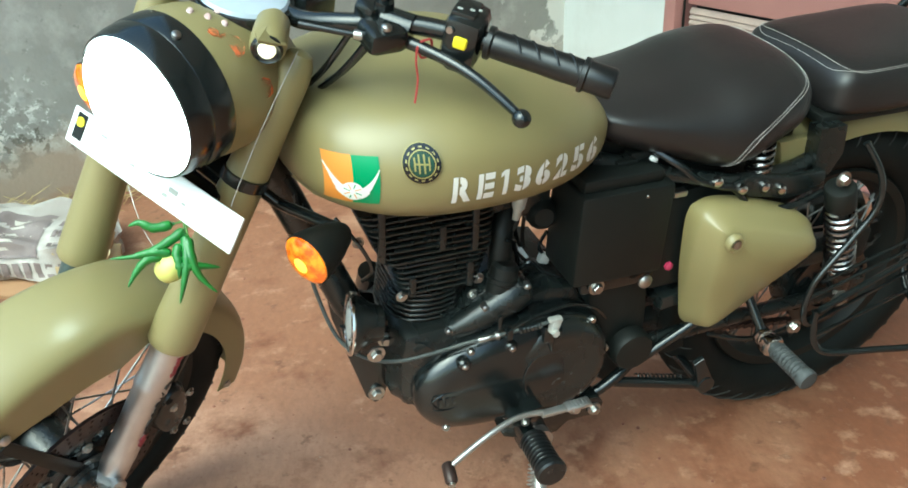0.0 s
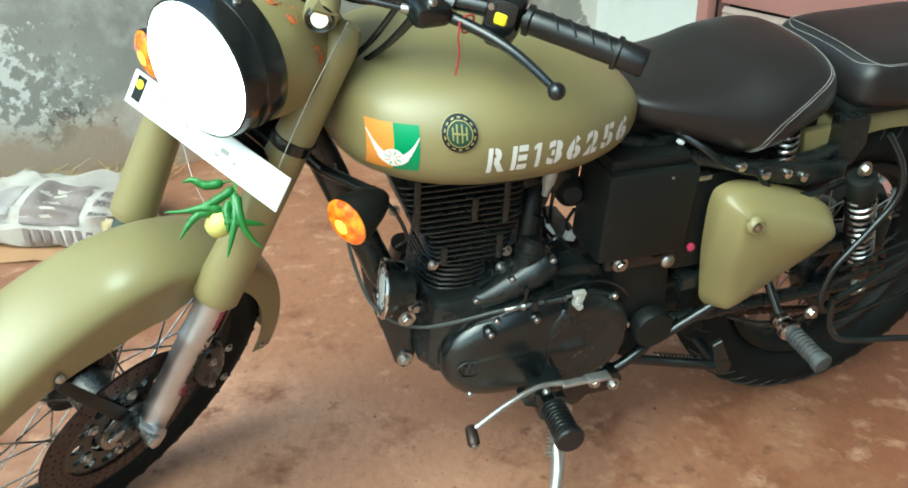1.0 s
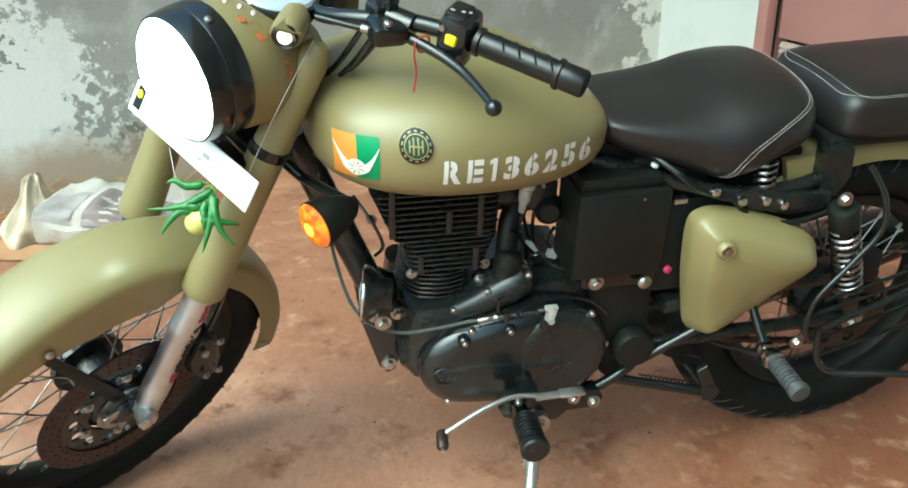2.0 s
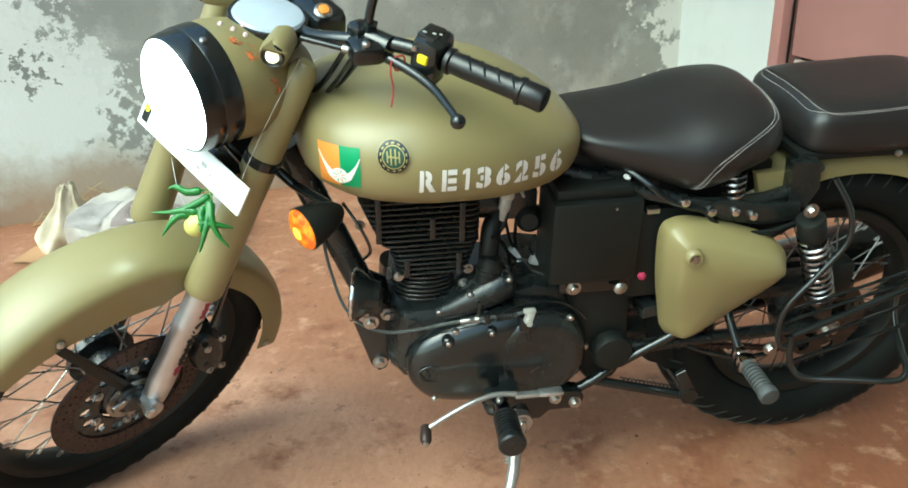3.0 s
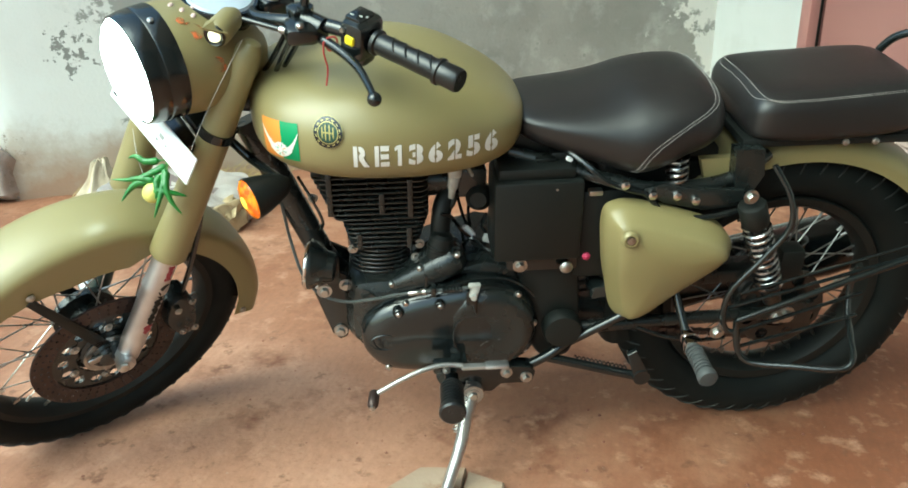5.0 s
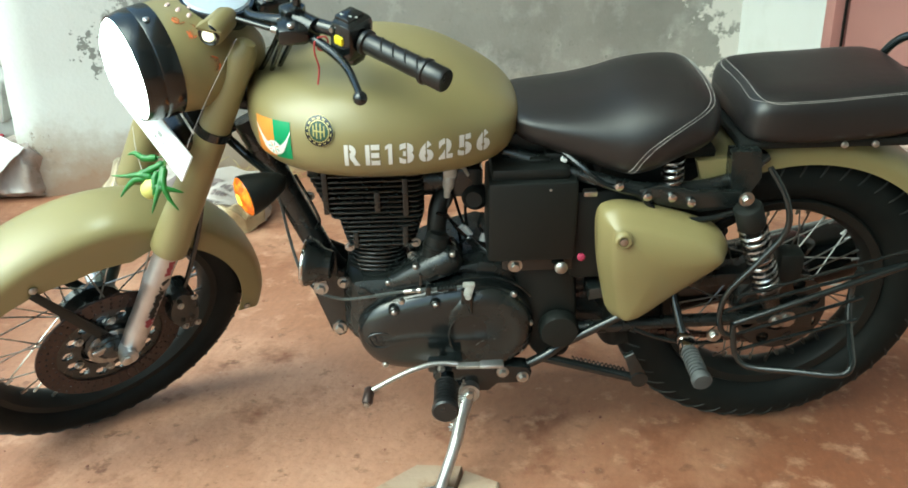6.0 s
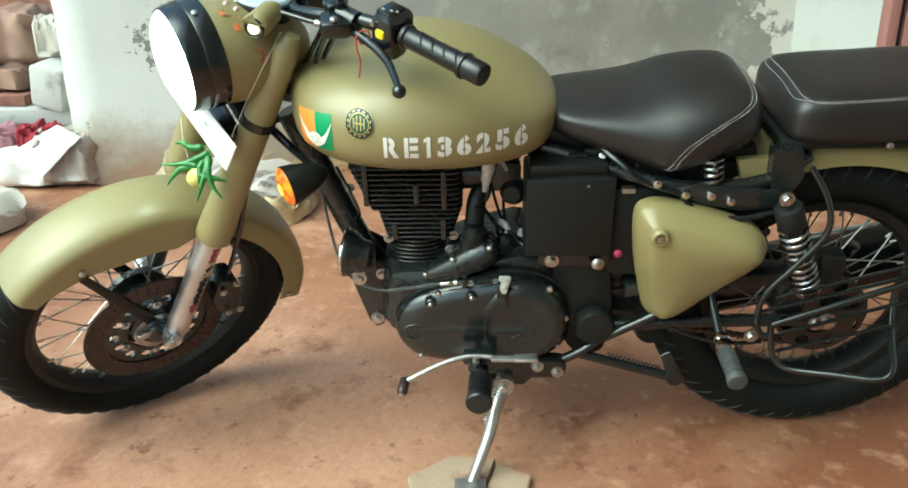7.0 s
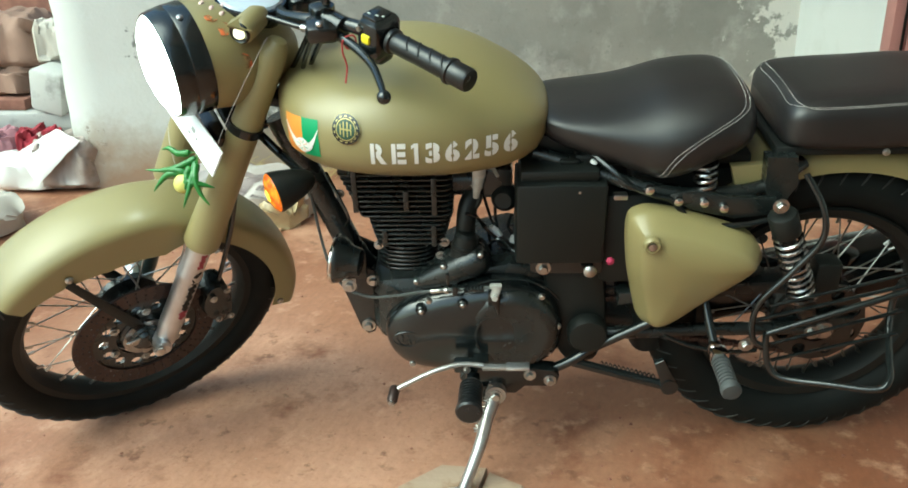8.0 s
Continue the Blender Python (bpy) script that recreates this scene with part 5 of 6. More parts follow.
bracket = bp("footrest_bracket", plate([(0.004, 0.228), (0.02, 0.252), (0.12, 0.255), (0.186, 0.246), (0.196, 0.232), (0.192, 0.216), (0.172, 0.208), (0.130, 0.208), (0.112, 0.190), (0.05, 0.194), (0.012, 0.212)], -0.142, -0.112, 0.003), BLACK, "black footrest bracket with bolts")
for x, z in ((0.139, 0.238), (0.178, 0.224)):
    part("bracket_bolt", bolt((x, -0.142, z), (0, -1, 0), 0.0080, 0.010), STEEL, bracket)
gear = bp("gear_lever", tube(spline([(-0.114, -0.214, 0.262), (-0.068, -0.205, 0.284), (-0.030, -0.198, 0.298), (0.010, -0.190, 0.303), (0.05, -0.190, 0.300)], 5), 0.0048, 10).join(rbox((0.09, -0.190, 0.296), (0.085, 0.014, 0.007), 0.002)), STANDM, "worn steel heel-and-toe gear lever")
part("toe_rubber", lathe([(0.008, 0), (0.010, 0.003), (0.010, 0.030), (0.007, 0.034)], (-0.114, -0.206, 0.262), (-0.12, -0.85, -0.2), 16), DISC, gear, "worn toe rubber")
part("toe_tip", lathe([(0.005, 0.033), (0.005, 0.038), (0.002, 0.039)], (-0.114, -0.206, 0.262), (-0.12, -0.85, -0.2), 12), STEEL, gear)
pad = Geo()
for k in range(6):
    pad.join(rbox((0.098 + 0.0062 * k, -0.190, 0.300), (0.0028, 0.016, 0.003), 0))
part("heel_pad", rbox((0.113, -0.190, 0.297), (0.044, 0.020, 0.006), 0.002).join(pad), ALU, gear, "knurled heel pad")
part("lever_clamp", rbox((0.020, -0.178, 0.292), (0.05, 0.026, 0.022), 0.005).join(rbox((0.045, -0.16, 0.285), (0.03, 0.03, 0.02), 0.004)), BLACK, gear)
part("clamp_bolt", bolt((0.019, -0.194, 0.294), (0, -1, 0), 0.005, 0.006), STEEL, gear)
SP, SF = Vector((0.073, -0.150, 0.200)), Vector((0.0094, -0.287, 0.0745))
mid = SP.lerp(SF, 0.55) + Vector((0.004, -0.004, 0.006))
sst = bp("side_stand", tube(spline([SP, SP.lerp(SF, 0.25), mid, SF], 6), [0.0135] * 6 + [0.0120] * 7 + [0.0110] * 6, 12).join(lathe([(0.020, -0.008), (0.020, 0.012)], SP, (0, -1, 0.1), 20)), STANDM, "polished side stand, folded out")
part("stand_bolt", bolt(SP + Vector((0, -0.012, 0.001)), (0, -1, 0.1), 0.009, 0.008), STEEL, sst)
part("stand_foot", plate([(-0.030, -0.016), (0.0, -0.022), (0.030, -0.014), (0.030, 0.014), (0.0, 0.022), (-0.030, 0.014)], 0, 0.008, 0.002).moved(Matrix.Translation(SF + Vector((-0.003, -0.004, 0.001))) @ Matrix.Rotation(-LEAN, 4, "X") @ Matrix.Rotation(radians(-90), 4, "X")), ALU, sst)
part("return_spring", coil(SP + Vector((-0.006, 0.006, 0.02)), SP.lerp(SF, 0.42) + Vector((-0.012, 0, 0.004)), 0.006, 0.0013, 16, 8), STEEL, sst)
part("stand_lug", rbox((0.058, -0.135, 0.195), (0.035, 0.03, 0.04), 0.006), BLACK, sst)

# battery box, wiring
box = bp("battery_box", rbox((0.186, -0.090, 0.567), (0.156, 0.100, 0.158), 0.007), MATT, "matt black battery box")
part("box_lid", rbox((0.182, -0.085, 0.655), (0.135, 0.085, 0.022), 0.006).join(rbox((0.20, -0.085, 0.668), (0.035, 0.03, 0.008), 0.003)), MATT, box)
part("box_rivet", lathe([(0.0025, 0), (0.002, 0.0015)], (0.215, -0.140, 0.632), (0, -1, 0), 10), STEEL, box)
part("box_bolt", lathe([(0.012, 0), (0.012, 0.004), (0.008, 0.008), (0.002, 0.009)], (0.242, -0.132, 0.469), (0, -1, 0), 20), STEEL, box)
part("box_bolt", bolt((0.159, -0.124, 0.4715), (0, -1, 0), 0.009, 0.010), STEEL, box)
part("red_knob", lathe([(0.003, 0), (0.0075, 0.004), (0.0075, 0.008), (0.003, 0.011)], (0.275, -0.136, 0.4955), (0, -1, 0.1), 7), BOOT, box, "pinkish-red cable boot")
part("box_bracket", rbox((0.20, -0.115, 0.470), (0.13, 0.01, 0.028), 0.002), BLACK, box)
for pts in (((0.046, -0.040, 0.625), (0.052, -0.030, 0.575), (0.064, -0.026, 0.525), (0.074, -0.026, 0.500)), ((0.088, -0.040, 0.640), (0.076, -0.030, 0.580), (0.074, -0.026, 0.530), (0.078, -0.026, 0.500)),
            ((0.078, -0.026, 0.478), (0.092, -0.030, 0.462), (0.112, -0.034, 0.450), (0.140, -0.05, 0.450)), ((0.104, -0.050, 0.540), (0.098, -0.040, 0.510), (0.106, -0.036, 0.492), (0.112, -0.036, 0.482)),
            ((0.030, -0.060, 0.560), (0.044, -0.052, 0.530), (0.060, -0.040, 0.500), (0.066, -0.040, 0.455)), ((0.020, -0.080, 0.560), (0.040, -0.068, 0.545), (0.056, -0.050, 0.510), (0.090, -0.040, 0.470)),
            ((0.060, -0.045, 0.470), (0.080, -0.050, 0.488), (0.100, -0.055, 0.470), (0.125, -0.070, 0.462))):
    bp("wire", tube(spline(pts, 6), 0.0032, 7), BLACK)
bp("white_connector", rbox((0.0755, -0.026, 0.489), (0.013, 0.012, 0.030), 0.002, pose(0, 0, 0, 0, -32)), WHITE, "white plastic connector")
bp("grey_connector", rbox((0.111, -0.036, 0.480), (0.018, 0.012, 0.018), 0.002, pose(0, 0, 0, 0, 20)), GREYP, "pale grey plastic connector")
bp("black_connector", rbox((0.092, -0.034, 0.470), (0.03, 0.02, 0.016), 0.003, pose(0, 0, 0, 0, 30)), MATT)
bp("rubber_boot", lathe([(0.022, 0), (0.026, 0.01), (0.024, 0.03), (0.015, 0.04)], (0.095, -0.03, 0.575), (-0.2, -1, 0.1), 20), MATT)
tap = bp("fuel_tap", rbox((0.045, -0.070, 0.642), (0.024, 0.020, 0.030), 0.006).join(lathe([(0.009, 0), (0.011, 0.004), (0.010, 0.022), (0.007, 0.028), (0.0055, 0.044)], (0.044, -0.070, 0.630), (-0.12, 0.05, -1), 18)).join(lathe([(0.008, 0), (0.0085, 0.006), (0.005, 0.008)], (0.045, -0.080, 0.645), (0.1, -1, 0), 16)).join(tube([(0.056, -0.068, 0.648), (0.070, -0.060, 0.640), (0.078, -0.056, 0.622)], [0.004, 0.004, 0.003], 8)), TAPM, "dull grey fuel tap")
part("fuel_hose", tube(spline([(0.048, -0.058, 0.590), (0.04, -0.06, 0.565), (0.02, -0.055, 0.55), (0.012, -0.04, 0.56)], 5), 0.005, 8), MATT, tap)
bp("throttle_body", rbox((0.075, -0.02, 0.605), (0.06, 0.07, 0.06), 0.010).join(lathe([(0.03, 0), (0.03, 0.05)], (0.045, -0.02, 0.60), (-1, 0, 0), 24)), SATIN, "black throttle body")
# added dark boxes: keep bright background from showing under tank and seat
bp("under_seat_filler", rbox((0.215, 0, 0.682), (0.17, 0.13, 0.045), 0.008).join(rbox((0.41, 0, 0.615), (0.20, 0.15, 0.06), 0.01)), MATT, "")
# added dark block: fills the gap so no lit floor shows through
bp("dark_gap_filler", rbox((0.32, 0.0, 0.36), (0.13, 0.12, 0.22), 0.02), SATIN, "")
bp("air_box", rbox((0.33, -0.03, 0.52), (0.15, 0.17, 0.19), 0.02), MATT, "black air box")
bp("white_clip", rbox((0.240, -0.104, 0.672), (0.012, 0.010, 0.008), 0.003, pose(0, 0, 0, 0, 25)), WHITE, "white plastic clip")
bp("battery_cable", tube(spline([(0.235, -0.10, 0.688), (0.27, -0.13, 0.668), (0.30, -0.14, 0.645), (0.34, -0.142, 0.628), (0.37, -0.142, 0.618), (0.40, -0.146, 0.585), (0.43, -0.15, 0.572), (0.49, -0.15, 0.572), (0.545, -0.145, 0.582)], 6), 0.0055, 8), BLACK)
bp("grey_plug", rbox((0.288, -0.115, 0.612), (0.024, 0.016, 0.010), 0.002), SPOKE)
HNC, HND = Vector((-0.216, -0.080, 0.465)), Vector((-0.982, 0.16, 0.10)).normalized()
horn = bp("horn", lathe([(0.018, -0.042), (0.026, -0.040), (0.03, -0.022), (0.042, -0.008), (0.046, 0.0), (0.046, 0.006), (0.043, 0.008)], HNC, HND, 32), SATIN, "round black horn with bright rim")
part("horn_face", lathe([(0.0435, 0.006), (0.041, 0.008), (0.036, 0.0065), (0.031, 0.009), (0.024, 0.0075), (0.018, 0.011), (0.004, 0.013)], HNC, HND, 32), GREYP, horn, "ridged pale grey horn face")
part("horn_rim", tube([HNC + HND * 0.007 + 0.0445 * (math.cos(2 * math.pi * k / 36) * axes(HND)[0] + math.sin(2 * math.pi * k / 36) * axes(HND)[1]) for k in range(36)], 0.0038, 8, True), CHROME, horn)
part("horn_bolt", bolt((-0.196, -0.118, 0.432), (0, -1, 0), 0.009, 0.010), STEEL, horn)
part("horn_bracket", rbox((-0.195, -0.06, 0.44), (0.05, 0.012, 0.06), 0.003), BLACK, horn)
bp("horn_wire", tube(spline([(-0.20, -0.07, 0.53), (-0.19, -0.09, 0.56), (-0.205, -0.085, 0.60), (-0.23, -0.05, 0.63)], 5), 0.003, 6), BLACK)

# body panels
SCO = [(p.x, p.y) for p in spline([(0.297, 0.580), (0.316, 0.604), (0.36, 0.604), (0.45, 0.578), (0.510, 0.551), (0.534, 0.514), (0.520, 0.480), (0.460, 0.417), (0.415, 0.368), (0.385, 0.347), (0.356, 0.345), (0.333, 0.370), (0.318, 0.425), (0.303, 0.497)], 6, True)]
rings = [[(x, y, z) for x, z in inset(SCO, d_)] for d_, y in ((0.004, -0.128), (0.0, -0.132), (0.0, -0.158), (0.002, -0.166), (0.006, -0.172), (0.017, -0.1935), (0.0205, -0.1985), (0.026, -0.2020), (0.034, -0.2055))]
cx, cz = 0.40, 0.51
rings += [[(cx + (x - cx) * k, -0.2055 - 0.008 * (1 - k ** 2.5), cz + (z - cz) * k) for x, z in inset(SCO, 0.034)] for k in (0.93, 0.8, 0.6, 0.35, 0.12)]
rings = [[(x, y + (0.04 if y < -0.15 else 0.01) * (lambda q: q * q * (3 - 2 * q))(min(1.0, max(0.0, (0.56 - z) / 0.22))), z) for x, y, z in r] for r in rings]
scov = bp("side_cover", loft(rings), OLIVE, "olive-green triangular side cover with lock")
part("cover_lock", lathe([(0.016, -0.004), (0.015, 0.003), (0.012, 0.006), (0.009, 0.0055), (0.008, 0.003), (0.002, 0.003)], (0.330, -0.2125, 0.571), (0, -1, 0), 28), OLIVE, scov)
part("lock_barrel", lathe([(0.007, 0), (0.007, 0.005), (0.002, 0.006)], (0.330, -0.2145, 0.571), (0, -1, 0), 18).join(rbox((0.330, -0.2205, 0.571), (0.002, 0.002, 0.008), 0)), STEEL, scov)
bp("fender_strap", plate([(0.472, 0.662), (0.535, 0.665), (0.545, 0.615), (0.49, 0.605)], -0.105, -0.09, 0.003), OLIVE, "olive-green fender flank")
for s in (-1, 1):
    bp("seat_spring", coil((0.430, s * 0.118, 0.614), (0.426, s * 0.116, 0.676), 0.0185, 0.0034, 5.0), SPRING, "chrome seat spring")
    bp("spring_base", lathe([(0.012, 0), (0.02, 0.004), (0.02, 0.016), (0.012, 0.02)], (0.431, s * 0.118, 0.594), (0, 0, 1), 18), STEEL)
for x, z in ((0.380, 0.618), (0.4234, 0.6147), (0.458, 0.604), (0.330, 0.640)):
    bp("rail_nut", lathe([(0.0080, 0), (0.0088, 0.004), (0.0075, 0.009), (0.003, 0.011)], (x, -0.142, z), (0, -1, 0), 14), CHROME)
bp("rail_plate", plate([(0.362, 0.626), (0.40, 0.636), (0.47, 0.622), (0.545, 0.618), (0.55, 0.588), (0.48, 0.580), (0.40, 0.598)], -0.142, -0.13, 0.003), SATIN, "")


def seat_point(rows, x, deg, et, eb, ew, lift=0.0009):
    w, zt, zb, zc = station(rows, x)
    c, s = math.cos(radians(deg)), math.sin(radians(deg))
    p = Vector((x, w * math.copysign(abs(c) ** ew, c), zc + ((zt - zc) * abs(s) ** et if s > 0 else -(zc - zb) * abs(s) ** eb)))
    o = Vector((x, 0, zc))
    return p + (p - o).normalized() * lift


def stitched(rows, path, exps, seat_ob, dx):
    """Two rows of short stitches along a path of (x, angle) on a seat."""
    for k in (-1, 1):
        g = Geo()
        pts = [seat_point(rows, p.x + k * dx * math.cos(p.z), p.y + k * 1.7 * math.sin(p.z), *exps) for p in spline(path, 16)]
        for i in range(0, len(pts) - 1, 1):
            a, b = pts[i], pts[i + 1]
            g.join(tube([a.lerp(b, 0.14), b.lerp(a, 0.14)], 0.00043, 4))
        tagged(part("stitching", g, THREAD, seat_ob, "white double stitching"), kind="stuff")


half = [(0.346, 218, 0.2), (0.352, 202, 0.4), (0.363, 184, 0.8), (0.398, 172, 0.95), (0.429, 165, 0.95), (0.459, 156.5, 0.8), (0.478, 145, 0.4), (0.485, 129, 0.1), (0.486, 108, 0), (0.485, 90, 0)]
stitched(SEAT, half + [(x, 180 - a, -t) for x, a, t in reversed(half[:-1])], (0.90, 0.75, 0.72), seat, 0.0044)
H2 = math.pi / 2
side = [(0.562, 90, 0), (0.561, 100, 0), (0.561, 112, 0), (0.564, 125, 0.3), (0.574, 138, 0.8), (0.594, 146, H2), (0.647, 147.5, H2), (0.702, 146, H2), (0.756, 146, H2), (0.85, 145, H2)]
stitched(PILL, side, (0.5, 0.5, 0.42), pillion, 0.0044)
stitched(PILL, [(x, 180 - a, -t) for x, a, t in side], (0.5, 0.5, 0.42), pillion, 0.0044)
for x, z in ((0.713, 0.697), (0.766, 0.697)):
    bp("seat_bolt", lathe([(0.006, 0), (0.006, 0.004), (0.003, 0.006)], (x, -0.128, z), (0, -1, 0), 14), STEEL)
bp("seat_pan", rbox((0.36, 0, 0.668), (0.30, 0.18, 0.02), 0.006).join(rbox((0.70, 0, 0.69), (0.32, 0.22, 0.018), 0.006)), MATT, "")
bp("grab_rail", tube(spline([(0.86, -0.10, 0.69), (0.862, -0.10, 0.76), (0.885, -0.07, 0.815), (0.93, 0, 0.84), (0.885, 0.07, 0.815), (0.862, 0.10, 0.76), (0.86, 0.10, 0.69)], 6), 0.008, 10), BLACK, "black grab rail")
bp("tank_seam", tube([Vector(tank_point(x, station(TANK, x)[2] + 0.008, 0.0)) for x in [-0.285 + 0.0215 * i for i in range(21)]], 0.0032, 8), OLIVE, "")


# ---- tank decals ----
def on_tank(pts, faces, lift):
    return Geo().add([tank_point(x, z, lift) for x, z in pts], faces)


def patch(corner, nu=14, nv=12, lift=0.0009):
    """A four-cornered patch laid on the tank; corners (x, z): top left, top right, bottom right, bottom left."""
    tl, tr, br, bl = [Vector(c) for c in corner]
    pts = [tuple(tl.lerp(tr, u / nu).lerp(bl.lerp(br, u / nu), v / nv)) for v in range(nv + 1) for u in range(nu + 1)]
    f = [(v * (nu + 1) + u, v * (nu + 1) + u + 1, (v + 1) * (nu + 1) + u + 1, (v + 1) * (nu + 1) + u) for v in range(nv) for u in range(nu)]
    return on_tank(pts, f, lift)


def blob(cx, cz, rx, rz, lift, n=28, rings_=4):
    pts, f = [(cx, cz)], []
    for k in range(1, rings_ + 1):
        pts += [(cx + rx * k / rings_ * math.cos(2 * math.pi * j / n), cz + rz * k / rings_ * math.sin(2 * math.pi * j / n)) for j in range(n)]
    f += [(0, 1 + j, 1 + (j + 1) % n) for j in range(n)]
    for k in range(1, rings_):
        f += [(1 + (k - 1) * n + j, 1 + k * n + j, 1 + k * n + (j + 1) % n, 1 + (k - 1) * n + (j + 1) % n) for j in range(n)]
    return on_tank(pts, f, lift)


def strip(path, w0, lift):
    """A band along a path of (x, z, half width) on the tank."""
    pts, f = [], []
    for i, (x, z, w) in enumerate(path):
        a, b = path[max(i - 1, 0)], path[min(i + 1, len(path) - 1)]
        t = Vector((b[0] - a[0], b[1] - a[1])).normalized()
        pts += [(x - t.y * w * w0, z + t.x * w * w0), (x + t.y * w * w0, z - t.x * w * w0)]
        if i:
            f.append((2 * i - 2, 2 * i - 1, 2 * i + 1, 2 * i))
    return on_tank(pts, f, lift)


FTL, FTR, FBR, FBL = (-0.264, 0.788), (-0.206, 0.790), (-0.2065, 0.728), (-0.262, 0.724)
mid_t, mid_b = Vector(FTL).lerp(Vector(FTR), 0.5), Vector(FBL).lerp(Vector(FBR), 0.5)
flag = part("flag_decal", patch((FTL, tuple(mid_t), tuple(mid_b), FBL)), ORANGE, tank, "orange half of a two-colour decal")
part("flag_green", patch((tuple(mid_t), FTR, FBR, tuple(mid_b))), GREEN, tank, "green half of a two-colour decal")
wcx, wcz = -0.2345, 0.757
for s in (-1, 1):
    for k in range(5):
        path = []
        for i in range(9):
            t = i / 8
            path.append((wcx + s * (0.004 + (0.0245 - 0.0028 * k) * t ** 0.85), wcz - 0.011 - 0.0025 * k + (0.026 - 0.0050 * k) * t ** 1.7 + 0.004 * t, 0.0021 * (1 - 0.75 * t ** 2)))
        part("wing_feather", strip(path, 1.0, 0.0016 + 0.0002 * k), DECALW, tank)
part("wing_disc", blob(wcx, wcz - 0.012, 0.0115, 0.0125, 0.0030), DECALW, tank)
for k in range(4):
    part("disc_bar", strip([(wcx + 0.0095 * math.cos(a), wcz - 0.012 + 0.0105 * math.sin(a), 0.0006) for a in (0.5 + 0.78 * k, 0.5 + 0.78 * k + math.pi)], 1.0, 0.0036), GREEN if k % 2 else ORANGE, tank)
part("disc_hub", blob(wcx, wcz - 0.012, 0.0030, 0.0032, 0.0040), DECALW, tank)
BX, BZ, BR = -0.159, 0.782, 0.0230
badge = part("tank_badge", blob(BX, BZ, BR, BR, 0.0020), GOLD, tank, "round black and gold tank badge")
part("badge_field", blob(BX, BZ, BR * 0.965, BR * 0.965, 0.0026), BLACK, tank)
part("badge_ring", strip([(BX + BR * 0.66 * math.cos(a), BZ + BR * 0.66 * math.sin(a), 0.0007) for a in [2 * math.pi * k / 32 for k in range(33)]], 1.0, 0.0032), GOLD, tank)
part("badge_centre", blob(BX, BZ, BR * 0.60, BR * 0.60, 0.0030), GREENB, tank)
for k in range(14):
    a = 2 * math.pi * (k + 0.5) / 14
    part("badge_dash", strip([(BX + BR * 0.80 * math.cos(a - 0.11), BZ + BR * 0.80 * math.sin(a - 0.11), 0.0008), (BX + BR * 0.80 * math.cos(a + 0.11), BZ + BR * 0.80 * math.sin(a + 0.11), 0.0008)], 1.0, 0.0034), GOLD, tank)
for x0, z0, x1, z1 in ((-0.0085, -0.007, -0.0085, 0.008), (-0.0035, -0.010, -0.0035, 0.011), (0.0025, -0.010, 0.0025, 0.011), (0.008, -0.007, 0.008, 0.008), (-0.0085, 0.001, 0.008, 0.0)):
    part("badge_bar", strip([(BX + x0, BZ + z0, 0.0010), (BX + (x0 + x1) / 2, BZ + (z0 + z1) / 2, 0.0010), (BX + x1, BZ + z1, 0.0010)], 1.0, 0.0036), GOLD, tank)


def stencil(ch, x0, z0, size, wide, slant):
    """One stencilled character on the tank: the built-in font, cut by a narrow bridge."""
    cu = bpy.data.curves.new("glyph", "FONT")
    cu.body, cu.size, cu.offset, cu.resolution_u = ch, 1.0, 0.050, 5
    ob = bpy.data.objects.new("glyph", cu)
    me = ob.to_mesh()
    bm = bmesh.new()
    bm.from_mesh(me)
    ob.to_mesh_clear()
    bpy.data.objects.remove(ob)
    bpy.data.curves.remove(cu)
    xs, ys = [v.co.x for v in bm.verts], [v.co.y for v in bm.verts]
    a, b, lo, hi = min(xs), max(xs), min(ys), max(ys)
    for v in bm.verts:
        v.co = Vector(((v.co.x - a) / (b - a), (v.co.y - lo) / (hi - lo), 0))
    gap = {"R": 0.30, "E": 0.34, "1": None}.get(ch, 0.5)
    for c in [k / 6 for k in range(1, 6)] + ([gap - 0.045, gap + 0.045] if gap else []):
        bmesh.ops.bisect_plane(bm, geom=bm.verts[:] + bm.edges[:] + bm.faces[:], plane_co=(c, 0, 0), plane_no=(1, 0, 0))
    for c in [k / 6 for k in range(1, 6)]:
        bmesh.ops.bisect_plane(bm, geom=bm.verts[:] + bm.edges[:] + bm.faces[:], plane_co=(0, c, 0), plane_no=(0, 1, 0))
    if gap:
        cut = [f for f in bm.faces if abs(f.calc_center_median().x - gap) < 0.045]
        bmesh.ops.delete(bm, geom=cut, context="FACES")
    g = Geo()
    bm.verts.ensure_lookup_table()
    bm.verts.index_update()
    g.add([tank_point(x0 + wide * v.co.x + 0.015 * size * v.co.y, z0 + slant * wide * v.co.x + size * v.co.y, 0.0011) for v in bm.verts], [[v.index for v in f.verts] for f in bm.faces])
    bm.free()
    return g


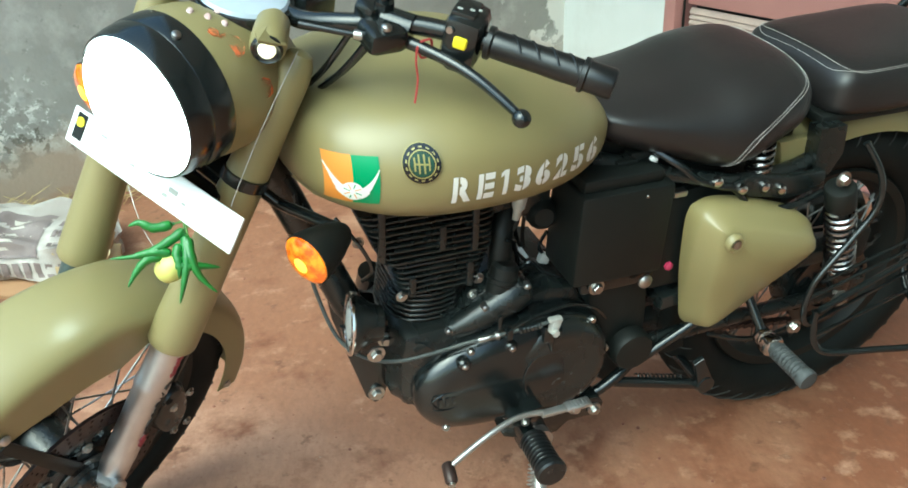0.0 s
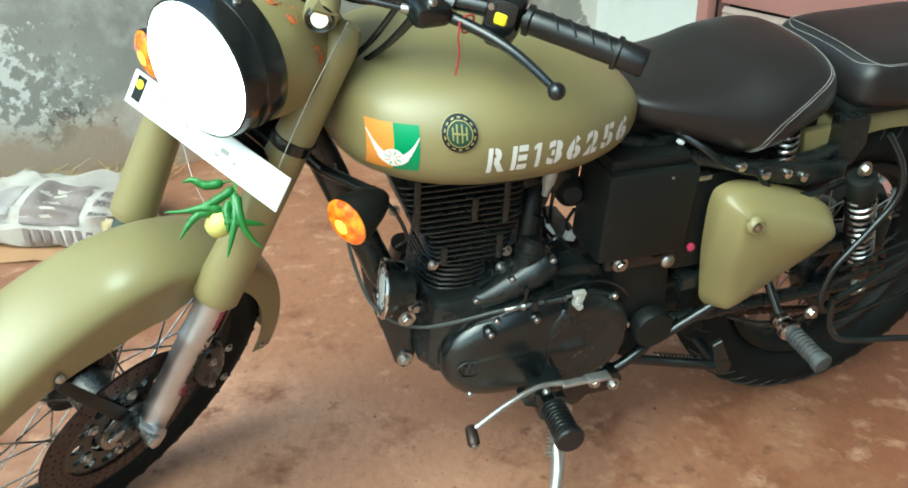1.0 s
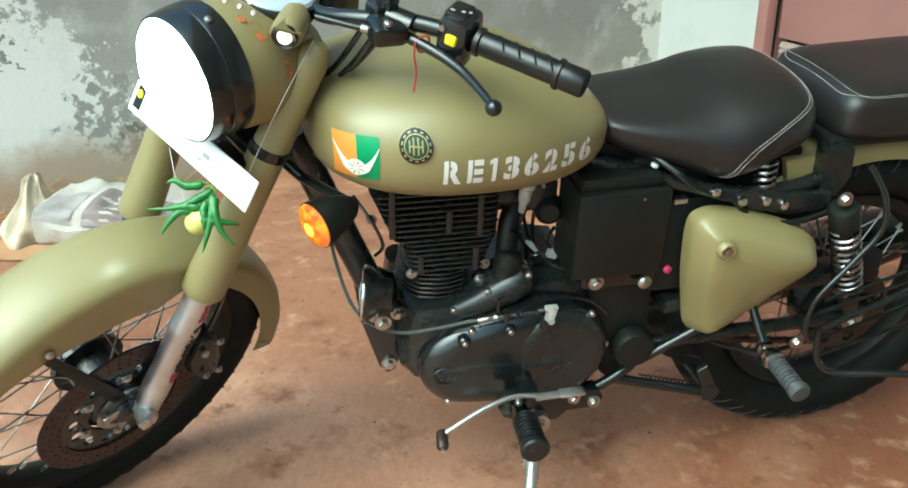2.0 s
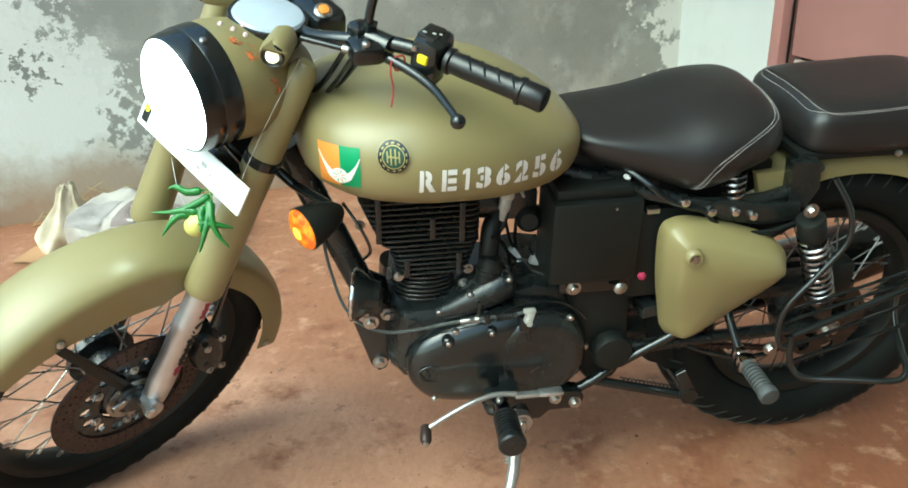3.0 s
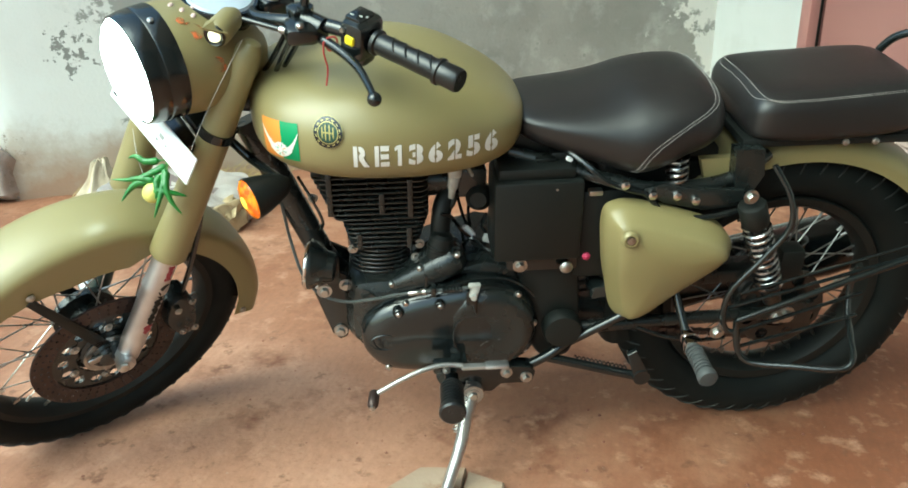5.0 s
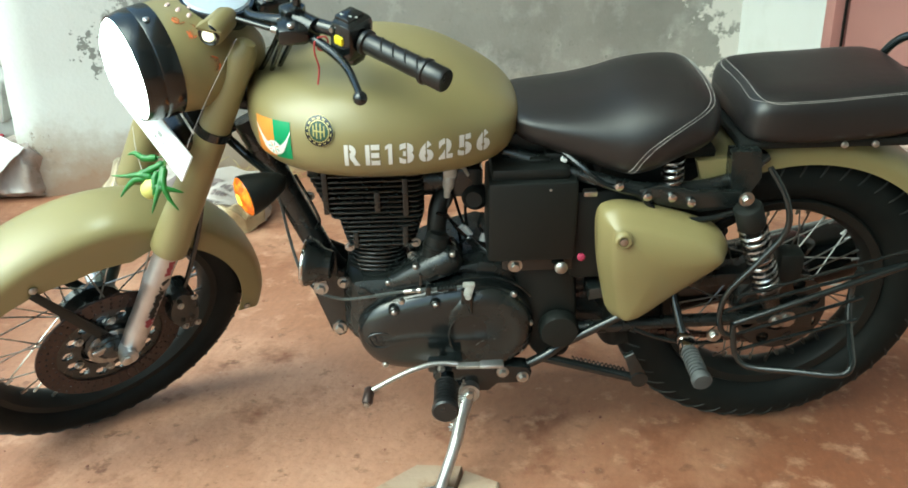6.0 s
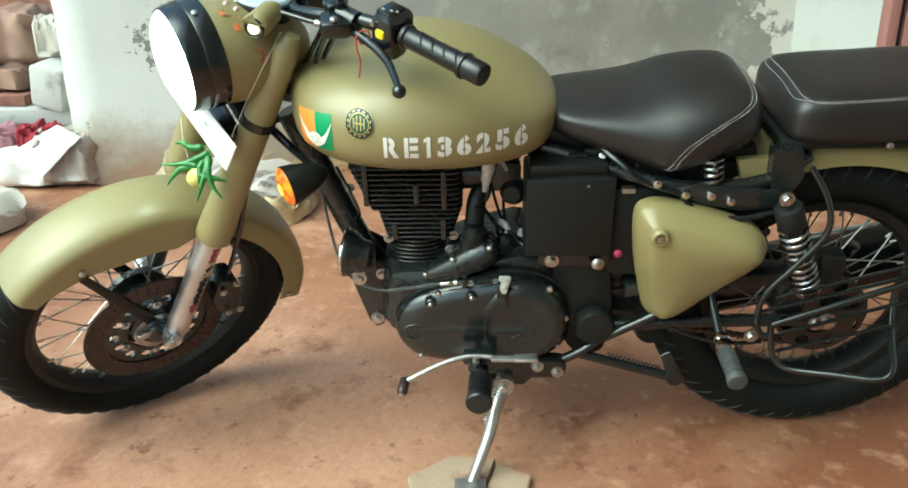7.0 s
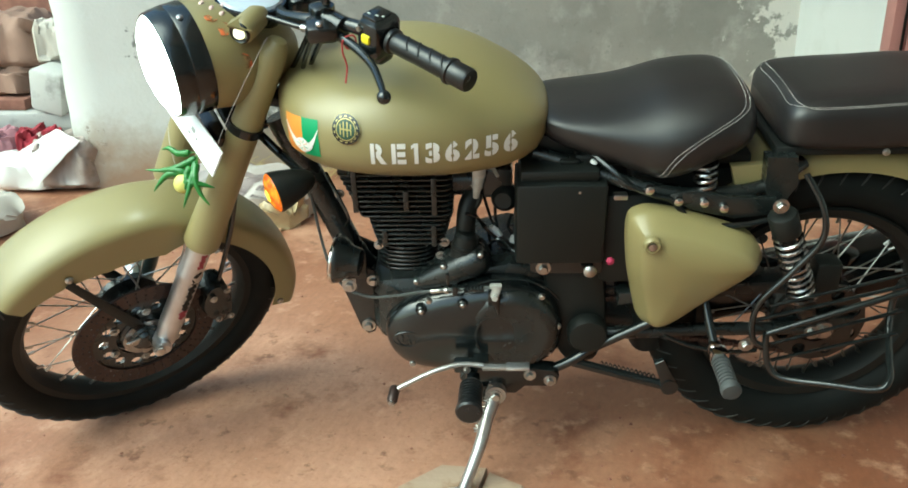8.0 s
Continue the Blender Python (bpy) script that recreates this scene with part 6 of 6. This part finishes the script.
def stencil_one(x0, z0, size, wide, slant):
    """The stencilled figure one: stem and flag."""
    g = Geo()
    for box_ in (((0.34, 0.0), (0.80, 0.0), (0.80, 1.0), (0.34, 1.0)), ((0.0, 0.74), (0.34, 0.82), (0.34, 1.0), (0.0, 0.90))):
        pts = []
        for v in range(7):
            for u in range(3):
                p = Vector(box_[0]).lerp(Vector(box_[1]), u / 2).lerp(Vector(box_[3]).lerp(Vector(box_[2]), u / 2), v / 6)
                pts.append((x0 + wide * p.x + 0.015 * size * p.y, z0 + slant * wide * p.x + size * p.y))
        g.join(on_tank(pts, [(v * 3 + u, v * 3 + u + 1, v * 3 + u + 4, v * 3 + u + 3) for v in range(6) for u in range(2)], 0.0011))
    return g


x = -0.1235
for ch in "RE136256":
    wide = {"R": 0.0245, "E": 0.0225, "1": 0.0135}.get(ch, 0.0226)
    at_ = (x, 0.7262 - (x + 0.1235) * 0.026, 0.0368, wide, -0.026)
    part("stencil_digit" if ch.isdigit() else "stencil_letter", stencil_one(*at_) if ch == "1" else stencil(ch, *at_), DECALW, tank, "white stencilled character")
    x += wide + 0.0082


# ---- things on the floor ----
SACKW = pbr("woven_white_sack", (0.50, 0.46, 0.40), 0.75, 0, (0.38, 0.34, 0.28), 7, 0.5, 0.5, 250)
SACKG = paint_layers("printed_sack", (0.46, 0.42, 0.375), [((0.34, 0.30, 0.265), 5.0, 0.46, 0.60, 0, -90, 90)], 0.8, 0.5, 220)
PRINTM = pbr("faded_mauve_print", (0.150, 0.115, 0.108), 0.8, 0, (0.25, 0.205, 0.19), 16, 0.6, 0.4, 220)
PRINTG = pbr("faded_grey_panel", (0.22, 0.195, 0.185), 0.8, 0, (0.34, 0.31, 0.29), 12, 0.5, 0.4, 220)
TAUPE = pbr("taupe_plastic_sheet", (0.40, 0.345, 0.305), 0.30, 0, (0.28, 0.225, 0.19), 9, 0.5, 0.4, 60)
CREAM = pbr("cream_sack_neck", (0.56, 0.49, 0.36), 0.8, 0, (0.38, 0.30, 0.20), 18, 0.4, 0.5, 200)
SACKB = pbr("dusty_brown_sack", (0.30, 0.19, 0.14), 0.85, 0, (0.18, 0.11, 0.08), 6, 0.5, 0.6, 120)
MAUVE = pbr("mauve_cloth", (0.36, 0.19, 0.21), 0.85, 0, (0.24, 0.10, 0.12), 14, 0.5, 0.4, 80)
FLAPW = pbr("clean_white_sack", (0.74, 0.72, 0.68), 0.7, 0, (0.62, 0.60, 0.56), 5, 0.5, 0.3, 250)
CLOTHR = pbr("crimson_cloth", (0.30, 0.016, 0.034), 0.8, 0, (0.16, 0.008, 0.016), 18, 0.5, 0.4, 80)
CARD = pbr("brown_cardboard", (0.42, 0.24, 0.12), 0.85, 0, (0.32, 0.17, 0.08), 7, 0.5, 0.3, 90)
TEAL = pbr("green_plastic", (0.05, 0.28, 0.20), 0.45)
STRAW = pbr("dry_straw", (0.48, 0.38, 0.18), 0.85, 0, (0.34, 0.25, 0.11), 40, 0.5)
CLEAR = pbr("crinkled_plastic", (0.46, 0.36, 0.20), 0.3, 0, (0.30, 0.22, 0.12), 20, 0.5, 0.6, 60)
LATERITE = paint_layers("red_laterite_earth", (0.28, 0.13, 0.09), [((0.16, 0.07, 0.05), 4.0, 0.5, 0.64, 0, -9, 9)], 0.95, 0.8, 40)
STONE = paint_layers("broken_tile", (0.36, 0.265, 0.19), [((0.25, 0.15, 0.09), 12.0, 0.52, 0.66, 0, -9, 9)], 0.9, 0.5, 90)


def sack_point(t, a, length, width, height, seed, crease, tie, lift=0.0):
    """One point of a filled sack's skin: t along it, a round it."""
    fill = min(1.0, (0.10 + tie + t * 5) if t < 0.2 else 1.0) * (1 - max(0, (t - 0.74) / 0.26) ** 2.4 * 0.88)
    c, s = math.cos(a), math.sin(a)
    nn = crease * (noise.noise((t * 6 + seed, c * 2.2, s * 2.2)) + 0.32 * noise.noise((t * 12 + seed, c * 4.5, s * 4.5)) + 0.5 * abs(noise.noise((t * 3 + seed, a * 3, 2.0)))) + lift
    y = (width * fill + nn) * math.copysign(abs(c) ** 0.8, c)
    z = height * (0.45 + 0.55 * fill) * (0.5 + 0.5 * math.copysign(abs(s) ** (0.5 if s > 0 else 0.35), s)) + (nn if s > -0.2 else 0)
    return (length * t + 0.6 * (nn - lift), y, max(0.002, z))


def sack(length, width, height, seed, n=30, seg=36, crease=0.02, tie=0.25):
    """A filled sack lying along x from 0, flat below, slumped and creased; gathered at its start."""
    return loft([[sack_point(i / n, 2 * math.pi * j / seg, length, width, height, seed, crease, tie) for j in range(seg)] for i in range(n + 1)])


def sack_print(t0, t1, a0, a1, dims, lift=0.0025, nu=12, nv=14, skew=0.0):
    """A printed patch that follows a sack's skin, from t0 to t1 along it and a0 to a1 degrees round it."""
    pts = [sack_point(t0 + (t1 - t0) * u / nu + skew * v / nv, radians(a0 + (a1 - a0) * v / nv), *dims, lift) for v in range(nv + 1) for u in range(nu + 1)]
    return Geo().add(pts, [(v * (nu + 1) + u, v * (nu + 1) + u + 1, (v + 1) * (nu + 1) + u + 1, (v + 1) * (nu + 1) + u) for v in range(nv) for u in range(nu)])


def set_between(p0, p1):
    p0, p1 = Vector(p0), Vector(p1)
    return Matrix.Translation(p0) @ Matrix.Rotation(math.atan2(p1.y - p0.y, p1.x - p0.x), 4, "Z")


printed = root("printed_sack", "grey printed plastic sack lying filled on the floor", "sack", set_between((-1.13, 1.50, 0), (-0.60, 1.27, 0)))
PDIM = (0.56, 0.175, 0.135, 3.0, 0.02, 0.25)
body = part("sack_body", sack(0.56, 0.175, 0.135, 3.0), SACKG, printed, "", Matrix.Translation((0.05, 0, 0)))
for t0, t1, a0, a1, mat, sk in ((0.14, 0.36, 96, 172, PRINTG, 0.0), (0.41, 0.72, 88, 176, PRINTM, 0.02)):
    part("print_panel", sack_print(t0, t1, a0, a1, PDIM, 0.002, skew=sk), mat, body, "faded mauve-grey print panel")
for k in range(6):
    part("print_bar", sack_print(0.52 + 0.01 * (k % 2), 0.61 - 0.012 * (k % 3), 96 + 12 * k, 101 + 12 * k, PDIM, 0.0035, 6, 3, 0.02), SACKW, body)
for k in range(9):
    part("print_bar", sack_print(0.78 + 0.028 * (k % 3), 0.80 + 0.028 * (k % 3), 98 + 22 * (k // 3), 110 + 22 * (k // 3), PDIM, 0.002, 3, 5), PRINTM, body)
for k in range(8):
    part("print_bar", sack_print(0.44 + 0.055 * k, 0.472 + 0.055 * k, 180, 192, PDIM, 0.002, 3, 4, 0.01 * (k % 2)), PRINTM, body)
rings = []
for i in range(25):
    t = i / 24
    swell = (0.80 + 0.35 * math.sin(math.pi * min(1.0, t * 1.4))) * (1 - 0.62 * max(0.0, t - 0.25) / 0.75) * (1 if t < 0.96 else 0.55)
    ring = []
    for j in range(64):
        a = 2 * math.pi * j / 64
        fold = 1 + (0.04 + 0.12 * t) * math.sin(7 * a + 2.5 * t + 3 * noise.noise((a, t * 2, 4))) + 0.34 * noise.noise((math.cos(a) * 1.6, math.sin(a) * 1.6, t * 2.2 + 3))
        ring.append((0.062 - 0.030 * t + 0.058 * swell * fold * math.cos(a), -0.100 + 0.085 * t + 0.115 * swell * fold * math.sin(a), max(0.002, 0.180 * t + 0.010 * math.sin(5 * a) * t)))
    rings.append(ring)
knot = loft(rings)
part("tied_neck", knot, CREAM, printed, "gathered pale sack neck")
thing("crinkled_bag", sack(0.17, 0.085, 0.10, 9.0, 18, 28, 0.022, 0.5), CLEAR, "crinkled brown plastic bag beside the printed sack", "bag", m=set_between((-0.73, 1.27, 0), (-0.58, 1.12, 0)))
card = []
for i in range(13):
    for j in range(5):
        card.append((0.62 * i / 12, 0.14 * j / 4 + 0.015 * noise.noise((i * 0.8, j, 1)), 0.006 + 0.014 * abs(noise.noise((i * 0.6, j * 0.9, 5)))))
cf = [(i * 5 + j, (i + 1) * 5 + j, (i + 1) * 5 + j + 1, i * 5 + j + 1) for i in range(12) for j in range(4)]
cg = Geo().add(card, cf).add([(x, y, 0.001) for x, y, z in card], [tuple(reversed(q)) for q in cf])
thing("cardboard_sheet", cg, CARD, "crumpled brown cardboard sheet on the floor", "cardboard", m=set_between((-1.25, 1.24, 0), (-0.68, 1.06, 0)))

white_sack = root("white_sack", "white woven sack stuffed with crimson cloth, taupe plastic end", "sack", set_between((-2.10, 1.66, 0), (-1.48, 1.66, 0)))
part("sack_body", sack(0.54, 0.13, 0.155, 21.0, 30, 40, 0.02, 0.7), FLAPW, white_sack)
part("plastic_end", sack(0.25, 0.105, 0.215, 33.0, 30, 60, 0.022, 0.75).moved(pose(0.405, -0.02, 0.0, 0, 0, 4)), TAUPE, white_sack, "taupe crinkled plastic sack end")
part("cloth", sack(0.17, 0.05, 0.085, 41.0, 26, 44, 0.030, 0.8).moved(pose(0.335, -0.02, 0.145)), CLOTHR, white_sack, "crimson cloth bulging out")
part("cloth", sack(0.22, 0.05, 0.080, 47.0, 24, 40, 0.026, 0.8).moved(pose(0.13, -0.01, 0.145)), MAUVE, white_sack, "mauve cloth bulging out")
flv = []
FA, FB, FC, FD = Vector((0.36, -0.125, 0.165)), Vector((0.515, -0.085, 0.250)), Vector((0.615, -0.120, 0.212)), Vector((0.445, -0.170, 0.050))
for i in range(13):
    for j in range(11):
        u, v = i / 12, j / 10
        p = FA.lerp(FB, u).lerp(FD.lerp(FC, u), v)
        flv.append((p.x, p.y - 0.012 * math.sin(math.pi * u) * math.sin(math.pi * v) + 0.006 * noise.noise((u * 4, v * 4, 7)), p.z + 0.006 * noise.noise((u * 5, v * 3, 2))))
ff = [(i * 11 + j, (i + 1) * 11 + j, (i + 1) * 11 + j + 1, i * 11 + j + 1) for i in range(12) for j in range(10)]
part("sack_flap", Geo().add(flv, ff).add([(x, y + 0.004, z) for x, y, z in flv], [tuple(reversed(q)) for q in ff]), FLAPW, white_sack, "white folded-over sack mouth")
thing("pale_sack", sack(0.42, 0.17, 0.10, 51.0, 20, 28, 0.02, 0.6), SACKW, "pale pinkish sack lying flat on the floor", "sack", m=set_between((-1.98, 1.12, 0), (-1.5, 1.17, 0)))
ledge = root("ledge", "raised grey concrete ledge with worn edge", "ledge", kind="structure")
part("slab", rbox((-2.55, 2.2, 0.235), (1.92, 0.92, 0.075), 0.012), CONCRETE, ledge)
part("plinth", rbox((-2.6, 2.3, 0.10), (1.9, 0.8, 0.195), 0.01), LATERITE, ledge)
v = rbox((0, 0, 0), (0.145, 0.18, 0.175), 0.016)
thing("concrete_block", Geo().add([(x + 0.012 * noise.noise((x * 20, y * 20, z * 20)), y, z + 0.012 * noise.noise((x * 17, y * 9, z * 20 + 4))) for x, y, z in v.v], v.f), CONCRETE, "broken grey concrete block standing on the ledge", "block", m=pose(-1.650, 1.80, 0.365, 4, 9, -12))
for k, (x, y, w) in enumerate(((-1.90, 1.85, 0.21), (-2.13, 1.86, 0.21), (-2.36, 1.84, 0.21))):
    thing("laterite_brick", rbox((0, 0, 0), (w, 0.13, 0.045), 0.008), LATERITE, "red laterite brick lying on the ledge", "brick", "bricks on the ledge", m=pose(x, y, 0.296, 0, 0, 3 * k - 2))
thing("brown_sack", sack(0.42, 0.13, 0.215, 61.0, 30, 44, 0.034, 0.8), SACKB, "dusty brown sack piled on the ledge", "sack", m=pose(-2.12, 1.95, 0.425, 0, 0, 4))
thing("folded_sack", sack(0.36, 0.15, 0.115, 71.0, 24, 36, 0.026, 0.9), SACKB, "flattened brown sack pressed under another", "sack", m=pose(-2.14, 1.95, 0.318, 0, 0, 6))
thing("white_bag", sack(0.13, 0.06, 0.16, 81.0, 18, 28, 0.022, 0.7), SACKW, "small white plastic bag on the concrete block", "bag", m=pose(-1.745, 1.86, 0.455, 0, 0, 20))
thing("wall_west_far", wall_sheet(3.4, 2.6, 0.2, 0.03), LATERITE, "dark red earth wall behind the ledge", "wall", kind="structure", m=pose(-4.6, 2.75, 0, 0, 0, 0))

straw = Geo()
for k in range(170):
    u = random.random()
    p = WALL_M @ Vector((0.25 + 0.75 * u, -0.03 - 0.13 * random.random(), 0.004))
    a, l = random.uniform(-0.7, 0.7) + 0.3, random.uniform(0.05, 0.14)
    straw.join(tube([p, p + Vector((l * 0.5 * math.cos(a), l * 0.5 * math.sin(a), random.uniform(0.005, 0.05))), p + Vector((l * math.cos(a), l * math.sin(a), random.uniform(0, 0.07)))], 0.0013, 4))
for k in range(45):
    t, a, l = random.random(), random.uniform(-0.6, 3.4), random.uniform(0.03, 0.09)
    p = Vector((lerp(-1.10, -0.66, t), lerp(1.62, 1.50, t) + random.uniform(-0.02, 0.04), random.uniform(0.04, 0.115)))
    straw.join(tube([p - Vector((0, 0, 0.10)), p, p + Vector((l * math.cos(a), 0.3 * l * math.sin(a), l * random.uniform(0.2, 0.8)))], 0.0014, 4))
thing("straw", straw, STRAW, "loose dry straw along the wall foot", "straw", kind="stuff")
thing("green_wrapper", sack(0.10, 0.035, 0.035, 91.0, 10, 16, 0.012, 0.6), TEAL, "crumpled green plastic wrapper by the wall", "wrapper", m=pose(-0.80, 1.66, 0.0, 0, 0, 10))
dust = Geo()
for k in range(260):
    x, y, r = random.uniform(-1.3, 1.2), random.uniform(-0.75, 1.2), random.uniform(0.0012, 0.0045)
    dust.join(lathe([(r, 0), (r * 0.8, r * 0.6), (r * 0.2, r * 0.8)], (x, y, 0.0), (0, 0, 1), 5))
thing("grit", dust, LATERITE, "scattered grit and crumbs on the floor", "grit", kind="stuff")

# broken tile under the stand foot
tile = root("stand_tile", "broken pale stone tiles under the side stand", "tile")
for k, (o, h) in enumerate((([(-0.115, -0.262), (-0.035, -0.195), (0.055, -0.205), (0.03, -0.30), (0.0, -0.40), (-0.09, -0.39)], 0.020), ([(0.062, -0.212), (0.125, -0.252), (0.10, -0.36), (0.02, -0.39), (0.036, -0.30)], 0.015))):
    part("tile_piece", loft([[(x, y - 0.012, 0.0005) for x, y in o], [(x, y - 0.012, h - 0.003) for x, y in o], [(x * 0.97 + 0.0, y * 0.985 - 0.016, h) for x, y in o]]), STONE, tile)

# ---- lemon and chilli charm ----
charm = root("lemon_chilli_charm", "green chillies and a lemon strung on white thread", "charm", BIKE_M @ TURNED)
LC = Vector((-0.525, -0.118, 0.695))
part("lemon", lathe([(0.002, -0.0185), (0.009, -0.017), (0.0155, -0.010), (0.0175, 0), (0.0155, 0.010), (0.009, 0.017), (0.004, 0.020), (0.002, 0.0215)], LC, (0.3, -0.5, 0.8), 22), LEMON, charm, "pale yellow lemon")
part("thread", tube(spline([(-0.353, -0.135, 0.945), (-0.41, -0.142, 0.865), (-0.455, -0.152, 0.80), (-0.462, -0.153, 0.785)], 5), 0.0005, 5), THREAD, charm)
def chilli(p, name="chilli"):
    pts = spline(p, 7)
    n = len(pts) - 1
    rs = [0.0022 if i < 2 else 0.0062 * (1 - (i / n) ** 2.2) * (0.93 + 0.07 * math.cos(i * 1.7)) + 0.0006 for i in range(n + 1)]
    c = part(name, tube(pts, rs, 10), CHILLI, charm, "shiny green chilli")
    part("chilli_stalk", tube([pts[0], pts[0] + (pts[0] - pts[1]).normalized() * 0.016], 0.0014, 6), STALK, c)
CR, CU, CN = Vector((0.775, -0.631, -0.038)), Vector((0.436, 0.582, 0.686)), Vector((-0.412, -0.549, 0.727))
part("thread", tube(spline([LC - CR * 0.043 + CU * 0.097, LC - CR * 0.034 + CU * 0.062, LC - CR * 0.022 + CU * 0.033, LC + CN * 0.012], 5), 0.0005, 5), THREAD, charm)
for p in (((28, 66, 8), (0, 44, 12), (-40, 22, 14), (-92, 14, 10)), ((10, 74, 2), (-22, 66, 4), (-45, 74, 6), (-62, 68, 4)),
          ((6, 24, 10), (-20, 26, 14), (-45, 22, 14), (-66, 16, 12)), ((-8, 20, 8), (-34, 14, 12), (-52, -6, 10), (-66, -32, 8)),
          ((26, 58, 12), (28, 20, 24), (22, -20, 24), (14, -58, 18)), ((30, 54, 14), (34, 20, 26), (48, -14, 22), (74, -40, 16)),
          ((6, 6, 20), (30, 4, 24), (56, 4, 20), (80, 2, 14)), ((18, 40, 14), (12, 24, 22), (16, 4, 26), (14, -16, 24))):
    chilli([LC + (CR * u + CU * v + CN * w) * 0.00072 for u, v, w in p])
